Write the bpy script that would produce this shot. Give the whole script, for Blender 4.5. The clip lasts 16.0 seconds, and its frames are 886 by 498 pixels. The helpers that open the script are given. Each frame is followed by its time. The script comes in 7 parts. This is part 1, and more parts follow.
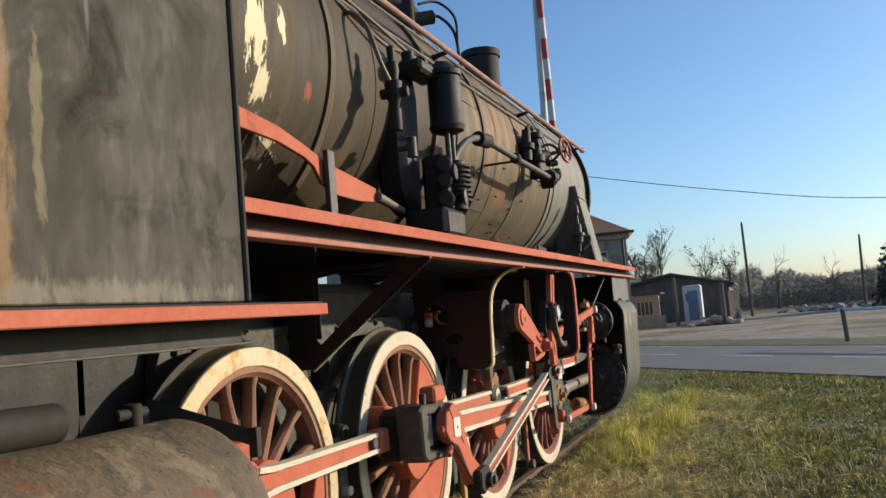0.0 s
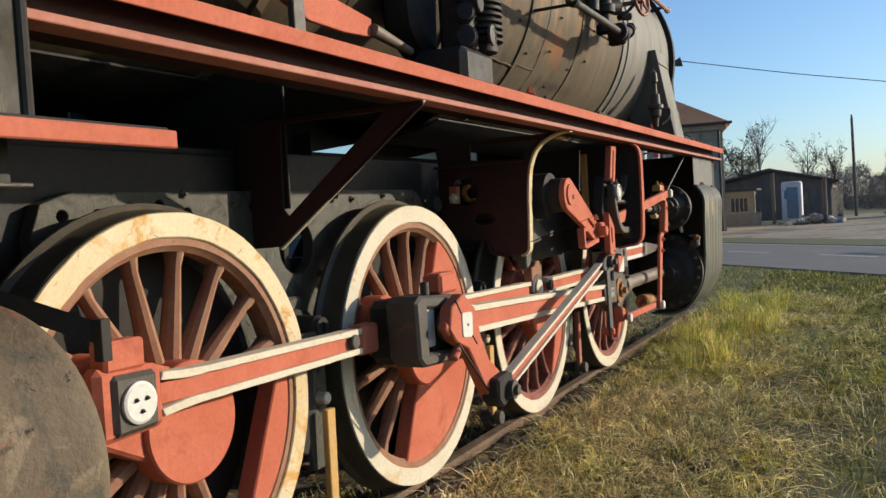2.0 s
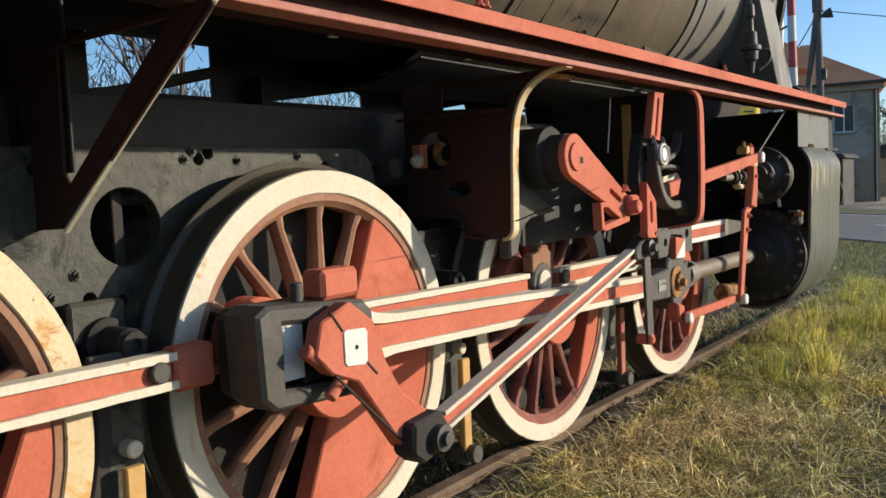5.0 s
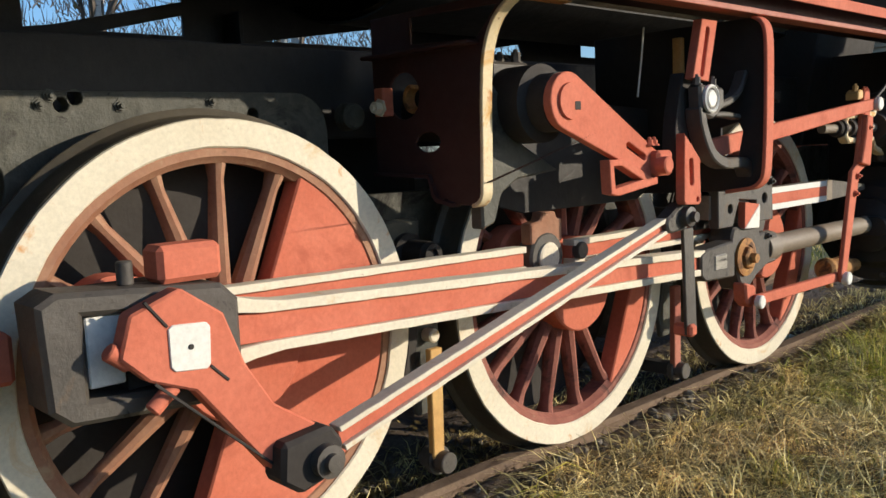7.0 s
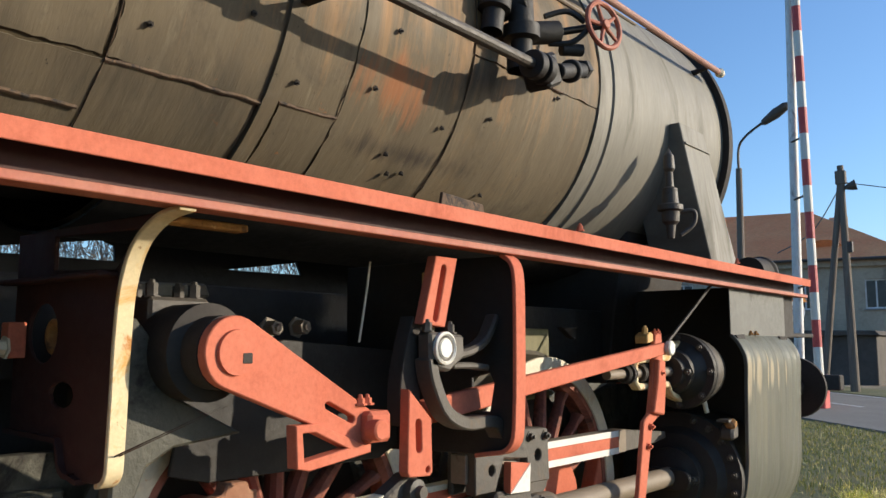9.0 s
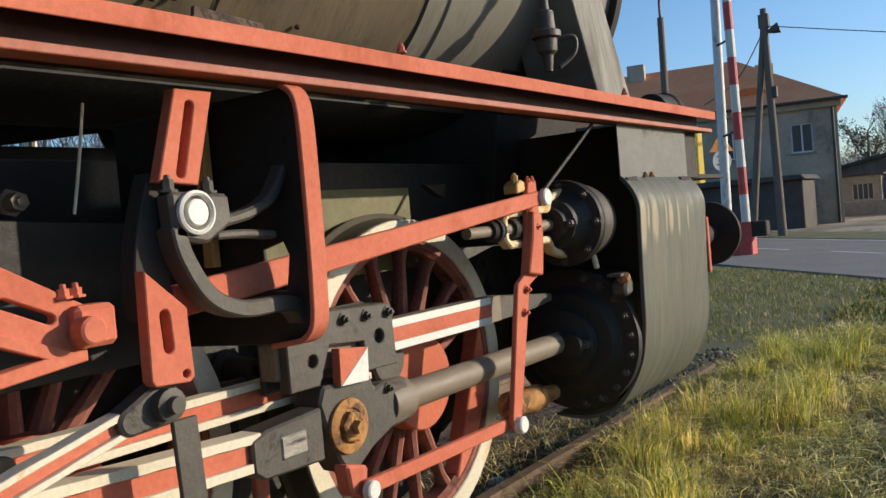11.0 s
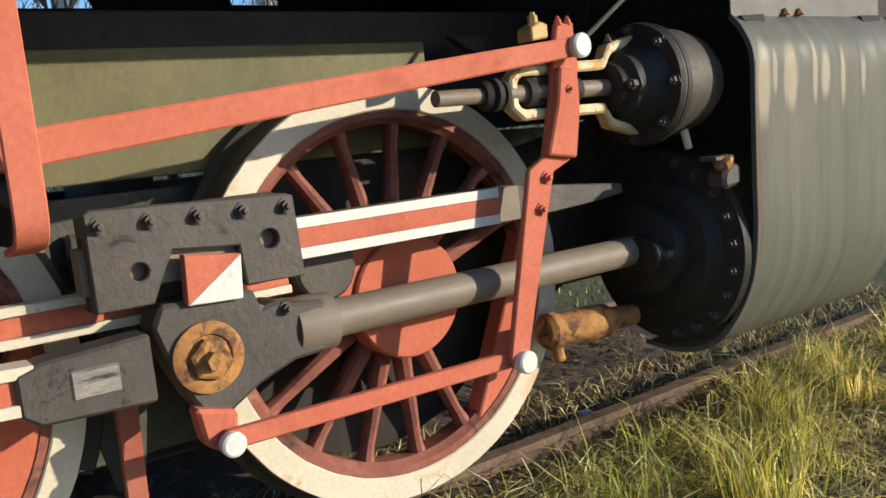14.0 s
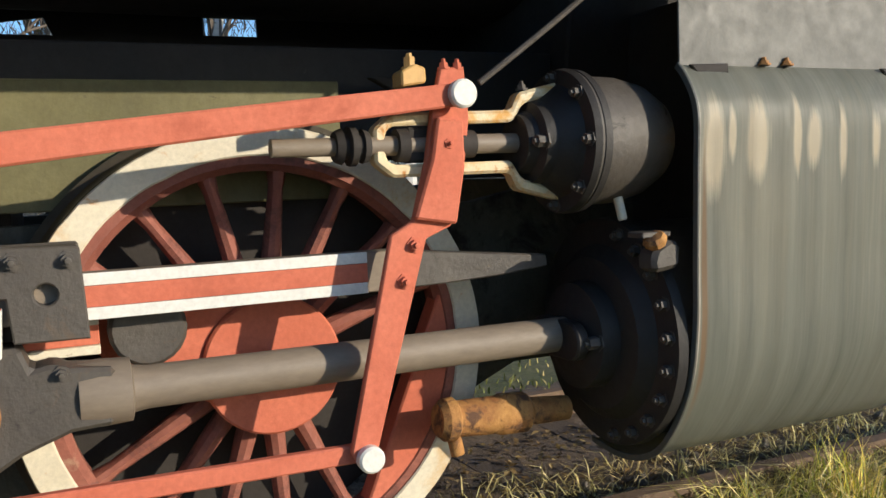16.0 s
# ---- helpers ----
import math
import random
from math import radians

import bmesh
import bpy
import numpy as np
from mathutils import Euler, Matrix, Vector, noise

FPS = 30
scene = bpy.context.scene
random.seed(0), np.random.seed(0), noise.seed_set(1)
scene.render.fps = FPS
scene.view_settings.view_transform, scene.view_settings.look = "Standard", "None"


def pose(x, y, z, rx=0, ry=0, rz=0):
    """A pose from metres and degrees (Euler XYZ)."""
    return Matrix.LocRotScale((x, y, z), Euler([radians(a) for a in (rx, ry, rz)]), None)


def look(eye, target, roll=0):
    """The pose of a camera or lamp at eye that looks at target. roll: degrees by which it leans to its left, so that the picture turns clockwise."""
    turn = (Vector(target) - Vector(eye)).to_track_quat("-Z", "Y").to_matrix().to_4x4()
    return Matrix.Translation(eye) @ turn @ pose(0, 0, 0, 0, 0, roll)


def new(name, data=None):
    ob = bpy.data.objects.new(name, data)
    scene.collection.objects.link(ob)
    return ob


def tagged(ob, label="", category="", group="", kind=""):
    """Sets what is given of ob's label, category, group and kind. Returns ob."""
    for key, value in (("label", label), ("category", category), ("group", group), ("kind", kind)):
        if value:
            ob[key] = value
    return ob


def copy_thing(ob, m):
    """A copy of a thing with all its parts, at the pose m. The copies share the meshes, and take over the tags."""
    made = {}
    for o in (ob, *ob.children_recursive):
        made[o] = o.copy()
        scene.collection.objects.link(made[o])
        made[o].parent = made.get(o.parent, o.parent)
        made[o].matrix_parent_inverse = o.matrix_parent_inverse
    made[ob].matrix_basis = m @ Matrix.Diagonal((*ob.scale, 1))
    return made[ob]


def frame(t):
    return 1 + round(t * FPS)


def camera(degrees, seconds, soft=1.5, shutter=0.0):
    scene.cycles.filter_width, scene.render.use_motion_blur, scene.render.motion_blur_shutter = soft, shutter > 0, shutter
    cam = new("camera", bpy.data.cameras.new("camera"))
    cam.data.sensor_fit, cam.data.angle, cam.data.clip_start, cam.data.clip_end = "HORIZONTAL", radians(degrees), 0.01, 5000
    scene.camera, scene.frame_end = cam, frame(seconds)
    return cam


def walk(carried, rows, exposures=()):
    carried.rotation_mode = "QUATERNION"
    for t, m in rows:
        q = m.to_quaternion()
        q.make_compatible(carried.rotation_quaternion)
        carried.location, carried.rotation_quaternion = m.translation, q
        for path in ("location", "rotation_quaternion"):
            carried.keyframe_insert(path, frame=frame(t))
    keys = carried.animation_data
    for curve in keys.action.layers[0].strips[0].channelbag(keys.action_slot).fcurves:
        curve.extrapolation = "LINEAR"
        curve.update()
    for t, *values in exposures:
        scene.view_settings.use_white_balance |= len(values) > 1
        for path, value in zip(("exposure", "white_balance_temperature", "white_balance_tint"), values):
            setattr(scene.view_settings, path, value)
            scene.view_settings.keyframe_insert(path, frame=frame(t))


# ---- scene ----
cam = camera(54.9, 16.0)
PATH = [
    (0, (3.02, -7.447, 1.545), (2.312, -5.583, 1.711), -4.8),
    (0.5, (3.016, -7.199, 1.509), (2.289, -5.337, 1.562), -4.4),
    (1, (2.955, -6.904, 1.469), (2.144, -5.076, 1.485), -4.1),
    (1.5, (2.921, -6.65, 1.46), (2.04, -4.854, 1.436), -4.1),
    (2, (2.95, -6.327, 1.42), (2.035, -4.55, 1.35), -3.4),
    (2.5, (2.98, -6.063, 1.396), (2.05, -4.297, 1.267), -3.4),
    (3, (2.958, -5.802, 1.385), (1.959, -4.073, 1.282), -3.4),
    (3.5, (2.924, -5.569, 1.41), (1.829, -3.898, 1.316), -3.5),
    (4, (2.935, -5.352, 1.414), (1.782, -3.72, 1.329), -3.4),
    (4.5, (3.005, -5.049, 1.425), (1.81, -3.448, 1.339), -2.7),
    (5, (3.03, -4.806, 1.403), (1.845, -3.201, 1.266), -2.7),
    (5.2, (2.983, -4.724, 1.424), (1.81, -3.113, 1.261), -2.4),
    (7.3, (3.143, -3.664, 1.372), (1.673, -2.325, 1.155), -2.4),
    (7.5, (3.115, -3.563, 1.392), (1.646, -2.218, 1.208), -2.1),
    (8, (3.084, -3.371, 1.439), (1.616, -2.014, 1.361), -2.3),
    (8.5, (3.078, -3.185, 1.476), (1.666, -1.771, 1.551), -1.9),
    (8.9, (3.153, -2.996, 1.529), (1.87, -1.476, 1.734), -0.3),
    (9, (3.181, -2.958, 1.533), (1.938, -1.408, 1.762), -0.1),
    (9.5, (3.226, -2.78, 1.545), (2.161, -1.104, 1.781), -0.6),
    (10, (3.153, -2.549, 1.517), (2.137, -0.832, 1.664), -2.1),
    (10.2, (3.112, -2.457, 1.52), (2.081, -0.746, 1.629), -2.8),
    (12.3, (3.084, -1.501, 1.306), (1.701, -0.078, 1.055), -6.7),
    (12.5, (3.078, -1.4, 1.316), (1.658, -0.012, 1.073), -6.9),
    (13, (3.103, -1.192, 1.31), (1.585, 0.09, 1.077), -7.0),
    (13.5, (3.194, -0.91, 1.303), (1.619, 0.299, 1.065), -5.7),
    (14, (3.229, -0.706, 1.301), (1.61, 0.437, 1.034), -5.6),
    (14.5, (3.207, -0.436, 1.305), (1.538, 0.629, 1.021), -5.5),
    (15, (3.212, -0.228, 1.323), (1.47, 0.724, 1.082), -5.1),
    (15.5, (3.283, 0.019, 1.315), (1.49, 0.886, 1.132), -2.8),
    (16, (3.348, 0.237, 1.313), (1.533, 1.059, 1.144), -2.3),
]
EXPOSURES = [(0, 0.25, 6500, 10), (1.5, 0.26, 6500, 10), (3, 0.36, 6450, 10), (5, 0.40, 6250, 10), (7.5, 0.38, 6200, 10), (8.5, 0.38, 6200, 10), (9, 0.60, 6350, 10), (9.5, 0.42, 6400, 10), (10.2, 0.32, 6450, 10), (12.5, 0.42, 6200, 10), (16, 0.44, 6150, 10)]
walk(cam, [(t, look(eye, target, roll)) for t, eye, target, roll in PATH], EXPOSURES)

# ---- light ----
SUN_DIR = Vector((1.0, 0.85, 0.35)).normalized()      # towards the sun
world = bpy.data.worlds.new("sky")
scene.world = world
world.use_nodes = True
wn = world.node_tree.nodes
sky = wn.new("ShaderNodeTexSky")
sky.sky_type = 'NISHITA'
sky.sun_disc = False
sky.sun_elevation = math.asin(SUN_DIR.z)
sky.sun_rotation = math.atan2(SUN_DIR.x, SUN_DIR.y)
sky.altitude = 100
sky.air_density, sky.dust_density, sky.ozone_density = 1.0, 0.9, 4.6
world.node_tree.links.new(sky.outputs[0], wn["Background"].inputs[0])
wn["Background"].inputs[1].default_value = 0.15
sun = new("sun", bpy.data.lights.new("sun", 'SUN'))
sun.data.energy, sun.data.angle, sun.data.color = 4.2, radians(0.55), (1.0, 0.86, 0.66)
sun.matrix_world = look(SUN_DIR * 40, (0, 0, 0))

# ---- materials ----
MATS = {}


def ramp(nt, src, stops):
    n = nt.nodes.new("ShaderNodeValToRGB")
    e = n.color_ramp.elements
    while len(e) < len(stops):
        e.new(0.5)
    for i, (p, c) in enumerate(stops):
        e[i].position, e[i].color = p, (*c, 1) if len(c) == 3 else c
    nt.links.new(src, n.inputs[0])
    return n.outputs[0]


def mixc(nt, fac, a, b, mode='MIX'):
    n = nt.nodes.new("ShaderNodeMix")
    n.data_type, n.blend_type = 'RGBA', mode
    for sock, v in ((n.inputs[0], fac), (n.inputs[6], a), (n.inputs[7], b)):
        if isinstance(v, (int, float)):
            sock.default_value = v
        elif isinstance(v, tuple):
            sock.default_value = (*v, 1)
        else:
            nt.links.new(v, sock)
    return n.outputs[2]


def noise_tex(nt, vec, scale, detail=6, rough=0.6, dist=0.0):
    n = nt.nodes.new("ShaderNodeTexNoise")
    n.inputs["Scale"].default_value, n.inputs["Detail"].default_value = scale, detail
    n.inputs["Roughness"].default_value, n.inputs["Distortion"].default_value = rough, dist
    nt.links.new(vec, n.inputs["Vector"])
    return n.outputs["Fac"]


def paint(name, c1, c2, rough=0.5, metal=0.0, coarse=2.5, fine=60, stretch=(1, 1, 1), wear=(), bump=0.12, vary=0.0, spec=0.4, grain=0.22, spots=(), dent=0.0):
    """Weathered surface: two tones at a coarse scale, grain at a fine one, and wear layers (colour, scale, from, to)."""
    m = bpy.data.materials.new(name)
    m.use_nodes = True
    nt = m.node_tree
    bsdf = nt.nodes["Principled BSDF"]
    tc = nt.nodes.new("ShaderNodeTexCoord")
    mp = nt.nodes.new("ShaderNodeMapping")
    mp.inputs["Scale"].default_value = stretch
    nt.links.new(tc.outputs["Object"], mp.inputs[0])
    v = mp.outputs[0]
    a = ramp(nt, noise_tex(nt, v, coarse, 8, 0.65, 0.3), [(0.32, c1), (0.68, c2)])
    g = ramp(nt, noise_tex(nt, v, fine, 4, 0.7), [(0.25, (1 - grain,) * 3), (0.75, (1 + grain * 0.6,) * 3)])
    col = mixc(nt, 0.75, a, g, 'MULTIPLY')
    r = nt.nodes.new("ShaderNodeMapRange")
    nt.links.new(noise_tex(nt, v, fine * 0.35, 5), r.inputs[0])
    r.inputs[3].default_value, r.inputs[4].default_value = max(rough - 0.15, 0.05), min(rough + 0.18, 1)
    rg = r.outputs[0]
    for wc, sc, lo, hi, *plain in wear:
        f = ramp(nt, noise_tex(nt, tc.outputs["Object"] if plain else v, sc, 9, 0.7, 0.6), [(lo, (0, 0, 0)), (hi, (1, 1, 1))])
        col = mixc(nt, f, col, wc)
        rg2 = nt.nodes.new("ShaderNodeMix")
        nt.links.new(f, rg2.inputs[0])
        nt.links.new(rg, rg2.inputs[2])
        rg2.inputs[3].default_value = 0.85
        rg = rg2.outputs[0]
    for sc, centre, radii, nscale, amount, soft in spots:
        d1 = nt.nodes.new("ShaderNodeMapping")
        d1.vector_type = 'TEXTURE'
        d1.inputs["Location"].default_value, d1.inputs["Scale"].default_value = centre, radii
        nt.links.new(tc.outputs["Object"], d1.inputs[0])
        ln = nt.nodes.new("ShaderNodeVectorMath")
        ln.operation = 'LENGTH'
        nt.links.new(d1.outputs[0], ln.inputs[0])
        k1 = nt.nodes.new("ShaderNodeMath")
        k1.operation = 'MULTIPLY_ADD'
        nt.links.new(noise_tex(nt, v, nscale, 9, 0.7, 0.4), k1.inputs[0])
        k1.inputs[1].default_value = -amount
        nt.links.new(ln.outputs["Value"], k1.inputs[2])
        k2 = nt.nodes.new("ShaderNodeMapRange")
        nt.links.new(k1.outputs[0], k2.inputs[0])
        k2.inputs[1].default_value, k2.inputs[2].default_value = 1 - amount * 0.5, 1 - amount * 0.5 - soft
        col = mixc(nt, k2.outputs[0], col, sc)
    if vary:
        oi = nt.nodes.new("ShaderNodeObjectInfo")
        k = ramp(nt, oi.outputs["Random"], [(0, (1 - vary,) * 3), (1, (1 + vary,) * 3)])
        col = mixc(nt, 1.0, col, k, 'MULTIPLY')
    nt.links.new(col, bsdf.inputs["Base Color"])
    nt.links.new(rg, bsdf.inputs["Roughness"])
    bsdf.inputs["Metallic"].default_value = metal
    bsdf.inputs["Specular IOR Level"].default_value = spec
    if bump:
        b = nt.nodes.new("ShaderNodeBump")
        b.inputs["Strength"].default_value, b.inputs["Distance"].default_value = bump, 0.01
        nt.links.new(noise_tex(nt, v, fine * 0.6, 6, 0.7), b.inputs["Height"])
        if dent:
            b2 = nt.nodes.new("ShaderNodeBump")
            b2.inputs["Strength"].default_value, b2.inputs["Distance"].default_value = dent, 0.05
            nt.links.new(noise_tex(nt, v, coarse * 2.5, 5, 0.6), b2.inputs["Height"])
            nt.links.new(b2.outputs[0], b.inputs["Normal"])
        nt.links.new(b.outputs[0], bsdf.inputs["Normal"])
    MATS[name] = m
    return m


RUST, RUST_D = (0.30, 0.11, 0.035), (0.10, 0.045, 0.02)
red = paint("red_paint", (0.46, 0.120, 0.068), (0.54, 0.165, 0.100), 0.7, wear=[((0.36, 0.10, 0.06), 3, 0.55, 0.7), ((0.16, 0.05, 0.035), 7, 0.68, 0.78), ((0.62, 0.42, 0.30), 26, 0.72, 0.78)], dent=0.05, spec=0.12)
red_dusty = paint("red_paint_dusty", (0.31, 0.075, 0.046), (0.40, 0.15, 0.09), 0.65, wear=[((0.22, 0.12, 0.07), 9, 0.60, 0.76)])
cream = paint("cream_paint", (0.56, 0.50, 0.375), (0.65, 0.59, 0.455), 0.6, wear=[((0.52, 0.33, 0.14), 4, 0.57, 0.72), ((0.50, 0.23, 0.06), 7, 0.62, 0.72), ((0.16, 0.085, 0.04), 15, 0.66, 0.76), ((0.20, 0.10, 0.045), 34, 0.68, 0.70)])
cream_rusty = paint("cream_paint_rusty", (0.60, 0.46, 0.25), (0.66, 0.57, 0.38), 0.55, wear=[((0.56, 0.31, 0.09), 5, 0.52, 0.62), ((0.44, 0.19, 0.05), 9, 0.58, 0.66), ((0.20, 0.085, 0.03), 20, 0.62, 0.70)])
white = paint("white_paint", (0.58, 0.57, 0.52), (0.68, 0.66, 0.60), 0.5, wear=[((0.35, 0.25, 0.17), 11, 0.66, 0.78)], bump=0.06)
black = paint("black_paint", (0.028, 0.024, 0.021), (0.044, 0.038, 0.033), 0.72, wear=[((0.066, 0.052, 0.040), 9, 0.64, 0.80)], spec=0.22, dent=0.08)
grey = paint("dark_steel", (0.050, 0.043, 0.036), (0.082, 0.071, 0.058), 0.55, wear=[((0.12, 0.082, 0.05), 7, 0.58, 0.74), ((0.025, 0.022, 0.019), 13, 0.60, 0.68), ((0.20, 0.16, 0.115), 30, 0.68, 0.74)], bump=0.3, dent=0.1)
rod_steel = paint("greasy_steel", (0.15, 0.118, 0.086), (0.22, 0.178, 0.132), 0.55, 0.0, stretch=(1, 0.3, 1), wear=[((0.09, 0.055, 0.03), 8, 0.62, 0.8)], bump=0.08)
frame_mat = paint("frame_paint", (0.042, 0.042, 0.032), (0.080, 0.078, 0.060), 0.6, coarse=4, wear=[((0.020, 0.018, 0.015), 4, 0.52, 0.64), ((0.12, 0.112, 0.085), 6, 0.58, 0.72), ((0.16, 0.12, 0.075), 11, 0.66, 0.74), ((0.016, 0.013, 0.011), 20, 0.64, 0.68)], bump=0.4, dent=0.18)
olive = paint("olive_paint", (0.105, 0.095, 0.04), (0.16, 0.145, 0.065), 0.65, coarse=3, wear=[((0.05, 0.045, 0.03), 13, 0.66, 0.76)], bump=0.2)
boiler_mat = paint("weathered_cladding", (0.090, 0.072, 0.047), (0.140, 0.112, 0.073), 0.62, coarse=1.2, fine=26, stretch=(0.25, 1.6, 0.25),
                   wear=[((0.180, 0.128, 0.072), 1.3, 0.50, 0.78, 1), ((0.215, 0.180, 0.122), 7.0, 0.57, 0.78), ((0.070, 0.060, 0.044), 4.2, 0.56, 0.74), ((0.070, 0.058, 0.043), 2.0, 0.54, 0.72, 1), ((0.125, 0.102, 0.070), 11.0, 0.54, 0.66, 1), ((0.030, 0.023, 0.017), 26, 0.66, 0.69, 1), ((0.24, 0.105, 0.045), 12, 0.65, 0.72, 1)], bump=0.30, grain=0.12, dent=0.14, spec=0.2,
                   # the last two spots are darker areas low on the cladding
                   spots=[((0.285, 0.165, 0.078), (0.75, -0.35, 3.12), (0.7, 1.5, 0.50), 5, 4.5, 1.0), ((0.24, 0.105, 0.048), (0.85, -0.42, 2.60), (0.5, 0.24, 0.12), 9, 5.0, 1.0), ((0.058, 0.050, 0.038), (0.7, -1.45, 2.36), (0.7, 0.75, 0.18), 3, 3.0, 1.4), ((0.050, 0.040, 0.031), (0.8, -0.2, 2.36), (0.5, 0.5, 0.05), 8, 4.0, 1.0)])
seam_mat = paint("rusty_seam", (0.060, 0.040, 0.026), (0.13, 0.082, 0.048), 0.85, coarse=14, wear=[((0.025, 0.020, 0.016), 18, 0.50, 0.60), ((0.22, 0.12, 0.06), 24, 0.62, 0.70)], bump=0.6)
# darker copy of black_paint, with the shade on these parts put into the colour
shade_black = paint("shaded_black_iron", (0.012, 0.011, 0.010), (0.026, 0.023, 0.020), 0.62, wear=[((0.060, 0.054, 0.046), 12, 0.66, 0.76)], bump=0.25, dent=0.1)
PRIMER = (0.70, 0.62, 0.40)
fire_mat = paint("peeling_cladding", (0.045, 0.035, 0.021), (0.086, 0.066, 0.038), 0.62, coarse=1.8, fine=45, stretch=(0.4, 1.6, 0.4),
                 wear=[((0.115, 0.088, 0.052), 2.6, 0.54, 0.72), ((0.024, 0.021, 0.016), 3.0, 0.60, 0.72, 1), ((0.20, 0.10, 0.045), 5, 0.66, 0.76, 1)], bump=0.25, dent=0.10, spec=0.2,
                 spots=[(PRIMER, (1.0, -4.24, 2.95), (0.5, 0.075, 0.17), 7, 7, 0.10), (PRIMER, (1.0, -4.03, 2.97), (0.5, 0.03, 0.08), 9, 7, 0.10), (PRIMER, (0.95, -4.17, 2.68), (0.5, 0.05, 0.08), 18, 9, 0.10),
                        (PRIMER, (0.82, -4.02, 2.43), (0.5, 0.08, 0.05), 26, 9, 0.10), ((0.28, 0.075, 0.035), (0.95, -3.76, 2.73), (0.5, 0.04, 0.06), 12, 4, 0.6)])
smoke_mat = paint("smokebox_paint", (0.138, 0.130, 0.106), (0.190, 0.178, 0.145), 0.62, coarse=1.5, fine=34, stretch=(0.3, 1.7, 0.3), wear=[((0.095, 0.088, 0.070), 2.4, 0.50, 0.68), ((0.26, 0.235, 0.18), 7, 0.66, 0.80), ((0.04, 0.035, 0.03), 18, 0.69, 0.74, 1)], bump=0.14, dent=0.06)
cover_mat = paint("cover_sheet", (0.205, 0.212, 0.172), (0.270, 0.270, 0.218), 0.46, coarse=1.1, fine=34, stretch=(0.2, 2.6, 0.10),
                  wear=[((0.30, 0.285, 0.22), 2.6, 0.60, 0.78), ((0.150, 0.158, 0.128), 1.3, 0.56, 0.74), ((0.30, 0.285, 0.22), 9, 0.68, 0.74)], bump=0.12, dent=0.05,
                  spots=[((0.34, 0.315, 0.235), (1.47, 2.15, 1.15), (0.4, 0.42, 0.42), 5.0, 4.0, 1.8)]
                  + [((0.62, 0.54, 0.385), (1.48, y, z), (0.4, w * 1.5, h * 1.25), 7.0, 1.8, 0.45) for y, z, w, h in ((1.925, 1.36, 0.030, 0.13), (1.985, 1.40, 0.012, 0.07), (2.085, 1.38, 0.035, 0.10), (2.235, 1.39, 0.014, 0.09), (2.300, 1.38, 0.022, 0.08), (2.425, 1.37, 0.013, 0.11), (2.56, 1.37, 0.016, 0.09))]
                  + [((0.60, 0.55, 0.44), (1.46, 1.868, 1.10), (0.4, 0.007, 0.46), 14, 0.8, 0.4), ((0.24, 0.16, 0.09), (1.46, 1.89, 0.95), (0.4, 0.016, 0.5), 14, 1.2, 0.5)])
sheet_mat = paint("casing_sheet", (0.078, 0.077, 0.066), (0.108, 0.105, 0.090), 0.55, coarse=2.0, wear=[((0.20, 0.175, 0.125), 5, 0.7, 0.82), ((0.055, 0.053, 0.045), 3, 0.56, 0.70)], bump=0.08, dent=0.08)
cab_mat = paint("cab_sheet", (0.031, 0.027, 0.0175), (0.049, 0.043, 0.029), 0.6, coarse=1.6, fine=40, stretch=(1, 1.5, 0.55),
                wear=[((0.050, 0.045, 0.031), 2.6, 0.46, 0.70, 1), ((0.017, 0.015, 0.0105), 3.0, 0.55, 0.70, 1), ((0.066, 0.059, 0.041), 6.0, 0.56, 0.74, 1), ((0.060, 0.054, 0.038), 4.0, 0.58, 0.78), ((0.10, 0.09, 0.065), 30, 0.70, 0.75, 1)], bump=0.15, dent=0.10, spec=0.25,
                spots=[((0.085, 0.078, 0.060), (1.54, -5.763, 1.680), (1, 0.619, 0.113), 9, 3, 0.9), ((0.17, 0.15, 0.11), (1.54, -5.875, 1.674), (1, 0.562, 0.039), 16, 3, 0.6), ((0.20, 0.12, 0.055), (1.54, -6.122, 2.113), (1, 0.034, 0.562), 10, 4, 0.6),
                       ((0.16, 0.135, 0.08), (1.54, -6.021, 2.034), (1, 0.020, 0.315), 14, 4, 0.5), ((0.075, 0.068, 0.05), (1.54, -5.684, 1.866), (1, 0.034, 0.146), 8, 3, 1.2), ((0.065, 0.06, 0.046), (1.54, -5.391, 2.034), (1, 0.034, 0.225), 9, 3, 1.2), ((0.12, 0.115, 0.09), (1.54, -5.853, 2.394), (1, 0.009, 0.113), 9, 1.5, 0.8)])
tank_mat = paint("rusted_tank", (0.115, 0.084, 0.052), (0.165, 0.125, 0.08), 0.75, coarse=3.2, fine=50,
                 wear=[((0.21, 0.16, 0.105), 5, 0.54, 0.60), ((0.18, 0.075, 0.047), 3.4, 0.60, 0.66), ((0.080, 0.070, 0.050), 4.2, 0.55, 0.62), ((0.085, 0.066, 0.046), 9, 0.60, 0.63), ((0.022, 0.018, 0.015), 24, 0.64, 0.67), ((0.022, 0.018, 0.015), 46, 0.66, 0.69)], bump=0.8, dent=0.25)
rust = paint("rust", (0.26, 0.105, 0.032), (0.50, 0.26, 0.075), 0.8, coarse=12, wear=[((0.10, 0.05, 0.026), 18, 0.50, 0.62), ((0.62, 0.42, 0.19), 14, 0.62, 0.70)], bump=0.5, dent=0.1)
tread = paint("tyre_tread", (0.045, 0.038, 0.028), (0.10, 0.085, 0.06), 0.5, 0.3, bump=0.15)
tan = paint("tan_paint", (0.45, 0.25, 0.07), (0.58, 0.36, 0.13), 0.6, wear=[(RUST_D, 12, 0.66, 0.76)])

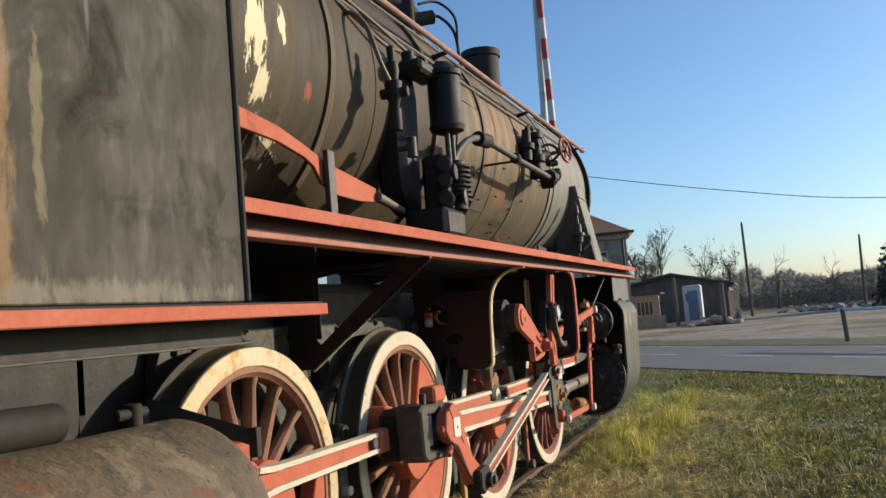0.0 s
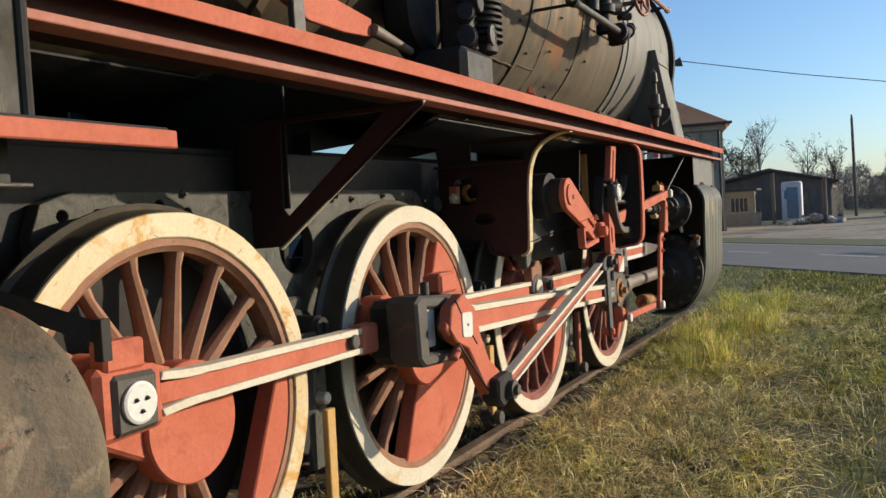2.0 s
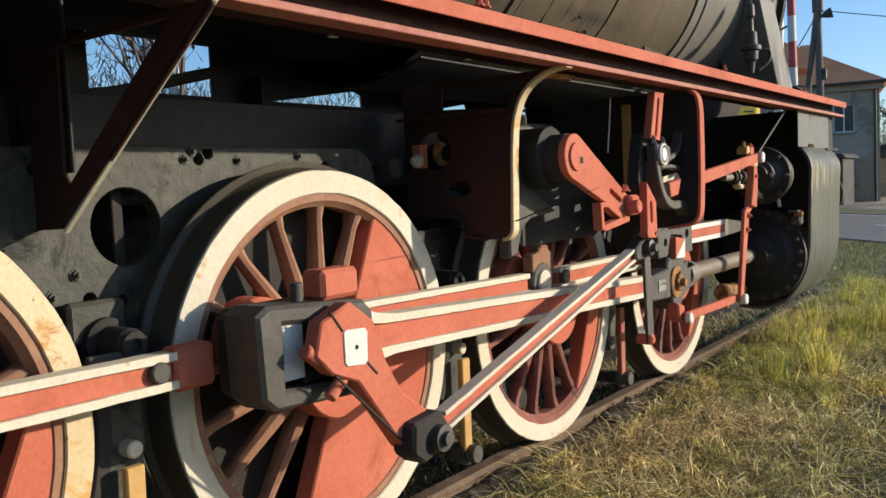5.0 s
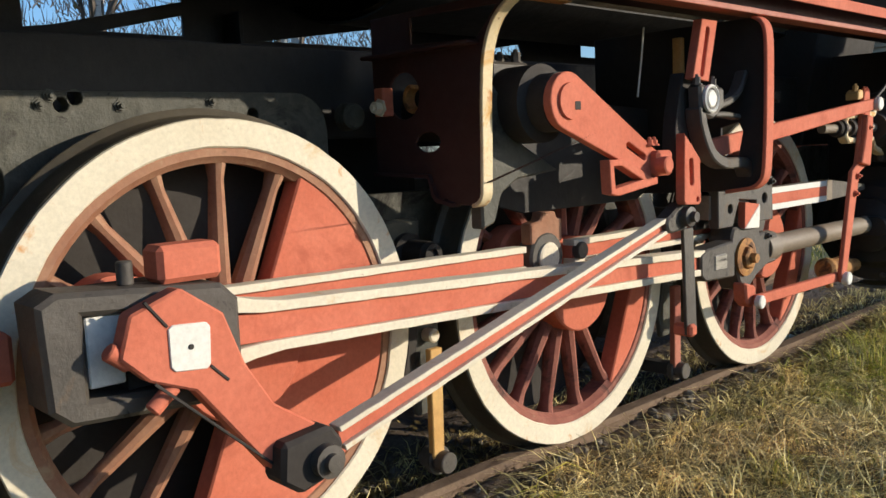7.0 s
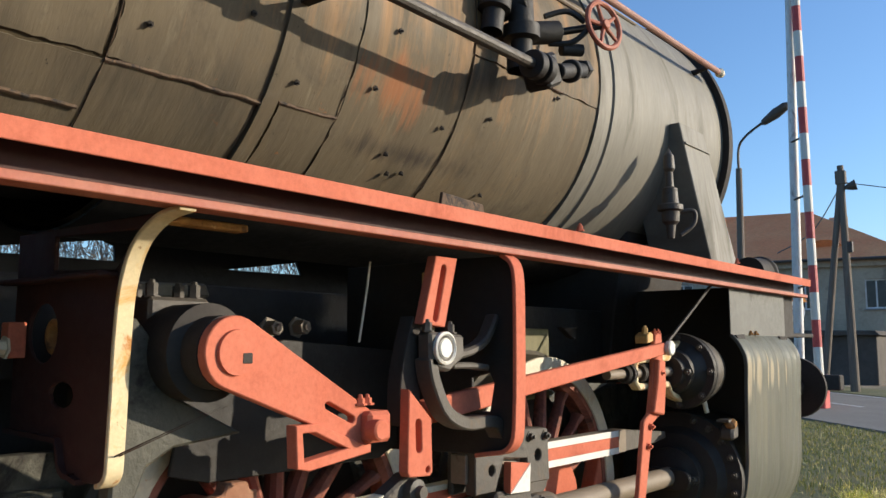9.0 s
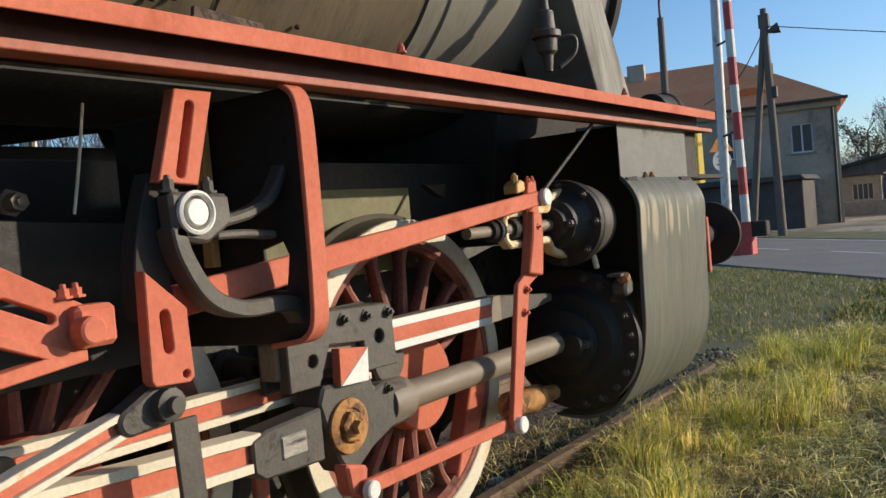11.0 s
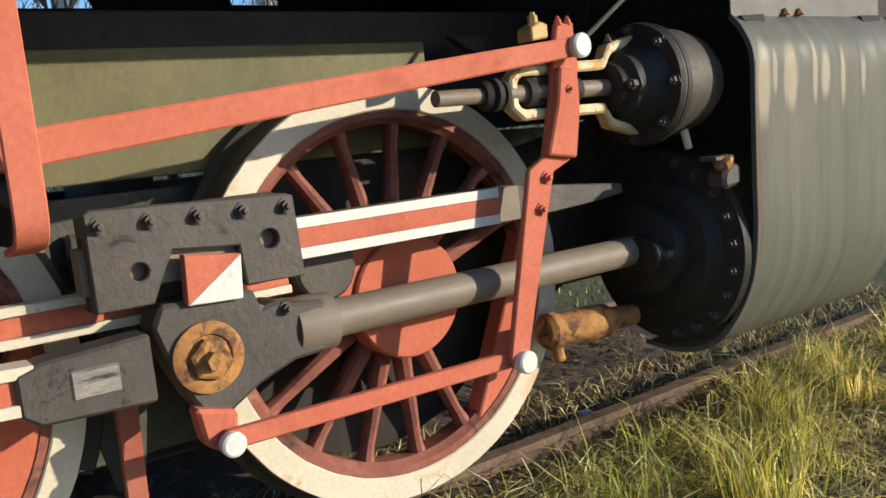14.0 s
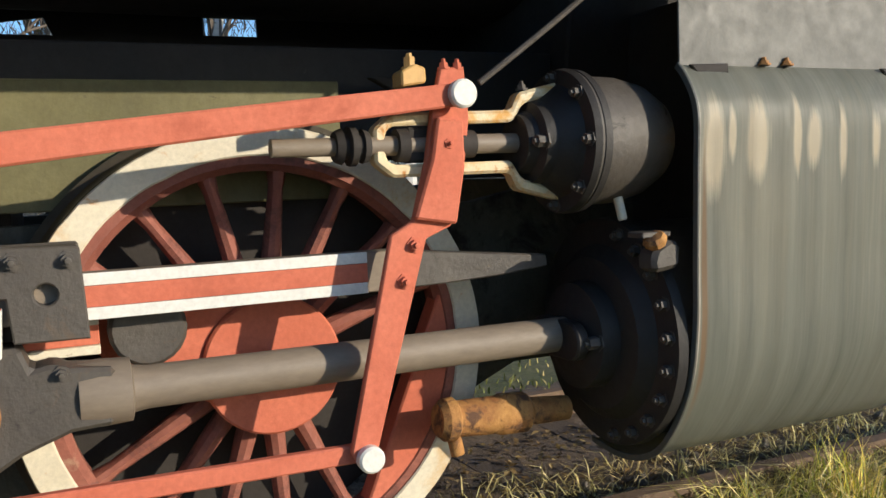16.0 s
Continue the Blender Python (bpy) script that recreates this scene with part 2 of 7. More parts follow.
# red darkened in the colour itself, for parts that lie in shade
shade_maroon = paint("shaded_red_paint", (0.036, 0.014, 0.012), (0.058, 0.020, 0.016), 0.7, wear=[((0.05, 0.028, 0.022), 8, 0.62, 0.74)])
spoke_mat = paint("dusty_spoke_paint", (0.25, 0.105, 0.058), (0.33, 0.18, 0.105), 0.75, coarse=6, wear=[((0.36, 0.235, 0.14), 10, 0.56, 0.70), ((0.12, 0.07, 0.045), 14, 0.62, 0.74)], bump=0.3)
# worn red paint; the dark blotches also stand in for shade on upper spokes
spoke_red = paint("worn_shaded_spoke_paint", (0.20, 0.062, 0.042), (0.31, 0.115, 0.078), 0.75, coarse=6, wear=[((0.34, 0.20, 0.13), 10, 0.60, 0.72), ((0.055, 0.030, 0.025), 5, 0.50, 0.64)], bump=0.3)
faded = paint("faded_red_paint", (0.27, 0.13, 0.10), (0.36, 0.21, 0.165), 0.7, coarse=3, wear=[((0.20, 0.10, 0.07), 8, 0.6, 0.72)])
scratched = paint("scratched_steel", (0.16, 0.15, 0.13), (0.30, 0.28, 0.24), 0.45, 0.4, coarse=14, fine=80, stretch=(1, 0.6, 6), wear=[((0.06, 0.055, 0.05), 10, 0.55, 0.65)], bump=0.3)

# ---- shape helpers ----


def link_mesh(name, me, mat, parent, label="", m=None):
    ob = new(name, me)
    if mat and not me.materials:
        me.materials.append(mat)
    if parent:
        ob.parent = parent
    if m is not None:
        ob.matrix_basis = m
    if label:
        ob["label"] = label
    return ob


def finish(name, bm, sharp=27):
    me = bpy.data.meshes.new(name)
    bmesh.ops.recalc_face_normals(bm, faces=bm.faces)
    bm.to_mesh(me)
    bm.free()
    me.shade_smooth()
    me.set_sharp_from_angle(angle=radians(sharp))
    return me


def part(name, bm, mat, parent, label="", m=None):
    return link_mesh(name, finish(name, bm), mat, parent, label, m)


def bev(bm, faces, w, seg=1):
    edges = {e for f in faces for e in f.edges if len(e.link_faces) == 2 and e.calc_face_angle(0) > 0.6}
    if w:
        bmesh.ops.bevel(bm, geom=list(edges), offset=w, segments=seg, affect='EDGES', clamp_overlap=True)


def box(c, s, w=0.004, m=None, bm=None):
    bm = bm or bmesh.new()
    g = bmesh.ops.create_cube(bm, size=1, matrix=(m or Matrix.Translation(c)) @ Matrix.Diagonal((*s, 1)))
    bev(bm, {f for v in g["verts"] for f in v.link_faces}, w)
    return bm


def at_axis(axis, a, b, t):
    return {"x": (t, a, b), "y": (a, t, b), "z": (a, b, t)}[axis]


def prism(pts, axis, t0, t1, w=0.004, bm=None):
    """A polygon in the plane across the axis, given by its other two coordinates, made t0..t1 thick."""
    bm = bm or bmesh.new()
    lo = [bm.verts.new(at_axis(axis, a, b, t0)) for a, b in pts]
    hi = [bm.verts.new(at_axis(axis, a, b, t1)) for a, b in pts]
    n = len(pts)
    fs = [bm.faces.new(lo), bm.faces.new(hi[::-1])]
    fs += [bm.faces.new((lo[i], hi[i], hi[(i + 1) % n], lo[(i + 1) % n])) for i in range(n)]
    bmesh.ops.recalc_face_normals(bm, faces=fs)
    bev(bm, fs, w)
    return bm


def circ(a, b, r, n=28, a0=0, a1=360):
    full = abs(a1 - a0) >= 360
    k = n if full else n + 1
    return [(a + r * math.cos(radians(a0 + (a1 - a0) * i / n)), b + r * math.sin(radians(a0 + (a1 - a0) * i / n))) for i in range(k)]


def pill(p, q, r0, r1, n=12):
    """Outline round two circles."""
    ang = math.degrees(math.atan2(q[1] - p[1], q[0] - p[0]))
    return circ(*p, r0, n, ang + 90, ang + 270) + circ(*q, r1, n, ang - 90, ang + 90)


def plate(outer, holes, axis, t0, t1, w=0.003):
    """A plate with real openings, cut from a filled outline."""
    cu = bpy.data.curves.new("outline", 'CURVE')
    cu.dimensions, cu.fill_mode = '2D', 'BOTH'
    cu.extrude, cu.bevel_depth, cu.bevel_resolution = abs(t1 - t0) / 2 - w, w, 0
    cu.offset = -w
    for pts in (outer, *holes):
        sp = cu.splines.new('POLY')
        sp.points.add(len(pts) - 1)
        for p, (a, b) in zip(sp.points, pts):
            p.co = (a, b, 0, 1)
        sp.use_cyclic_u = True
    ob = new("outline", cu)
    me = bpy.data.meshes.new_from_object(ob.evaluated_get(bpy.context.evaluated_depsgraph_get()))
    bpy.data.objects.remove(ob)
    bpy.data.curves.remove(cu)
    bm = bmesh.new()
    bm.from_mesh(me)
    bpy.data.meshes.remove(me)
    mid = (t0 + t1) / 2
    for v in bm.verts:
        a, b, t = v.co
        v.co = at_axis(axis, a, b, mid + (t if axis != "y" else -t))
    bmesh.ops.remove_doubles(bm, verts=bm.verts, dist=0.0002)
    return bm


def lathe(prof, p, d, seg=40, bm=None, closed=False):
    """A profile of (distance along d, radius) turned about the line through p along d."""
    bm = bm or bmesh.new()
    d = Vector(d).normalized()
    u = d.orthogonal().normalized()
    v = d.cross(u)
    rings = []
    for h, r in prof:
        c = Vector(p) + d * h
        if r < 1e-5:
            rings.append([bm.verts.new(c)])
        else:
            rings.append([bm.verts.new(c + r * (u * math.cos(a) + v * math.sin(a))) for a in (2 * math.pi * i / seg for i in range(seg))])
    pairs = list(zip(rings, rings[1:])) + ([(rings[-1], rings[0])] if closed else [])
    for a, b in pairs:
        if len(a) == 1 and len(b) == 1:
            continue
        for i in range(seg):
            j = (i + 1) % seg
            q = [a[0], b[i], b[j]] if len(a) == 1 else [a[i], b[0], a[j]] if len(b) == 1 else [a[i], b[i], b[j], a[j]]
            bm.faces.new(q)
    return bm


def rod(p, q, r, r1=None, seg=20, w=0.004, bm=None):
    p, q = Vector(p), Vector(q)
    n, r1 = (q - p).length, r if r1 is None else r1
    w = min(w, r * 0.4, r1 * 0.4)
    return lathe([(0, 0), (0, r - w), (w, r), (n - w, r1), (n, r1 - w), (n, 0)], p, q - p, seg, bm)


def smooth_path(pts, n=6):
    pts = [Vector(p) for p in pts]
    out = []
    for i in range(len(pts) - 1):
        p0, p1, p2, p3 = pts[max(i - 1, 0)], pts[i], pts[i + 1], pts[min(i + 2, len(pts) - 1)]
        for k in range(n):
            t = k / n
            out.append(0.5 * (2 * p1 + (p2 - p0) * t + (2 * p0 - 5 * p1 + 4 * p2 - p3) * t * t + (3 * p1 - p0 - 3 * p2 + p3) * t ** 3))
    return out + [pts[-1]]


def tube(pts, r, seg=10, n=6, r1=None, bm=None):
    """A round pipe along a smooth line."""
    bm = bm or bmesh.new()
    path = smooth_path(pts, n) if n > 1 else [Vector(p) for p in pts]
    up, prev = None, None
    for i, p in enumerate(path):
        d = (path[min(i + 1, len(path) - 1)] - path[max(i - 1, 0)]).normalized()
        up = d.orthogonal().normalized() if up is None else (up - d * up.dot(d)).normalized()
        s = d.cross(up)
        rr = r + ((r1 if r1 is not None else r) - r) * i / (len(path) - 1)
        ring = [bm.verts.new(p + rr * (up * math.cos(2 * math.pi * k / seg) + s * math.sin(2 * math.pi * k / seg))) for k in range(seg)]
        if prev:
            for k in range(seg):
                bm.faces.new((prev[k], prev[(k + 1) % seg], ring[(k + 1) % seg], ring[k]))
        else:
            bm.faces.new(ring[::-1])
        prev = ring
    bm.faces.new(prev)
    return bm


def strip(path, th, axis, t0, t1, w=0.003, bm=None):
    """A flat bar bent along a line in the plane across the axis."""
    pts = [Vector(p) for p in path]
    left, right = [], []
    for i, p in enumerate(pts):
        d = (pts[min(i + 1, len(pts) - 1)] - pts[max(i - 1, 0)]).normalized()
        n = Vector((-d.y, d.x)) * th / 2
        left.append(tuple(p + n))
        right.append(tuple(p - n))
    return prism(left + right[::-1], axis, t0, t1, w, bm)


def curve2(pts, n=6):
    return [(v.x, v.y) for v in smooth_path([(*p, 0) for p in pts], n)]


def bolt(p, d, r=0.016, h=0.018, bm=None):
    return lathe([(-0.002, r * 1.5), (0.004, r * 1.5), (0.004, r), (h, r), (h, r * 0.55), (h + 0.010, r * 0.5), (h + 0.012, 0)], p, d, 6, bm)


_bolt = {}


def bolts(points, d, mat, parent, r=0.016, h=0.018, name="bolt"):
    """Hexagon bolts, one object each on one mesh."""
    key = (r, h, tuple(d), mat.name)
    if key not in _bolt:
        _bolt[key] = finish("bolt", bolt((0, 0, 0), d, r, h))
        _bolt[key].materials.append(mat)
    for p in points:
        link_mesh(name, _bolt[key], mat, parent, "", Matrix.Translation(p))


def beam2(p, q, h0, h1):
    """Outline of a straight rod between two points, with its half heights."""
    p, q = Vector(p), Vector(q)
    n = Vector((-(q - p).y, (q - p).x)).normalized()
    return [tuple(p + n * h0), tuple(q + n * h1), tuple(q - n * h1), tuple(p - n * h0)]


def along(p, q, t):
    return tuple(Vector(p).lerp(Vector(q), t))


# ---- locomotive ----
loco = tagged(new("steam_locomotive"), "weathered black steam locomotive with red rods and cream wheel rims", "locomotive")
AXLES = {"a": -4.218, "b": -2.565, "c": -0.925, "d": 0.790}
AZ, R, FACE = 0.797, 0.709, 0.85
PIN = (-0.35, 0.148)                      # crank pin from its axle, along and up
PINS = {k: (y + PIN[0], AZ + PIN[1]) for k, y in AXLES.items()}


def wheel_meshes():
    d = {}
    d["rim"] = finish("driving_wheel", lathe([(-0.022, 0.582), (-0.010, 0.590), (-0.010, 0.632), (-0.115, 0.632), (-0.115, 0.574), (-0.035, 0.570)], (0, 0, 0), (1, 0, 0), 72, closed=True))
    d["tyre"] = finish("tyre", lathe([(-0.006, 0.630), (-0.006, 0.695), (-0.014, 0.704), (-0.10, 0.709), (-0.112, 0.716), (-0.125, 0.737), (-0.138, 0.737), (-0.142, 0.71), (-0.142, 0.630)],
                                    (0, 0, 0), (1, 0, 0), 96, closed=True))
    d["band"] = finish("painted_band", lathe([(-0.006, 0.615), (0.0, 0.620), (0.0, 0.698), (-0.006, 0.701), (-0.012, 0.66), (-0.012, 0.620)],
                                    (0, 0, 0), (1, 0, 0), 96, closed=True))
    bm = bmesh.new()
    prev = None
    for i in range(7):
        t = i / 6
        r, flare = 0.15 + 0.445 * t, 1 + 0.70 * max(0, t - 0.84) / 0.16
        wy, wx = (0.035 - 0.016 * t) * flare, (0.048 - 0.020 * t) * flare
        ring = [bm.verts.new((-0.075 + wx * math.cos(a), wy * math.sin(a), r)) for a in (2 * math.pi * k / 10 for k in range(10))]
        if prev:
            for k in range(10):
                bm.faces.new((prev[k], prev[(k + 1) % 10], ring[(k + 1) % 10], ring[k]))
        prev = ring
    d["spoke"] = finish("spoke", bm)
    d["hub"] = finish("hub", lathe([(-0.14, 0), (-0.14, 0.17), (-0.05, 0.205), (0.042, 0.205), (0.050, 0.198), (0.050, 0)], (0, 0, 0), (1, 0, 0), 48))
    d["boss"] = finish("crank_boss", prism(pill((0, 0), PIN, 0.165, 0.135), "x", -0.085, 0.030, 0.012))
    for key, half in (("weight", 40), ("weight_big", 84)):
        mid = math.degrees(math.atan2(-PIN[1], -PIN[0]))
        d[key] = finish("counterweight", prism(circ(0, 0, 0.600, 40, mid - half, mid + half), "x", -0.10, -0.016, 0.006))
    # hand-painted edges
    for v in d["band"].vertices:
        a = math.atan2(v.co.z, v.co.y)
        r0 = math.hypot(v.co.y, v.co.z)
        k = 1 + 0.0045 * noise.noise((math.cos(a) * 9, math.sin(a) * 9, r0 * 30)) + 0.0035 * noise.noise((math.cos(a) * 30, math.sin(a) * 30, r0 * 30)) if r0 > 0.69 or r0 < 0.63 else 1
        v.co.y, v.co.z = v.co.y * k, v.co.z * k
    return d


WM = wheel_meshes()


def driving_wheel(y, main=False, near=True, rusty=False, turn=0.0):
    s = 1 if near else -1
    spoke_paint = spoke_red if y > -1.5 else spoke_mat
    m = Matrix.Translation((FACE * s, y, AZ - (0.015 if y > -1.5 else 0))) @ (Matrix.Identity(4) if near else Matrix.Rotation(math.pi, 4, 'Z'))
    rim_mesh = WM["rim"].copy()
    w = link_mesh("driving_wheel", rim_mesh, spoke_paint, loco, "red spoked driving wheel with cream painted rim", m)
    link_mesh("tyre", WM["tyre"], tread, w, "dark steel tyre")
    band = WM["band"].copy()
    band.materials.clear()
    link_mesh("painted_band", band, cream_rusty if rusty else cream, w, "cream paint band, flaking to rust", Matrix.Rotation(y * 2.3, 4, 'X'))
    mid = math.degrees(math.atan2(-PIN[1], -PIN[0]))
    spoke_mesh = WM["spoke"].copy()
    for i in range(17):
        a = 90 - 360 / 17 * i + turn
        gap = abs((a - mid + 180) % 360 - 180)
        if gap > (84 if main else 36):
            link_mesh("spoke", spoke_mesh, spoke_paint, w, "", Matrix.Rotation(radians(a - 90), 4, 'X'))
    link_mesh("hub", WM["hub"], red, w)
    link_mesh("crank_boss", WM["boss"], red, w)
    link_mesh("counterweight", WM["weight_big" if main else "weight"], red, w, "red counterweight")
    return w


TURN = {"a": -29.6, "b": -23.5, "c": -1.6, "d": -28.0}
for k, y in AXLES.items():
    driving_wheel(y, main=k == "b", rusty=k == "a", turn=TURN[k])
    driving_wheel(y, main=k == "b", near=False)
    part("axle", rod((-0.72, y, AZ), (0.72, y, AZ), 0.095), grey, loco)

# frames with lightening holes
FR0, FR1 = 0.55, 0.61
out = [(-4.54, 0.60), (-4.48, 0.42), (1.3, 0.42), (1.75, 0.62), (4.25, 0.62), (4.25, 1.25), (2.0, 1.30), (1.6, 1.22), (-1.95, 1.22), (-2.0, 1.27)] + circ(-2.13, 1.465, 0.13, 6, 0, 90) + [(-4.40, 1.58), (-4.52, 1.54), (-4.56, 1.44)]
holes = [circ(y, 1.335, 0.125, 28) for y in (-3.215,)] + [circ(y, z, 0.022, 10) for y, z in
         ((-4.44, 1.50), (-4.30, 1.50), (-4.02, 1.53), (-3.88, 1.50), (-3.50, 1.52), (-3.40, 1.42), (-2.92, 1.55), (-2.88, 1.57), (-3.46, 0.98), (-3.36, 1.12), (-3.25, 1.10), (-3.28, 1.04), (-2.3, 1.52))]
holes += [circ(y, AZ, 0.13, 20) for y in AXLES.values()]
for s in (1, -1):
    part("frame_plate", plate(out, holes, "x", s * FR0, s * FR1), frame_mat, loco, "dark grey frame plate with round holes, paint worn")
# added black discs that darken the gaps between spokes as shade would
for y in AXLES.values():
    part("frame_panel", lathe([(0, 0.12), (0, 0.60), (0.006, 0.60), (0.006, 0.12)], (FR1 + 0.004, y, AZ), (1, 0, 0), 48, closed=True), black, loco, "added black disc standing in for shade behind the spokes")
for s in (1, -1):
    part("inner_frame", box((0.50 * s, -1.6, 1.60), (0.04, 7.2, 0.33), 0.006), shade_black, loco, "black inner frame member")
for y in (-2.98, -2.95, -2.45, -2.4, -3.62, -3.9, -4.15, -2.75):
    bolts([(FR1, y, 1.545 + 0.03 * math.sin(y * 40))], (1, 0, 0), frame_mat, loco, 0.014, 0.012, "rivet")
for y, z in ((-3.30, 0.85), (-3.22, 0.95), (-3.30, 1.08), (-3.0, 1.0), (-3.48, 1.14), (-3.40, 1.20), (-3.05, 1.2)):
    bolts([(FR1, y, z)], (1, 0, 0), frame_mat, loco, 0.016, 0.014, "rivet")
# added disc in place of a patch of frame plate lit by the sun
part("frame_boss", lathe([(0, 0), (0, 0.052), (0.050, 0.048), (0.058, 0.040), (0.058, 0)], (FR1, -1.915, 1.51), (1, 0, 0), 24), frame_mat, loco, "added grey disc standing in for a sunlit patch of frame")
part("frame_stretcher", box((0, -3.2, 1.15), (1.08, 0.04, 0.8)), black, loco)
part("frame_stretcher", box((0, -1.55, 1.05), (1.08, 0.04, 0.9)), black, loco)
part("frame_stretcher", box((0, 0.1, 1.05), (1.08, 0.04, 0.9)), black, loco)
part("frame_stretcher", box((0, -4.9, 1.15), (1.08, 0.04, 0.9)), black, loco)
part("ashpan", prism([(-0.5, 0.75), (0.5, 0.75), (0.54, 1.3), (0.54, 1.74), (-0.54, 1.74), (-0.54, 1.3)], "y", -5.62, -3.52, 0.01), shade_black, loco, "black ashpan under the firebox")
part("saddle", prism([(-0.54, 1.3), (0.54, 1.3), (0.60, 1.75), (0.72, 2.35), (-0.72, 2.35), (-0.60, 1.75)], "y", 2.02, 3.0, 0.01), black, loco)
part("guard_sheet", box((0.66, 0.365, 1.445), (0.03, 1.47, 0.375)), olive, loco, "olive painted sheet above the leading wheel")
part("wheel_guard", prism([(-1.40, 1.36), (-1.44, 1.15), (-1.30, 1.115), (-0.52, 1.115), (-0.42, 1.16), (-0.42, 1.52), (-1.0, 1.56), (-1.40, 1.48)], "x", 0.900, 0.914, 0.003), shade_black, loco, "black sheet in front of the wheel top")
part("guard_bracket", prism([(1.20, 1.645), (1.38, 1.645), (1.35, 1.577), (1.30, 1.59)], "x", 0.66, 0.70), black, loco)
# added plate that stops daylight behind the ashpan
part("inner_plate", box((-0.45, -4.5, 1.9), (0.02, 1.96, 0.36), 0.002), shade_black, loco)

# boiler
BZ, BR = 3.00, 1.00


def open_below(bm):
    """Take the cladding away under the belly, where it is missing ahead of the firebox."""
    gone = [f for f in bm.faces if f.calc_center_median().y > -3.45 and f.calc_center_median().z < BZ - 0.70 and -0.75 < f.calc_center_median().x < 0.46]
    bmesh.ops.delete(bm, geom=gone, context='FACES')
    return bm


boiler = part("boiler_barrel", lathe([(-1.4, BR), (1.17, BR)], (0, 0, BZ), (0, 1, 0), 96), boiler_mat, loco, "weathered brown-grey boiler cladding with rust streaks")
part("boiler_shell", lathe([(-5.2, 0.905), (1.2, 0.905)], (0, 0, BZ), (0, 1, 0), 72), shade_black, loco, "bare black boiler shell showing under the cladding")
part("firebox_casing", open_below(lathe([(-5.6, 0.0), (-5.6, BR + 0.01), (-3.5, BR + 0.01), (-2.9, BR + 0.01), (-2.88, BR), (-1.4, BR)], (0, 0, BZ), (0, 1, 0), 96)), fire_mat, loco, "dark cladding with peeling pale primer patches")
for y, w in ((-3.55, 0.03), (-2.05, 0.03), (-1.02, 0.034)):
    part("boiler_band", open_below(lathe([(-w, BR + 0.002), (-w, BR + 0.024), (w, BR + 0.020), (w, BR + 0.002)], (0, y, BZ), (0, 1, 0), 96)), boiler_mat, loco, "riveted cladding band")
part("band_ring", lathe([(1.12, BR), (1.12, BR + 0.022), (1.22, BR + 0.022), (1.23, BR + 0.005), (1.28, BR + 0.005), (1.29, BR + 0.020), (1.33, BR + 0.020), (1.34, BR)], (0, 0, BZ), (0, 1, 0), 96), smoke_mat, loco)
# added black sheets, putting the shade under the boiler into their colour
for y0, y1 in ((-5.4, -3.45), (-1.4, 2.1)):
    part("lower_lagging", strip([((BR + 0.028) * math.cos(radians(a)), BZ + (BR + 0.028) * math.sin(radians(a))) for a in range(-120, -63, 5)], 0.012, "y", y0, y1, 0.001), shade_black, loco, "added black sheet darkening the boiler belly like shade")
smokebox = part("smokebox", lathe([(1.17, BR), (1.34, BR + 0.012), (2.98, BR + 0.012), (2.98, 0.0)], (0, 0, BZ), (0, 1, 0), 96), smoke_mat, loco, "plain grey smokebox")
# patched cladding: thin curved plates with ragged, rusted edges


LAP = 35.5                                # angle of the long lapped joint below the middle


def cladding_plate(y0, y1, a0, a1, lift, seed, mat):
    """A thin sheet bent to the boiler between two stations and two angles, its edges uneven and curling a little."""
    bm = bmesh.new()
    ny, na = max(8, int((y1 - y0) / 0.025)), max(8, int((a1 - a0) / 1.6))
    grid = []
    for i in range(ny + 1):
        row = []
        for k in range(na + 1):
            u, v = i / ny, k / na
            y = y0 + (y1 - y0) * u
            a = a0 + (a1 - a0) * v
            if i in (0, ny):
                y += 0.010 * noise.noise((a * 0.35, seed, u * 3)) + 0.004 * noise.noise((a * 1.7, seed, u * 3))
            if k in (0, na):
                a += 0.55 * noise.noise((y * 9, seed + 4, v * 3)) + 0.30 * noise.noise((y * 40, seed, v * 3))
            edge = min(u, 1 - u) * (y1 - y0) / 0.06, min(v, 1 - v) * (a1 - a0) / 4
            curl = max(0, 1 - min(edge)) * max(0, noise.noise((y * 4, a * 0.12, seed))) * 0.007
            r = BR + lift + curl + 0.003 * noise.noise((y * 5, a * 0.09, seed + 9))
            row.append(bm.verts.new((r * math.cos(radians(a)), y, BZ + r * math.sin(radians(a)))))
        grid.append(row)
    for r0, r1 in zip(grid, grid[1:]):
        for k in range(na):
            bm.faces.new((r0[k], r1[k], r1[k + 1], r0[k + 1]))
    bmesh.ops.recalc_face_normals(bm, faces=bm.faces)
    bmesh.ops.solidify(bm, geom=bm.faces, thickness=0.005)
    return part("cladding_plate", bm, mat, loco, "patched brown cladding plate with ragged edges")


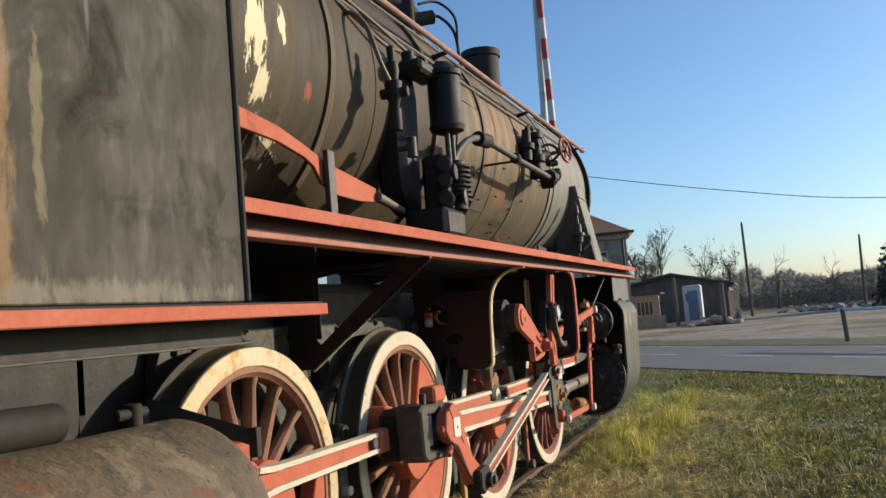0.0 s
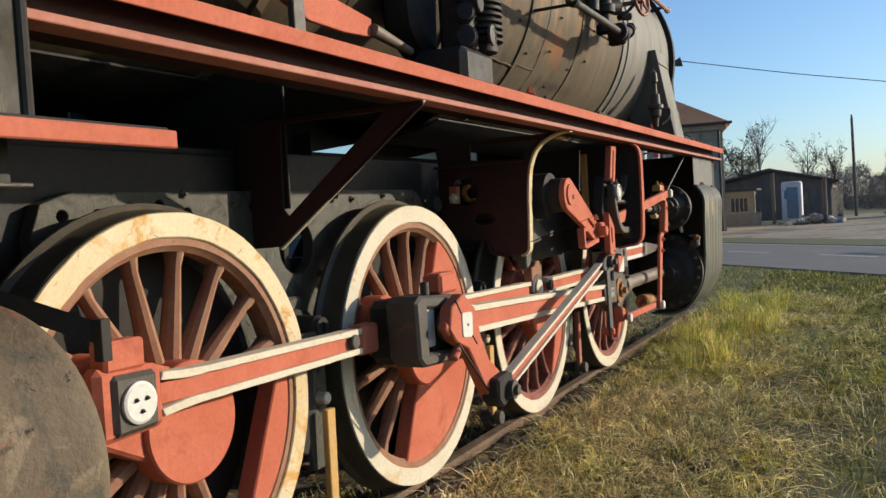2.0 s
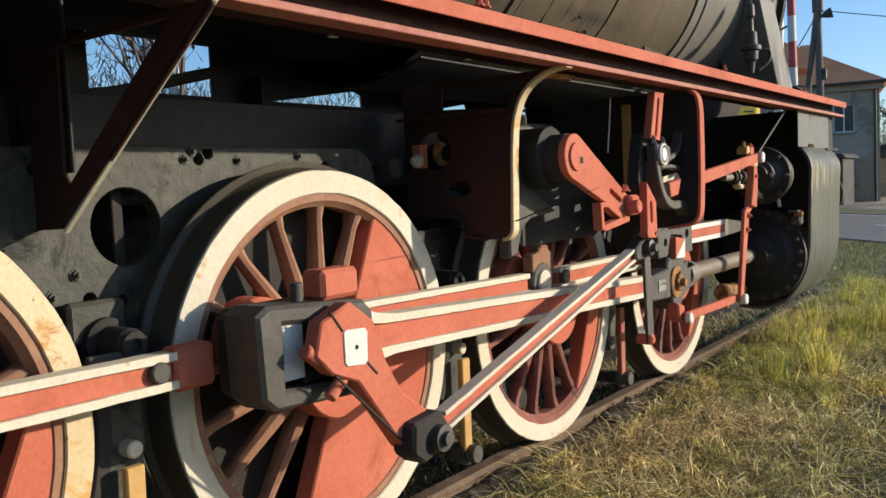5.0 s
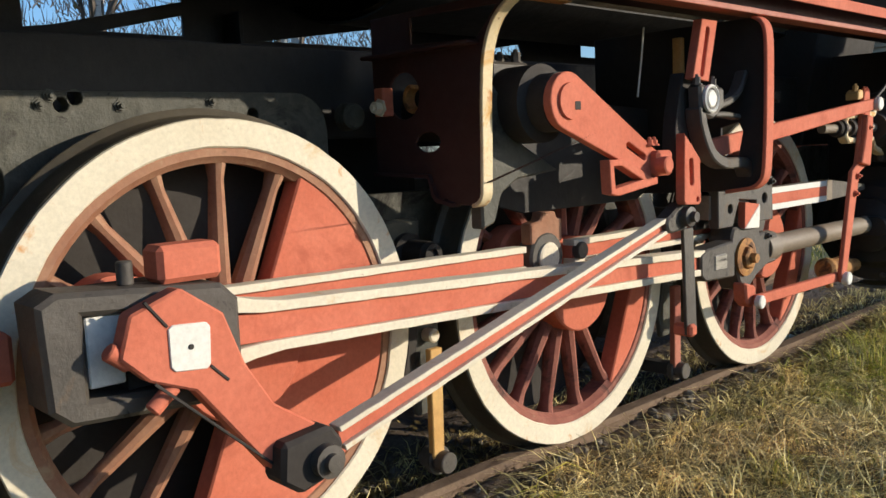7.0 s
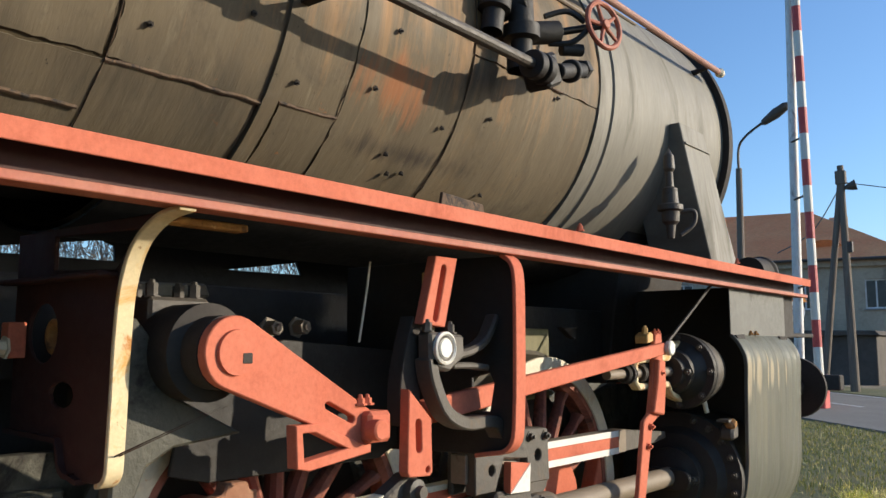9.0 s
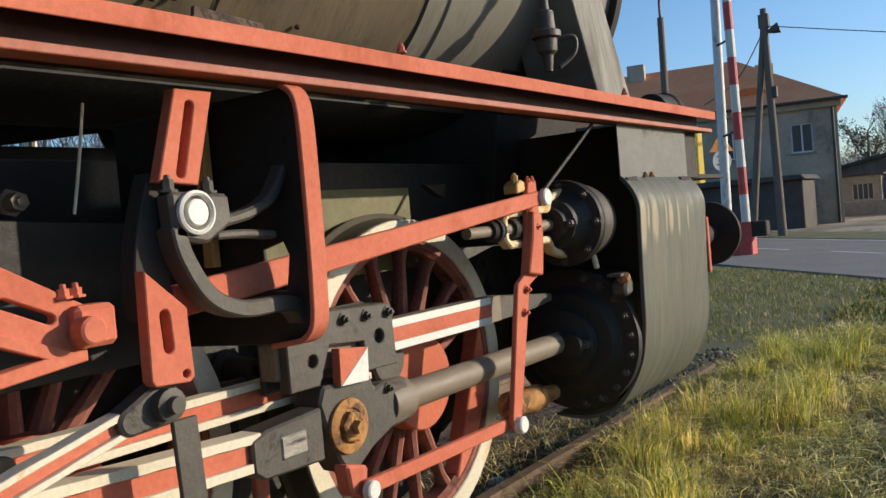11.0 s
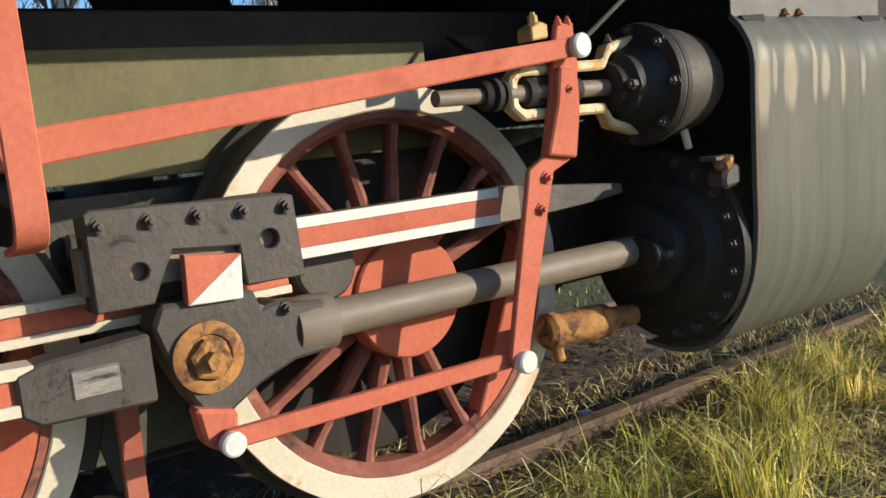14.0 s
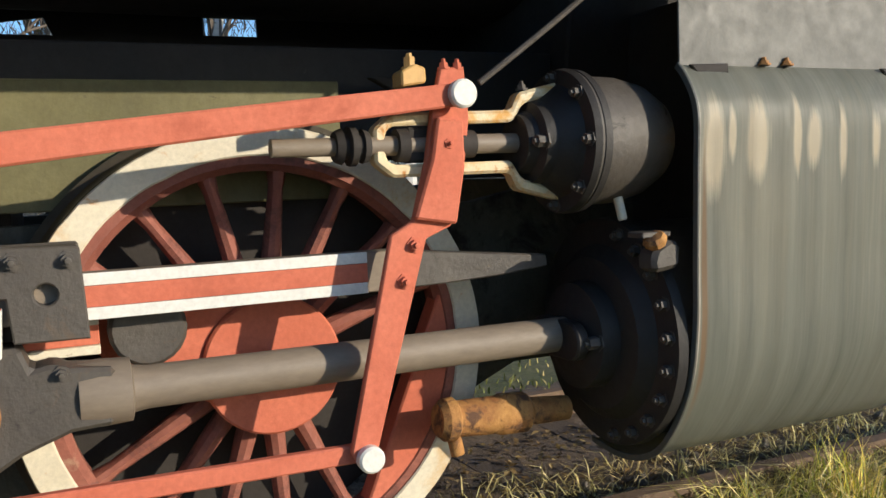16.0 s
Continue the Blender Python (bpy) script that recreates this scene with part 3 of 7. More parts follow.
for k, (y0, y1, a0, a1, lift) in enumerate(((-2.02, -1.66, -LAP, 48, 0.006), (-1.64, -1.05, -LAP - 0.4, 10, 0.010), (-2.03, -1.06, -62, -LAP - 1.0, 0.005), (-0.985, -0.695, -LAP + 0.6, 48, 0.006), (-0.97, -0.70, -62, -LAP + 0.2, 0.009),
                                            (-0.685, -0.018, -62, 48, 0.006), (-0.003, 1.11, -62, -10.2, 0.007), (-0.003, 1.11, -9.6, 48, 0.010), (-1.64, -1.05, 10.8, 48, 0.007))):
    cladding_plate(y0, y1, a0, a1, lift, 3.7 * k + 1, boiler_mat)
for k, (y, a0, a1) in enumerate(((-1.65, -60, 12), (-0.69, -60, -26), (-0.010, -60, 30), (-3.02, -60, 35), (-4.45, -40, 50))):
    pts = []
    for a in range(a0, a1, 3):
        rr = BR + (0.012 if y > -2.9 else 0.012) + 0.002 * noise.noise((a * 0.4, y, 2))
        pts.append((rr * math.cos(radians(a)), y + 0.010 * noise.noise((a * 0.11, k * 3.1, 0.4)), BZ + rr * math.sin(radians(a))))
    part("open_seam", tube(pts, 0.0024, 5, 2), seam_mat, loco)
for a, y0, y1 in ((-LAP - 0.6, -1.65, -1.04), (-LAP + 0.4, -0.98, -0.69), (-9.9, 0.28, 0.75), (-46, -2.03, -1.67)):
    pts = []
    for q in range(25):
        y = y0 + (y1 - y0) * q / 24
        b = a + 0.55 * noise.noise((y * 7, a, 0)) + 0.25 * noise.noise((y * 31, a, 1))
        pts.append(((BR + 0.014) * math.cos(radians(b)), y, BZ + (BR + 0.014) * math.sin(radians(b))))
    part("rusty_lap", tube(pts, 0.0075, 5, 1), seam_mat, loco, "rusty lapped edge")
part("smokebox_ring", lathe([(2.94, BR), (2.94, BR + 0.060), (3.01, BR + 0.060), (3.02, BR + 0.04), (3.02, 0.0)], (0, 0, BZ), (0, 1, 0), 96), black, loco)
part("chimney", lathe([(0, 0.34), (0.08, 0.25), (0.45, 0.212), (0.74, 0.216), (0.75, 0.238), (0.83, 0.238), (0.83, 0.19), (0.4, 0.18)], (0, 2.35, BZ + BR - 0.06), (0, 0, 1), 48), black, loco, "black chimney")
part("bent_tab", prism([(-0.57, 1.996), (-0.27, 1.996), (-0.30, 2.085), (-0.55, 2.10)], "x", 1.235, 1.250, 0.002), seam_mat, loco, "bent rusty tab standing on the board")
part("steam_dome", lathe([(0, 0.42), (0.1, 0.38), (0.36, 0.36), (0.48, 0.26), (0.53, 0)], (0, -0.6, BZ + BR - 0.05), (0, 0, 1), 40), black, loco)
# valves on the boiler top
top = part("safety_valve", lathe([(0, 0.12), (0.1, 0.12), (0.11, 0.07), (0.3, 0.06), (0.31, 0.09), (0.36, 0.09), (0.37, 0.03), (0.5, 0.02), (0.5, 0)], (0.38, -0.75, BZ + 0.82), (0, 0, 1), 20), black, loco)
part("valve_body", rod((0.30, -0.95, 4.08), (0.55, -0.72, 4.15), 0.06, bm=rod((0.40, -0.9, 3.75), (0.40, -0.9, 4.3), 0.05)), black, loco)
part("valve_pipe", tube([(0.42, -0.6, 4.2), (0.5, -0.45, 4.25), (0.62, -0.4, 4.1), (0.66, -0.42, 3.85), (0.72, -0.5, 3.6)], 0.014), black, loco)
part("valve_pipe", tube([(0.42, -0.7, 4.3), (0.52, -0.5, 4.36), (0.66, -0.46, 4.2), (0.68, -0.5, 3.9), (0.75, -0.6, 3.5)], 0.012), black, loco)

# screws of the cladding
for y, a in ((-0.94, -30), (-0.56, -26), (-0.35, -40), (0.2, -24), (0.4, -45), (-1.55, -28), (0.7, -12), (-0.28, -45), (-0.5, -12), (-1.2, -20), (-0.1, -30), (-0.2, -44), (2.95, 5), (2.99, 5)):
    bolts([((BR + 0.018) * math.cos(radians(a)), y, BZ + (BR + 0.018) * math.sin(radians(a)))], (math.cos(radians(a)), 0, math.sin(radians(a))), black, loco, 0.008, 0.006)

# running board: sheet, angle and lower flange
board = part("running_board", box((1.13, -1.12, 1.984), (0.50, 8.5, 0.012)), shade_maroon, loco, "red-edged running board along the boiler")
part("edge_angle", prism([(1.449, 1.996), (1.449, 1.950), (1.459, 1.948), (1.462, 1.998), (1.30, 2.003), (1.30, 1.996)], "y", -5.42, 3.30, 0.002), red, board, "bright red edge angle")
part("edge_web", prism([(1.352, 1.985), (1.352, 1.878), (1.362, 1.878), (1.362, 1.985)], "y", -5.42, 3.24, 0.001), shade_maroon, board, "web of the edge channel in shade-darkened red")
part("lower_flange", prism([(1.352, 1.884), (1.352, 1.874), (1.452, 1.866), (1.459, 1.868), (1.459, 1.889), (1.451, 1.889), (1.446, 1.878)], "y", -5.42, 3.22, 0.002), red_dusty, board, "faded red lower flange")
for y in (-2.4, -2.36, 0.1, 1.9):
    bolts([(1.45, y, 2.008)], (0, 0, 1), red, board, 0.012, 0.02)

# cab side, step and its front edge
CABX, CABY = 1.535, -5.25
cab = part("cab", box((CABX, CABY - 1.76, 2.95), (0.012, 3.52, 2.60)), cab_mat, loco, "stained dark green cab side sheet")
part("front_sheet", box((1.22, CABY - 0.02, 2.95), (0.62, 0.012, 2.60), 0.002), black, cab)
part("front_sheet", box((0, CABY - 0.20, 3.4), (2.2, 0.012, 1.6), 0.002), black, cab)
part("edge_bead", rod((CABX + 0.005, CABY, 1.65), (CABX + 0.005, CABY, 4.25), 0.013, seg=10), black, cab)
part("cab_floor", box((0, CABY - 1.78, 1.665), (2.95, 3.44, 0.03)), black, cab)
part("far_side", box((-CABX, CABY - 1.76, 2.95), (0.012, 3.52, 2.60)), black, cab)
part("cab_roof", box((0, CABY - 1.76, 4.27), (3.2, 3.6, 0.04)), black, cab)
part("back_sheet", box((0, CABY - 3.50, 2.95), (3.0, 0.03, 2.5)), black, cab)
step = part("step_board", box((1.585, -6.92, 1.630), (0.18, 3.78, 0.016), 0.003), black, loco, "red-edged step board under the cab")
part("step_edge", box((1.681, -6.92, 1.613), (0.014, 3.80, 0.036), 0.003), red, step, "bright red edge strip")
part("step_frame", box((1.54, -7.05, 1.575), (0.02, 3.50, 0.10), 0.003), shade_black, step)
part("step_bead", box((1.550, -7.05, 1.527), (0.04, 3.56, 0.008), 0.002), grey, step, "worn bare steel edge")
# added black sheet standing in for the deep shade under the cab
part("inner_well", box((0.15, -7.1, 1.15), (0.06, 3.2, 1.0), 0.003), shade_black, step)

# air reservoir
part("air_reservoir", lathe([(-2.6, 0), (-2.6, 0.37), (-0.06, 0.37), (-0.035, 0.373), (-0.02, 0.368), (0.0, 0.355), (0.02, 0.30), (0.07, 0.15), (0.085, 0)], (1.10, -5.05, 0.920), (0, 1, 0), 64), tank_mat, loco, "rusty brown air reservoir with flaking paint")
bm = bmesh.new()
qa, qb = Vector((1.03, -5.12, 1.37)), Vector((1.325, -4.93, 1.225))
for w0, w1 in ((Vector((0, 0, 0)), Vector((0.0, 0.0, -0.055))),):
    vs = [bm.verts.new(p) for p in (qa, qb, qb + w1, qa + w1)]
    vs2 = [bm.verts.new(v.co + Vector((-0.012, 0.016, -0.004))) for v in vs]
    bm.faces.new(vs)
    bm.faces.new(vs2[::-1])
    for i in range(4):
        bm.faces.new((vs[i], vs2[i], vs2[(i + 1) % 4], vs[(i + 1) % 4]))
box((1.322, -4.93, 1.185), (0.03, 0.03, 0.10), 0.002, None, bm)
part("tank_bracket", bm, black, loco, "black angle bracket over the reservoir")
part("tank_pipe", lathe([(0, 0), (0, 0.045), (0.55, 0.045), (0.555, 0.038), (0.45, 0.036)], (1.5, -6.52, 1.40), (0, 1, -0.02), 20), black, loco)
part("tank_cock", rod((1.06, -5.22, 1.28), (1.06, -5.22, 1.36), 0.03, bm=rod((1.06, -5.30, 1.33), (1.06, -5.16, 1.33), 0.018)), black, loco)

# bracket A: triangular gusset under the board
bra = part("board_bracket", plate([(0.56, 1.34), (0.76, 1.345), (1.45, 1.850), (1.45, 1.868), (0.56, 1.868)], [[(0.785, 1.845), (0.775, 1.50), (0.80, 1.47), (1.28, 1.845)]], "y", -3.508, -3.496), shade_maroon, loco, "triangular bracket under the running board in shade-darkened red")
part("bracket_flange", strip([(0.745, 1.335), (1.40, 1.828), (1.452, 1.868)], 0.010, "y", -3.508, -3.488), cream, bra, "bare worn edge")

# bracket B with cream edge, carrying the reversing shaft
edge_b = curve2([(1.445, 1.866), (1.34, 1.85), (1.245, 1.79), (1.195, 1.69), (1.178, 1.56), (1.172, 1.40), (1.165, 1.24)]) + circ(1.115, 1.235, 0.05, 6, 0, -90) + [(1.02, 1.185), (0.97, 1.195)] + circ(0.965, 1.245, 0.05, 5, -60, -180) + [(0.90, 1.285), (0.60, 1.295)]
brb = part("motion_bracket", plate(edge_b + [(0.60, 1.868)], [circ(0.77, 1.575, 0.085, 20), [(0.89 + 0.065 * math.cos(q), 1.405 + 0.036 * math.sin(q)) for q in (0.5236 * k for k in range(12))], [(0.82, 1.752), (1.14, 1.735), (1.185, 1.775), (1.24, 1.832), (0.82, 1.845)]], "y", -1.772, -1.758), shade_maroon, loco, "bracket plate in shade-darkened red with a cream outer edge")
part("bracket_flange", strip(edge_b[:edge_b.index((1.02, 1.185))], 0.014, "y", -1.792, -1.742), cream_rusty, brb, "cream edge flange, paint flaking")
part("bracket_flange", strip(edge_b[edge_b.index((1.02, 1.185)):], 0.014, "y", -1.79, -1.75), shade_maroon, brb)
part("bracket_rib", box((0.88, -1.80, 1.722), (0.56, 0.06, 0.014)), shade_maroon, brb)
part("pipe_clip", box((0.735, -1.835, 1.555), (0.05, 0.05, 0.10)), red, brb)
part("pipe_hook", strip(circ(0.79, 1.565, 0.045, 10, 100, 300), 0.018, "y", -1.75, -1.70, 0.004), rust, brb)
bolts([(0.745, -1.862, 1.535)], (0, -1, 0), cream, brb, 0.022, 0.03)
part("bracket_stay", box((1.30, -1.62, 1.855), (0.05, 0.26, 0.02)), rust, brb)
part("gusset_casting", prism([(-1.755, 1.60), (-1.70, 1.615), (-1.64, 1.55), (-1.61, 1.42), (-1.34, 1.285), (-1.57, 1.262), (-1.65, 1.22), (-1.69, 1.12), (-1.755, 1.10)], "x", 1.07, 1.13, 0.008), frame_mat, loco, "grey casting behind the bracket edge")
part("cross_casting", prism([(-1.45, 1.46), (-0.97, 1.45), (-0.95, 1.52), (-0.87, 1.52), (-0.87, 1.30), (-1.20, 1.27), (-1.45, 1.36)], "x", 0.72, 0.80, 0.008), frame_mat, loco, "grey inner casting")
part("pipe_saddle", prism([(-1.62, 1.66), (-1.50, 1.74), (-1.20, 1.75), (-1.18, 1.705), (-1.46, 1.69), (-1.58, 1.62)], "x", 0.66, 0.74, 0.008), sheet_mat, loco, "pale grey bracket above the shaft")
bolts([(0.86, -1.03, 1.60), (0.86, -0.90, 1.605)], (1, 0, 0), rod_steel, loco, 0.026, 0.05)
shaft = part("reversing_shaft", lathe([(0, 0), (0, 0.11), (0.30, 0.115), (0.31, 0.135), (0.62, 0.135), (0.63, 0.10), (0.70, 0.10), (0.70, 0)], (0.60, -1.53, 1.52), (1, 0, 0), 32), black, loco, "black reversing shaft")
part("shaft_bearing", box((1.0, -1.53, 1.63), (0.16, 0.20, 0.09), 0.01), grey, shaft)
bolts([(0.96, -1.60, 1.675), (0.96, -1.46, 1.675), (1.04, -1.60, 1.675), (1.04, -1.46, 1.675)], (0, 0, 1), grey, shaft, 0.018, 0.04)
ARM0, ARM1 = (-1.53, 1.52), (-1.035, 1.29)
slot = pill(along(ARM0, ARM1, 0.68), along(ARM0, ARM1, 0.88), 0.012, 0.012, 6)
arm = part("lifting_arm", plate(pill(ARM0, ARM1, 0.098, 0.055), [slot], "x", 1.30, 1.335), red, loco, "red lifting arm")
part("arm_boss", lathe([(0, 0), (0, 0.062), (0.010, 0.060), (0.012, 0)], (1.335, *ARM0), (1, 0, 0), 28), red, arm)
part("arm_key", box((1.338, -1.50, 1.505), (0.02, 0.035, 0.03), 0.003), black, arm)
part("fork", box((1.335, -1.005, 1.292), (0.075, 0.10, 0.095), 0.012), red, arm)
part("fork_pin", lathe([(0, 0), (0, 0.032), (0.04, 0.032), (0.045, 0.026), (0.045, 0)], (1.36, -1.035, 1.285), (1, 0, 0), 16), red, arm)
bolts([(1.335, -1.06, 1.36), (1.335, -1.03, 1.36)], (0, 0, 1), red, arm, 0.014, 0.02)
loop = plate([(-1.325, 1.315), (-1.24, 1.315), (-1.05, 1.24), (-1.02, 1.245), (-1.02, 1.215), (-1.27, 1.185), (-1.318, 1.195)], [[(-1.298, 1.292), (-1.25, 1.292), (-1.12, 1.235), (-1.29, 1.212)]], "x", 1.30, 1.345)
part("stop_loop", loop, red, arm)

# expansion link with its bearing
link_up = [(-0.742, 1.84), (-0.625, 1.84), (-0.695, 1.60), (-0.812, 1.61)]
link = part("expansion_link", plate(link_up, [pill((-0.70, 1.80), (-0.745, 1.63), 0.013, 0.013, 6)], "x", 1.335, 1.375), red, loco, "red slotted expansion link")
part("link_foot", plate([(-0.878, 1.40), (-0.765, 1.30), (-0.765, 1.25), (-0.76, 1.13), (-0.775, 1.118), (-0.875, 1.125), (-0.885, 1.14)], [pill((-0.832, 1.29), (-0.828, 1.21), 0.014, 0.014, 6), circ(-0.785, 1.14, 0.011, 8)], "x", 1.335, 1.375), red, link)
part("link_curve", strip(curve2([(-0.76, 1.62), (-0.80, 1.5), (-0.82, 1.4), (-0.82, 1.28)]), 0.10, "x", 1.27, 1.33), black, link)
part("trunnion_block", prism([(-0.805, 1.585), (-0.62, 1.575), (-0.615, 1.50), (-0.70, 1.45), (-0.80, 1.47)], "x", 1.34, 1.40, 0.01), grey, link)
tcap = part("trunnion_cap", lathe([(0, 0.055), (0.012, 0.055), (0.016, 0.048), (0.010, 0.042), (0.010, 0.034), (0.014, 0.030), (0.014, 0.0)], (1.40, -0.735, 1.53), (1, 0, 0), 28), white, link, "white roundel")
part("cap_ring", lathe([(0.0105, 0.034), (0.012, 0.036), (0.012, 0.041), (0.0105, 0.043)], (1.40, -0.735, 1.53), (1, 0, 0), 28, closed=True), grey, tcap)
bolts([(1.375, -0.79, 1.585), (1.375, -0.67, 1.58)], (0, 0, 1), grey, link, 0.016, 0.03)
part("bearing_arm", strip(curve2([(-0.785, 1.50), (-0.765, 1.42), (-0.70, 1.32), (-0.60, 1.275), (-0.48, 1.272), (-0.41, 1.26), (-0.37, 1.215)]), 0.045, "x", 1.33, 1.40, 0.01), grey, link)
part("bearing_arm", strip(curve2([(-0.63, 1.505), (-0.53, 1.525), (-0.45, 1.565), (-0.39, 1.65)]), 0.03, "x", 1.33, 1.385, 0.008), grey, link)
part("bearing_web", strip(curve2([(-0.66, 1.47), (-0.56, 1.47), (-0.45, 1.46)]), 0.022, "x", 1.33, 1.385, 0.006), grey, link)
part("inner_link", box((1.08, -0.43, 1.60), (0.045, 0.03, 0.44)), tan, link, "tan painted inner bar")
part("link_block", box((1.25, -0.56, 1.33), (0.05, 0.10, 0.06)), red, link)

# bracket C with red edge
edge_c = curve2([(1.42, 1.866), (1.462, 1.835), (1.478, 1.77), (1.48, 1.60), (1.478, 1.40), (1.472, 1.25)]) + circ(1.395, 1.235, 0.075, 6, 0, -80) + [(1.30, 1.145), (0.60, 1.125)]
brc = part("motion_bracket", plate(edge_c + [(0.60, 1.868)], [[(1.26, 1.30), (1.34, 1.30), (1.36, 1.40), (1.34, 1.44), (1.26, 1.42)]], "y", -0.392, -0.378), shade_black, loco, "black bracket plate with a red outer edge")
part("bracket_flange", strip(edge_c[:-1], 0.016, "y", -0.435, -0.372), red, brc, "red edge flange")

# rods
def beam_rod(name, p, q, h0, h1, x0, x1, label, parent=loco, band=0.024, flare=0.0):
    """A fluted rod: red web with a cream edge above and below."""
    web = part(name, prism(beam2(p, q, h0 - band, h1 - band), "x", x0, x1 - 0.016, 0.002), red, parent, label)
    d = (Vector(q) - Vector(p)).normalized()
    n = Vector((-d.y, d.x))
    for s in (1, -1):
        a, b = Vector(p) + n * s * h0, Vector(q) + n * s * h1
        c, e = Vector(q) + n * s * (h1 - band), Vector(p) + n * s * (h0 - band)
        pts = [tuple(v) for v in (a, b, c, e)]
        if flare:
            pts = [tuple(a + n * s * flare), tuple(a + d * 0.07 + n * s * flare * 0.4), tuple(a + d * 0.16), pts[1], pts[2], tuple(e + d * 0.1)] + [tuple(e - d * 0.01 + n * s * 0.012)]
        wob = []
        for u, w in zip(pts, pts[1:] + pts[:1]):
            u, w = Vector(u), Vector(w)
            m = max(1, int((w - u).length / 0.05))
            for k in range(m):
                z = u.lerp(w, k / m)
                wob.append(tuple(z + n * (0.0022 * noise.noise((z.x * 14, z.y * 40, s)) if 0 < k else 0)))
        part("rod_edge", prism(wob, "x", x0, x1, 0.002), cream, web, "cream painted edge")
    return web


ra = beam_rod("coupling_rod", (PINS["a"][0] + 0.11, PINS["a"][1]), (PINS["b"][0] - 0.43, PINS["b"][1] - 0.01), 0.056, 0.052, 0.955, 1.02, "red coupling rod with cream edges", flare=0.012)
part("rod_end", prism([(PINS["a"][0] - 0.13, 0.84), (PINS["a"][0] + 0.12, 0.85), (PINS["a"][0] + 0.12, 1.04), (PINS["a"][0] - 0.13, 1.06)], "x", 0.94, 1.015, 0.02), red, ra)
part("oil_box", box((0.98, PINS["a"][0] - 0.02, 1.085), (0.07, 0.15, 0.09), 0.01), red, ra)
part("rod_strap", prism([(PINS["a"][0] - 0.085, 0.855), (PINS["a"][0] + 0.085, 0.86), (PINS["a"][0] + 0.085, 1.03), (PINS["a"][0] - 0.085, 1.035)], "x", 1.0, 1.03, 0.02), grey, ra)
part("pin_cap", lathe([(0, 0.062), (0.010, 0.062), (0.014, 0.054), (0.013, 0)], (1.03, *PINS["a"]), (1, 0, 0), 28), white, ra, "white pin cap")
bolts([(1.043, PINS["a"][0] + dy, PINS["a"][1] + dz) for dy, dz in ((-0.02, 0.01), (0.02, 0.01), (0, -0.025))], (1, 0, 0), black, ra, 0.005, 0.003)
part("fork_end", box((0.985, PINS["b"][0] - 0.38, PINS["b"][1] - 0.01), (0.075, 0.14, 0.125), 0.012), red, ra)
part("knuckle", rod((0.95, PINS["b"][0] - 0.50, 0.94), (1.03, PINS["b"][0] - 0.50, 0.94), 0.03), grey, ra)
rbc = beam_rod("coupling_rod", (PINS["b"][0] + 0.13, PINS["b"][1] + 0.03), (PINS["c"][0] - 0.13, PINS["c"][1] + 0.005), 0.05, 0.05, 0.955, 1.015, "red coupling rod with cream edges")
part("rod_end", prism(circ(*PINS["c"], 0.10, 20), "x", 0.93, 1.01, 0.01), grey, rbc)
part("oil_box", prism([(PINS["c"][0] - 0.09, 1.0), (PINS["c"][0] + 0.10, 1.0), (PINS["c"][0] + 0.10, 1.09), (PINS["c"][0] + 0.07, 1.09), (PINS["c"][0] + 0.06, 1.12), (PINS["c"][0] - 0.02, 1.12), (PINS["c"][0] - 0.03, 1.09), (PINS["c"][0] - 0.09, 1.08)], "x", 0.95, 1.005, 0.006), spoke_mat, rbc, "dusty brown oil box")
part("pin_cap", lathe([(0, 0.058), (0.010, 0.058), (0.014, 0.05), (0.013, 0)], (1.01, *PINS["c"]), (1, 0, 0), 28), cream, rbc, "cream pin cap")
part("knuckle", rod((0.95, PINS["c"][0] + 0.2, 0.95), (1.03, PINS["c"][0] + 0.2, 0.95), 0.035), grey, rbc)
rcd = beam_rod("coupling_rod", (PINS["c"][0] + 0.16, PINS["c"][1]), (PINS["d"][0] - 0.12, PINS["d"][1]), 0.05, 0.05, 0.955, 1.015, "red coupling rod with cream edges")
part("rod_end", prism(circ(*PINS["d"], 0.10, 20), "x", 0.93, 1.01, 0.01), grey, rcd)
part("crank_pin", rod((0.86, *PINS["b"]), (1.25, *PINS["b"]), 0.075), rod_steel, loco)
part("crank_pin", rod((0.86, *PINS["a"]), (1.0, *PINS["a"]), 0.06), rod_steel, loco)

# main rod with its strap, wedge and oil box
MP, XP = PINS["b"], (-0.04, 0.815)
main = beam_rod("main_rod", (MP[0] + 0.16, MP[1] - 0.012), (XP[0] - 0.36, XP[1] + 0.012), 0.068, 0.056, 1.10, 1.185, "red main rod with cream edges", band=0.028, flare=0.028)
big = plate([(MP[0] - 0.30 + 0.03, MP[1] + 0.155), (MP[0] + 0.13, MP[1] + 0.125), (MP[0] + 0.175, MP[1] + 0.08), (MP[0] + 0.175, MP[1] - 0.10), (MP[0] + 0.13, MP[1] - 0.175), (MP[0] - 0.26, MP[1] - 0.15), (MP[0] - 0.305, MP[1] - 0.11), (MP[0] - 0.315, MP[1] + 0.13)],
            [[(MP[0] - 0.215, MP[1] + 0.095), (MP[0] + 0.04, MP[1] + 0.075), (MP[0] + 0.04, MP[1] - 0.115), (MP[0] - 0.215, MP[1] - 0.095)]], "x", 1.06, 1.215, 0.012)
part("big_end_strap", big, grey, main, "dark steel big end strap")
part("crank_web", box((0.985, MP[0] - 0.06, MP[1] - 0.01), (0.14, 0.36, 0.28), 0.03), black, main)
part("wedge", box((1.17, MP[0] - 0.165, MP[1] + 0.005), (0.05, 0.085, 0.165), 0.004), white, main, "white painted wedge block")
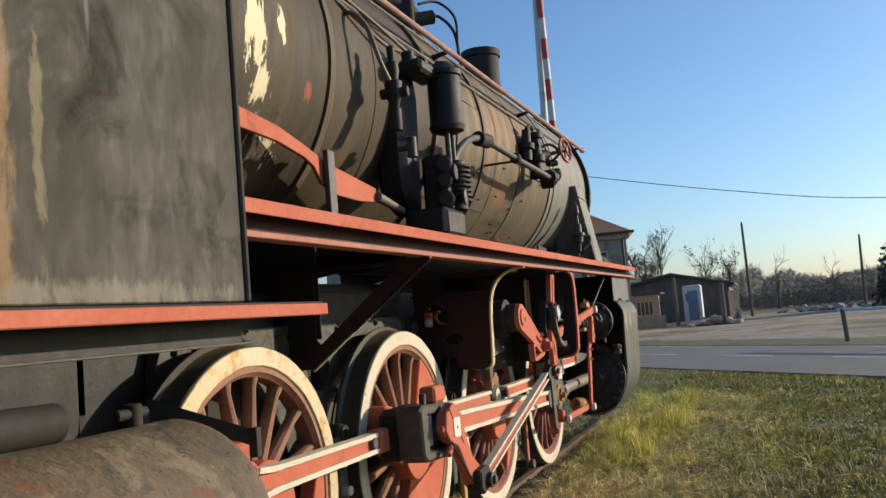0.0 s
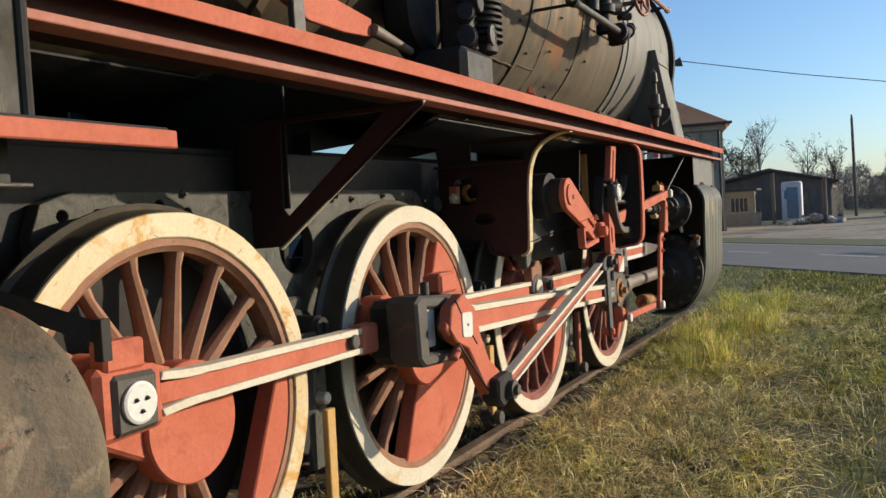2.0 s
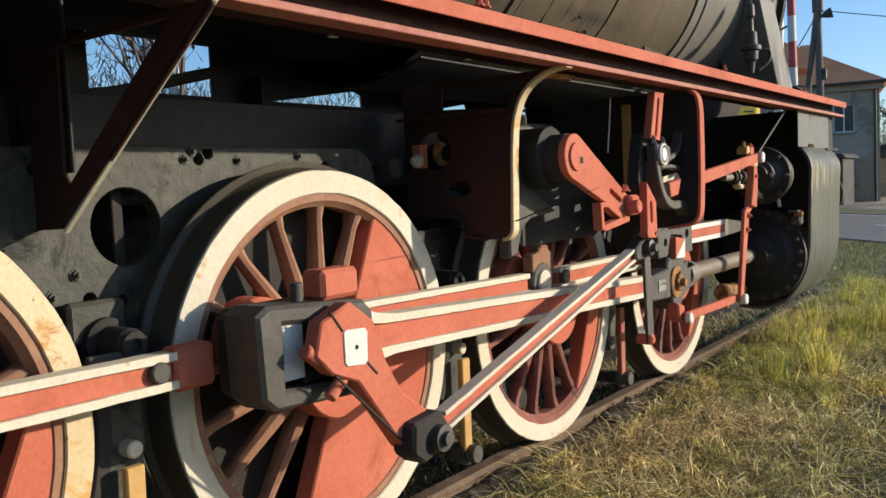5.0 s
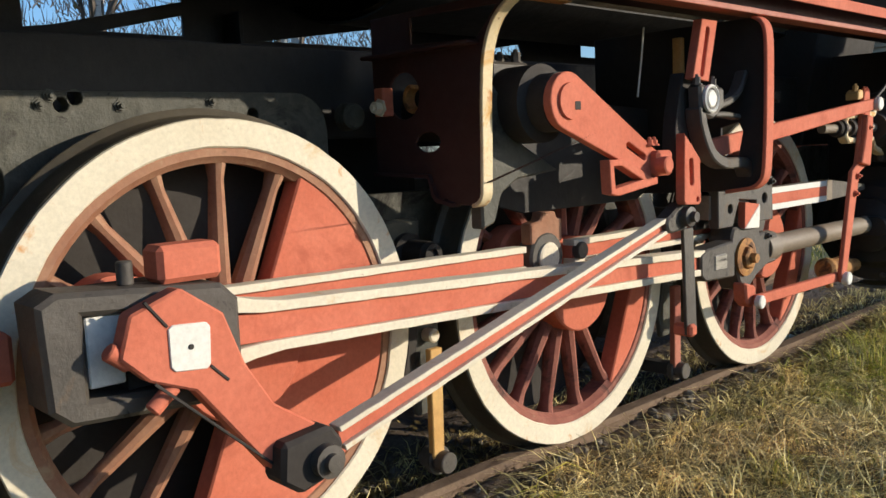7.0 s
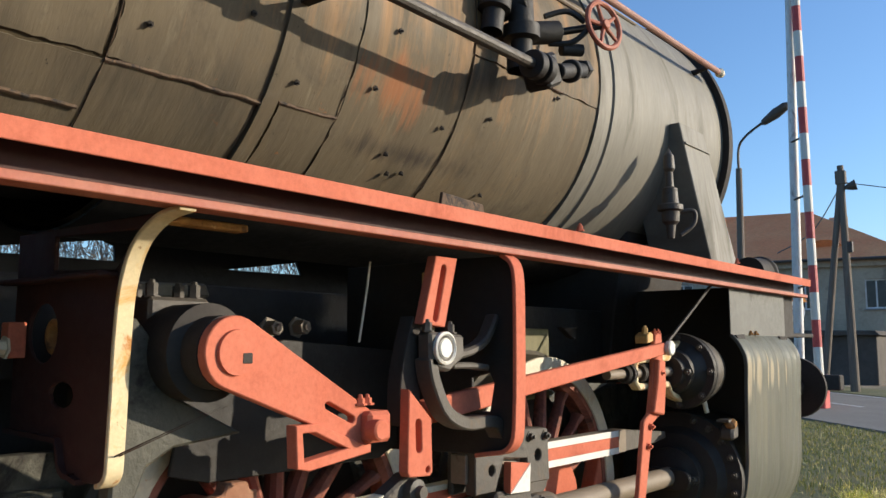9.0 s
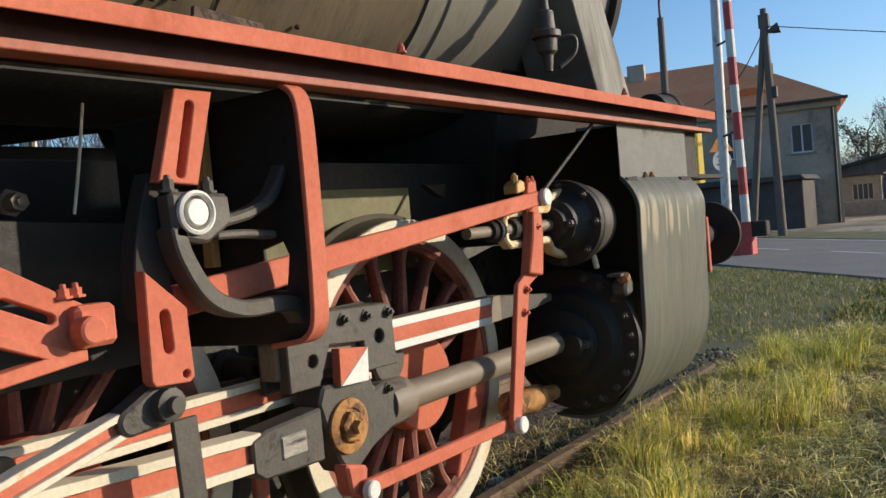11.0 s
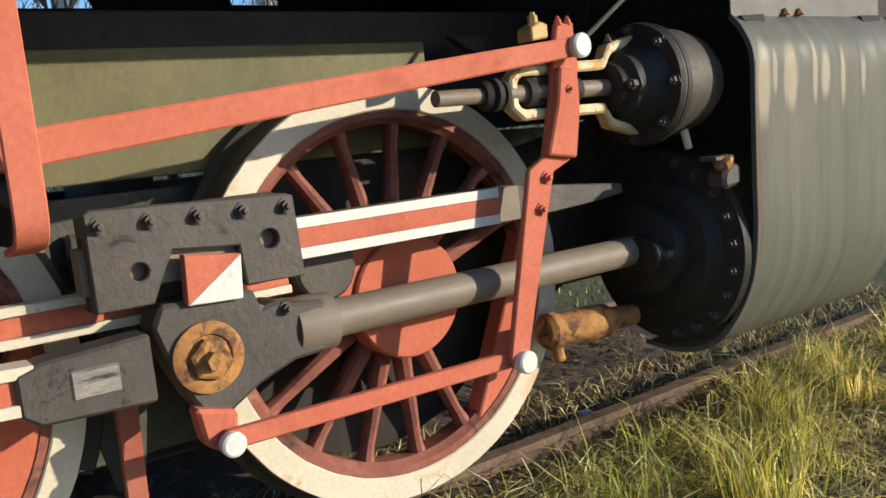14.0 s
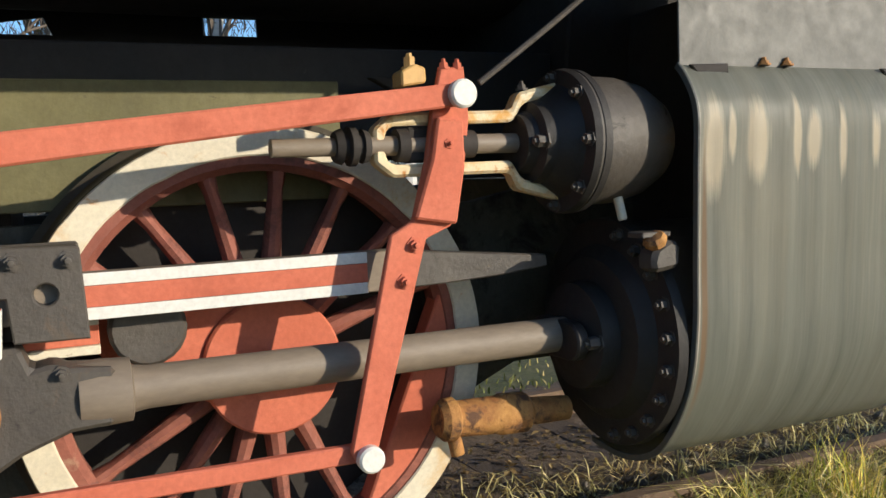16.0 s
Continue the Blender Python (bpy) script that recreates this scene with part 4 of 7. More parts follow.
part("brass", box((1.12, MP[0] + 0.0, MP[1] - 0.01), (0.11, 0.22, 0.19), 0.004), black, main)
part("oil_box", box((1.13, MP[0] + 0.07, MP[1] + 0.182), (0.10, 0.17, 0.095), 0.014), red, main, "red oil box")
part("oil_cap", rod((1.13, MP[0] - 0.08, MP[1] + 0.14), (1.13, MP[0] - 0.08, MP[1] + 0.20), 0.02), grey, main)
part("rod_end", prism([(XP[0] - 0.40, XP[1] - 0.045), (XP[0] - 0.36, XP[1] - 0.075), (XP[0] - 0.10, XP[1] - 0.085), (XP[0] - 0.10, XP[1] + 0.085), (XP[0] - 0.34, XP[1] + 0.07), (XP[0] - 0.40, XP[1] + 0.05)], "x", 1.09, 1.19, 0.008), grey, main)
part("rod_wedge", box((1.19, XP[0] - 0.235, XP[1] + 0.0), (0.012, 0.11, 0.07), 0.005), scratched, main, "scratched bare steel wedge")

# return crank and eccentric rod
RE = (-2.62, 0.60)
rc = part("return_crank", prism([(MP[0] - 0.145, MP[1] + 0.095), (MP[0] - 0.02, MP[1] + 0.140), (MP[0] + 0.085, MP[1] + 0.065), (MP[0] + 0.135, MP[1] - 0.07), (MP[0] + 0.21, MP[1] - 0.19), (RE[0] + 0.07, RE[1] + 0.05), (RE[0] - 0.03, RE[1] - 0.07), (RE[0] - 0.10, RE[1] - 0.02), (MP[0] + 0.0, MP[1] - 0.11), (MP[0] - 0.11, MP[1] - 0.065), (MP[0] - 0.175, MP[1] + 0.0)], "x", 1.235, 1.295, 0.006), red, loco, "red return crank")
part("index_plate", prism([(MP[0] - 0.06, MP[1] + 0.05), (MP[0] - 0.048, MP[1] + 0.058), (MP[0] + 0.035, MP[1] + 0.052), (MP[0] + 0.045, MP[1] + 0.04), (MP[0] + 0.04, MP[1] - 0.05), (MP[0] + 0.03, MP[1] - 0.06), (MP[0] - 0.05, MP[1] - 0.052), (MP[0] - 0.06, MP[1] - 0.04)], "x", 1.293, 1.300, 0.002), white, rc, "white square with a small centre mark")
part("centre_mark", rod((1.299, MP[0] - 0.008, MP[1]), (1.303, MP[0] - 0.008, MP[1]), 0.007, seg=10, w=0.001), black, rc)
part("clamp_bolt", rod((1.265, MP[0] - 0.19, MP[1] + 0.02), (1.265, MP[0] - 0.14, MP[1] - 0.02), 0.022), red, rc)
part("clamp_bolt", rod((1.265, MP[0] - 0.10, MP[1] - 0.14), (1.265, MP[0] - 0.04, MP[1] - 0.09), 0.02), red, rc)
for a, b in (((MP[0] - 0.06, MP[1] + 0.055), (MP[0] - 0.11, MP[1] + 0.12)), ((MP[0] + 0.04, MP[1] - 0.055), (MP[0] + 0.085, MP[1] - 0.10)), ((MP[0] - 0.10, MP[1] - 0.07), (RE[0] - 0.09, RE[1] - 0.01))):
    part("split_line", strip([a, b], 0.007, "x", 1.290, 1.2985, 0.001), black, rc)
EQ = (-0.835, 1.075)
ecc = beam_rod("eccentric_rod", along(RE, EQ, 0.05), along(RE, EQ, 0.95), 0.036, 0.030, 1.285, 1.335, "narrow red eccentric rod with cream edges", band=0.016)
part("rod_eye", prism([(RE[0] - 0.10, RE[1] + 0.06), (RE[0] + 0.05, RE[1] + 0.075), (RE[0] + 0.09, RE[1] + 0.02), (RE[0] + 0.07, RE[1] - 0.055), (RE[0] - 0.05, RE[1] - 0.085), (RE[0] - 0.11, RE[1] - 0.04)], "x", 1.25, 1.345, 0.012), black, ecc, "black rod eye")
part("eye_nut", lathe([(0, 0.045), (0.03, 0.045), (0.032, 0.025), (0.05, 0.024), (0.052, 0)], (1.345, RE[0] + 0.02, RE[1] - 0.01), (1, 0, 0), 14), grey, ecc)
part("rod_eye", prism(pill(along(RE, EQ, 0.95), EQ, 0.035, 0.055), "x", 1.28, 1.345, 0.008), grey, ecc)
part("eye_nut", lathe([(0, 0.04), (0.03, 0.04), (0.035, 0.022), (0.055, 0.02), (0.056, 0)], (1.345, *EQ), (1, 0, 0), 14), grey, ecc)
part("hanger_strap", prism([(-0.795, 1.02), (-0.72, 1.02), (-0.70, 0.60), (-0.775, 0.58)], "x", 1.300, 1.316, 0.003), grey, loco, "dark steel strap hanging from the link")
part("strap_foot", box((1.29, -0.75, 0.60), (0.09, 0.05, 0.05), 0.01), red, loco)

# crosshead on its slide bar
bar = part("slide_bar", box((1.09, 0.42, 1.058), (0.075, 1.36, 0.112), 0.003), rod_steel, loco, "slide bar painted red and white")
part("painted_edge", box((1.129, 0.62, 1.100), (0.008, 0.78, 0.030), 0.001), white, bar)
part("painted_edge", box((1.129, 0.62, 1.058), (0.007, 0.78, 0.052), 0.001), red, bar)
part("painted_edge", box((1.129, 0.62, 1.016), (0.008, 0.78, 0.030), 0.001), white, bar)
part("bar_end", prism([(1.09, 1.114), (1.59, 1.065), (1.595, 1.03), (1.45, 1.015), (1.25, 1.005), (1.09, 1.002)], "x", 1.06, 1.12, 0.004), grey, bar)
xh = part("crosshead", plate([(-0.245, 0.962), (-0.11, 0.962), (-0.09, 1.005), (-0.05, 1.085), (0.12, 1.07), (0.13, 0.965), (0.295, 0.962), (0.285, 1.178), (0.27, 1.185), (-0.23, 1.205), (-0.245, 1.195)], [circ(-0.135, 1.045, 0.022, 12), circ(0.205, 1.075, 0.026, 14)], "x", 1.115, 1.165, 0.004), grey, loco, "dark grey crosshead with bolts and a rusty pin nut")
part("top_block", box((1.08, 0.025, 1.160), (0.11, 0.52, 0.05), 0.006), grey, xh)
part("back_cheek", box((1.03, 0.025, 1.07), (0.03, 0.52, 0.24), 0.006), grey, xh)
part("crosshead_body", prism([(-0.125, 0.90), (-0.10, 0.955), (0.14, 0.955), (0.16, 0.90), (0.21, 0.91), (0.24, 0.895), (0.345, 0.885), (0.335, 0.745), (0.24, 0.74), (0.13, 0.70), (0.04, 0.645), (-0.01, 0.64), (-0.05, 0.70), (-0.095, 0.80)], "x", 1.04, 1.165, 0.010), grey, xh)
bolts([(1.165, -0.215 + 0.118 * i, 1.165 - 0.003 * i) for i in range(5)], (1, 0, 0), grey, xh, 0.016, 0.02)
bolts([(1.165, 0.225, 0.885)], (1, 0, 0), grey, xh, 0.014, 0.02)
part("pin_washer", lathe([(0, 0.092), (0.012, 0.092), (0.018, 0.078), (0.018, 0.06), (0.012, 0.056), (0.012, 0)], (1.165, 0.0, 0.806), (1, 0, 0), 36), rust, xh, "rusty orange pin washer")
part("pin_nut", lathe([(0, 0.055), (0.022, 0.055), (0.028, 0.045), (0.028, 0.026), (0.055, 0.024), (0.058, 0)], (1.175, 0.0, 0.803), (1, 0, 0), 6), rust, xh, "rusty nut")
sq = [(-0.038, 0.945), (0.104, 0.938), (0.112, 1.052), (-0.032, 1.07)]
part("gib", prism([sq[0], sq[2], sq[3]], "x", 1.15, 1.186, 0.002), red, xh, "red half of a painted square")
part("gib", prism([sq[0], sq[1], sq[2]], "x", 1.15, 1.188, 0.002), white, xh, "white half of a painted square")
part("piston_rod", lathe([(0, 0), (0, 0.080), (0.05, 0.084), (0.12, 0.080), (0.125, 0.060), (0.16, 0.055), (1.5, 0.053), (1.5, 0)], (1.10, 0.26, 0.815), (0, 1, -0.004), 32), rod_steel, loco, "greasy grey piston rod")
part("drop_arm", prism([(-0.06, 0.69), (0.05, 0.66), (0.035, 0.575), (0.0, 0.56), (-0.045, 0.59)], "x", 1.13, 1.20, 0.01), red, xh)

# union link, combination lever, radius rod
LT, LB = (1.228, 1.527), (0.945, 0.583)
ul = part("union_link", prism(beam2((0.0, 0.60), (LB[0], LB[1] + 0.005), 0.025, 0.025), "x", 1.205, 1.235, 0.005), red, loco, "red union link")
part("pin_cap", lathe([(0, 0.032), (0.025, 0.032), (0.03, 0.026), (0.03, 0)], (1.225, 0.008, 0.592), (1, 0, 0), 20), white, ul, "white pin end")
lev = part("combination_lever", prism([(1.165, 1.48), (1.195, 1.60), (1.265, 1.605), (1.275, 1.47), (1.255, 1.33), (1.21, 1.18), (1.135, 1.15), (0.972, 0.60), (0.96, 0.565), (0.92, 0.56), (0.898, 0.60), (1.035, 1.165), (1.10, 1.20), (1.145, 1.36)], "x", 1.238, 1.262, 0.004), red, loco, "red combination lever")
part("lever_joggle", prism([(1.095, 1.205), (1.215, 1.185), (1.245, 1.34), (1.245, 1.46), (1.17, 1.47), (1.15, 1.36)], "x", 1.258, 1.29, 0.006), red, lev)
part("pin_cap", lathe([(0, 0.036), (0.03, 0.036), (0.036, 0.03), (0.036, 0)], (1.255, *LB), (1, 0, 0), 20), white, lev, "white pin end")
bolts([(1.262, 1.098, 1.135), (1.262, 1.066, 1.04)], (1, 0, 0), red, lev, 0.015, 0.016)
bolts([(1.29, 1.20, 1.40)], (1, 0, 0), red, lev, 0.010, 0.006)
bolts([(1.25, 1.21, 1.60), (1.25, 1.25, 1.60)], (0, 0, 1), red, lev, 0.012, 0.016)
rr = part("radius_rod", prism(beam2((-0.75, 1.31), (LT[0], LT[1]), 0.042, 0.030), "x", 1.275, 1.312, 0.005), red, loco, "red radius rod")
part("pin_cap", lathe([(0, 0.038), (0.02, 0.038), (0.026, 0.032), (0.026, 0)], (1.312, *LT), (1, 0, 0), 22), white, rr, "white pin end")
part("rod_clip", prism([(1.08, 1.55), (1.15, 1.56), (1.15, 1.60), (1.12, 1.61), (1.08, 1.59)], "x", 1.20, 1.27, 0.005), tan, rr)
bolts([(1.24, 1.115, 1.60)], (0, 0, 1), tan, rr, 0.016, 0.03)
part("oil_pipe", tube([(1.28, 1.30, 1.56), (1.33, 1.55, 1.75), (1.38, 1.72, 1.90)], 0.009, 8), grey, loco)
part("oil_pipe", tube([(1.20, -0.93, 1.55), (1.20, -0.90, 1.70), (1.20, -0.88, 1.82)], 0.004, 6), cream, loco)

# valve chest end with spindle guide
VX, VY, VZ = 1.215, 1.60, 1.40
vc = part("valve_chest", lathe([(-0.16, 0.0), (-0.16, 0.080), (-0.13, 0.090), (-0.12, 0.115), (-0.09, 0.120), (-0.03, 0.165), (-0.025, 0.205), (-0.005, 0.210), (0.0, 0.204), (0.006, 0.210), (0.030, 0.207), (0.036, 0.19), (0.04, 0.0)], (VX, VY, VZ), (0, 1, 0), 56), shade_black, loco, "black valve chest end with bolted flange")
part("chest_dome", lathe([(0, 0.190), (0.12, 0.186), (0.20, 0.168), (0.27, 0.128), (0.315, 0.072), (0.33, 0.0)], (VX, VY + 0.035, VZ), (0, 1, 0), 44), grey, vc, "grey rounded casting")
part("flange_joint", lathe([(-0.004, 0.205), (-0.004, 0.2075), (0.004, 0.2075), (0.004, 0.205)], (VX, VY, VZ), (0, 1, 0), 56, closed=True), grey, vc)
bolts([(VX + 0.183 * math.cos(radians(a)), VY - 0.026, VZ + 0.183 * math.sin(radians(a))) for a in range(0, 360, 45)], (0, -1, 0), grey, vc, 0.015, 0.02)
bolts([(VX + 0.100 * math.cos(radians(a)), VY - 0.118, VZ + 0.100 * math.sin(radians(a))) for a in (0, 180)], (0, -1, 0), grey, vc, 0.018, 0.03)
part("valve_spindle", lathe([(0, 0), (0, 0.024), (0.22, 0.024), (0.22, 0.026), (0.72, 0.028), (0.72, 0)], (VX, 0.74, VZ), (0, 1, 0), 20), rod_steel, loco, "greasy valve spindle")
part("spindle_nut", lathe([(0, 0.0), (0, 0.040), (0.018, 0.048), (0.022, 0.034), (0.034, 0.034), (0.038, 0.052), (0.056, 0.052), (0.060, 0.036), (0.070, 0.036), (0.074, 0.046), (0.092, 0.040), (0.092, 0)], (VX, 0.905, VZ), (0, 1, 0), 14), black, loco, "black stacked locking nuts")
part("spindle_collar", lathe([(0, 0.0), (0, 0.044), (0.03, 0.046), (0.03, 0)], (VX, 1.075, VZ), (0, 1, 0), 20), black, loco)
part("spindle_collar", lathe([(0, 0.0), (0, 0.052), (0.03, 0.052), (0.032, 0.040), (0.07, 0.038), (0.07, 0)], (VX, 1.235, VZ), (0, 1, 0), 20), black, loco)
guide = part("spindle_guide", strip([(1.60, VZ + 0.158), (1.455, VZ + 0.125), (1.425, VZ + 0.075), (1.06, VZ + 0.068), (1.026, VZ + 0.040), (1.026, VZ - 0.040), (1.06, VZ - 0.068), (1.415, VZ - 0.066), (1.445, VZ - 0.118), (1.59, VZ - 0.155)], 0.034, "x", 1.180, 1.236, 0.008), cream_rusty, loco, "cream spindle guide frame streaked with rust")
part("guide_block", box((1.208, 1.14, VZ), (0.050, 0.075, 0.095), 0.008), black, guide)
bolts([(1.21, 1.47, VZ + 0.150)], (0, 0, 1), grey, guide, 0.012, 0.014)
part("drain_stub", rod((1.29, 1.735, 1.235), (1.30, 1.745, 1.165), 0.014), cream, loco)

# cylinder with its wrapper sheet
CX = 1.10
cy = part("cylinder", lathe([(0.0, 0.0), (0.0, 0.09), (0.02, 0.13), (0.03, 0.165), (0.09, 0.17), (0.10, 0.24), (0.14, 0.28), (0.15, 0.36), (0.18, 0.365), (0.19, 0.345), (1.3, 0.34), (1.3, 0)], (CX, 1.66, 0.80), (0, 1, 0), 56), shade_black, loco, "black cylinder with bolted rear cover")
bolts([(CX + 0.325 * math.cos(radians(a)), 1.81, 0.80 + 0.325 * math.sin(radians(a))) for a in range(-80, 90, 17)], (0, -1, 0), grey, cy, 0.017, 0.024)
bolts([(CX + 0.14 * math.cos(radians(a)), 1.69, 0.80 + 0.14 * math.sin(radians(a))) for a in (0, 180)], (0, -1, 0), grey, cy, 0.02, 0.04)
part("gland_flange", prism(pill((CX - 0.08, 0.80), (CX + 0.08, 0.80), 0.06, 0.06), "y", 1.62, 1.66, 0.006), shade_black, cy)
prof = curve2([(1.412, 1.60), (1.455, 1.548), (1.490, 1.46), (1.487, 1.30), (1.480, 1.05), (1.474, 0.86), (1.445, 0.69), (1.37, 0.54), (1.27, 0.435), (1.12, 0.39), (0.95, 0.40)], 5)
bm = bmesh.new()
rows = []
NY = 60
for j in range(NY + 1):
    y = 1.86 + 1.0 * j / NY
    row = []
    for i, (a, b) in enumerate(prof):
        t = i / (len(prof) - 1)
        dent = (0.0034 * math.sin(y * 46 + 1.6 * math.sin(y * 9)) + 0.0012 * math.sin(y * 97 + 2)) * math.exp(-((t - 0.36) / 0.30) ** 2) + 0.006 * noise.noise((y * 3, t * 6, 0.5))
        row.append(bm.verts.new((a + dent, y, b)))
    rows.append(row)
for r0, r1 in zip(rows, rows[1:]):
    for i in range(len(prof) - 1):
        bm.faces.new((r0[i], r0[i + 1], r1[i + 1], r1[i]))
bmesh.ops.solidify(bm, geom=bm.faces, thickness=0.006)
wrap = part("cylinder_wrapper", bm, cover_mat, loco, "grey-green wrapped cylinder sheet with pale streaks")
part("wrapper_edge", strip(prof, 0.020, "y", 1.853, 1.862, 0.002), sheet_mat, wrap)
part("cylinder_back", prism([(0.6, 0.6), (1.0, 0.46)] + [(a - 0.03, b) for a, b in prof[::-1][3:]] + [(1.38, 1.9), (0.6, 1.9)], "y", 2.30, 2.32, 0.002), black, loco, "black rear plate of the cylinder block")
part("cylinder_front", prism([(0.6, 0.6), (1.0, 0.46)] + [(a - 0.03, b) for a, b in prof[::-1][3:]] + [(1.38, 1.9), (0.6, 1.9)], "y", 2.80, 2.82, 0.002), black, loco)
part("casing_end", box((1.25, 3.0, 1.74), (0.27, 0.24, 0.30), 0.01), black, loco)
casing = part("steam_pipe_casing", box((1.404, 2.36, 1.745), (0.008, 0.98, 0.30), 0.002), sheet_mat, loco, "pale grey casing sheet between running board and cylinder")
bolts([(1.415, y, 1.605) for y in (2.18, 2.27)], (0, 0, 1), rust, casing, 0.014, 0.012)
part("bent_tab", prism([(1.89, 1.60), (2.03, 1.605), (2.03, 1.56), (1.95, 1.545)], "x", 1.418, 1.432, 0.003), black, casing)
part("bent_tab", prism([(2.66, 1.60), (2.82, 1.60), (2.80, 1.55), (2.70, 1.56)], "x", 1.418, 1.432, 0.003), black, casing)
bm = bmesh.new()
q = [(1.075, 2.03, 2.93), (1.075, 2.42, 2.93), (1.215, 2.60, 2.00), (1.215, 2.15, 2.00)]
front = [bm.verts.new(p) for p in q]
back = [bm.verts.new((p[0] - 0.40, p[1] + 0.02, p[2])) for p in q]
bm.faces.new(front)
bm.faces.new(back[::-1])
for i in range(4):
    bm.faces.new((front[i], back[i], back[(i + 1) % 4], front[(i + 1) % 4]))
bmesh.ops.recalc_face_normals(bm, faces=bm.faces)
bev(bm, bm.faces, 0.006)
part("steam_pipe_casing", bm, smoke_mat, loco, "sloping grey steam pipe casing")
part("casing_strap", box((1.035, 2.25, 2.85), (0.012, 0.39, 0.016), 0.002, Matrix.Translation((1.100, 2.25, 2.80)) @ Matrix.Rotation(radians(-9), 4, 'Y')), smoke_mat, loco)
cock = part("cylinder_cock", lathe([(0, 0), (0, 0.050), (0.02, 0.066), (0.05, 0.068), (0.06, 0.056), (0.20, 0.060), (0.22, 0.066), (0.30, 0.064), (0.32, 0.045), (0.46, 0.04), (0.46, 0)], (1.02, 1.25, 0.575), (0, 1, -0.06), 14), rust, loco, "rusty orange cylinder cock")
part("cock_spout", rod((1.02, 1.30, 0.53), (1.03, 1.31, 0.46), 0.022), rust, cock)
rv = part("relief_valve", prism([(1.745, 1.02), (1.835, 1.03), (1.84, 1.10), (1.80, 1.115), (1.75, 1.09), (1.735, 1.05)], "x", 1.365, 1.445, 0.014), grey, loco, "grey relief valve with a rusty cap")
part("valve_cap", lathe([(0, 0.0), (0, 0.030), (0.018, 0.036), (0.030, 0.028), (0.034, 0)], (1.425, 1.765, 1.10), (0.2, -0.5, 0.8), 9), rust, rv, "rusty orange cap")
part("valve_lip", box((1.40, 1.76, 1.128), (0.07, 0.10, 0.016), 0.003), grey, rv)
part("feed_check", lathe([(0, 0.02), (0.08, 0.03), (0.10, 0.05), (0.16, 0.055), (0.17, 0.075), (0.20, 0.075), (0.21, 0.05), (0.30, 0.045), (0.31, 0.025), (0.40, 0.022), (0.42, 0.035), (0.50, 0.03), (0.55, 0.0)], (1.10, 1.80, 2.17), (0, 0, 1), 18), grey, loco, "small valve beside the smokebox")
part("check_pipe", tube([(1.12, 1.84, 2.33), (1.20, 1.90, 2.34), (1.20, 1.90, 2.26), (1.14, 1.84, 2.19)], 0.014, 8), grey, loco)

# brake hangers, bosses between the wheels
for y in (-3.40, -1.75, -0.12):
    part("spring_boss", lathe([(0, 0), (0, 0.080), (0.08, 0.075), (0.09, 0.052), (0.19, 0.050), (0.20, 0.044), (0.215, 0.042), (0.215, 0.022), (0.20, 0.018), (0.20, 0)], (0.61, y + 0.045, 0.992), (1, 0, 0), 22), black, loco)
    part("boss_plate", box((0.64, y + 0.03, 1.055), (0.05, 0.19, 0.13), 0.012), frame_mat, loco)
    hb = part("brake_hanger", prism([(y - 0.10, 0.98), (y + 0.05, 0.98), (y + 0.06, 0.70), (y + 0.015, 0.40), (y - 0.06, 0.40), (y - 0.13, 0.72)], "x", 0.79, 0.815, 0.004), frame_mat, loco, "dark brake hanger")
    part("hanger_blade", prism([(y - 0.055, 0.66), (y + 0.005, 0.66), (y - 0.005, 0.25), (y - 0.035, 0.20), (y - 0.06, 0.26)], "x", 0.86, 0.89, 0.004), tan if y < -1 else red_dusty, hb, "painted hanger blade")
    part("hanger_pin", lathe([(0, 0), (0, 0.026), (0.045, 0.026), (0.05, 0.020), (0.05, 0)], (0.815, y - 0.005, 0.70), (1, 0, 0), 16), cream, hb)
    part("brake_shoe", strip(circ(y - 0.82, AZ, 0.745, 8, -24, 4), 0.05, "x", 0.73, 0.83, 0.006), black, hb)
    part("hanger_nut", rod((0.80, y - 0.02, 0.235), (0.93, y - 0.02, 0.235), 0.04, bm=rod((0.85, y - 0.02, 0.235), (0.88, y - 0.02, 0.235), 0.055)), grey, hb)
part("brake_beam", box((0.5, -0.15, 0.24), (0.7, 0.06, 0.06)), black, loco)

# pump on the boiler side
pump = part("feed_pump", lathe([(0, 0.0), (0, 0.05), (0.02, 0.105), (0.05, 0.115), (0.07, 0.105), (0.36, 0.105), (0.37, 0.118), (0.40, 0.118), (0.42, 0.09), (0.46, 0.05), (0.46, 0)], (1.17, -2.42, 2.70), (0, 0, 1), 32), shade_black, loco, "black steam pump hung on the boiler")
part("pump_body", prism([(-2.74, 2.45), (-2.72, 2.30), (-2.50, 2.18), (-2.44, 2.95), (-2.50, 3.14), (-2.68, 3.12), (-2.74, 2.92)], "x", 0.80, 1.00, 0.04), shade_black, pump)
part("pump_head", lathe([(0, 0.06), (0.06, 0.06), (0.07, 0.04), (0.14, 0.04), (0.15, 0.0)], (1.04, -2.66, 3.05), (0, 0, 1), 16), shade_black, pump)
part("pump_bridge", box((1.08, -2.58, 3.08), (0.16, 0.36, 0.08), 0.02), shade_black, pump)
for y in (-2.46, -2.38):
    part("pump_rod", rod((1.18, y, 2.50), (1.18, y, 2.72), 0.018), grey, pump)
for i in range(8):
    part("fin", lathe([(0, 0.05), (0, 0.108), (0.012, 0.110), (0.014, 0.05)], (1.17, -2.38, 2.27 + 0.031 * i), (0, 0, 1), 24), shade_black, pump)
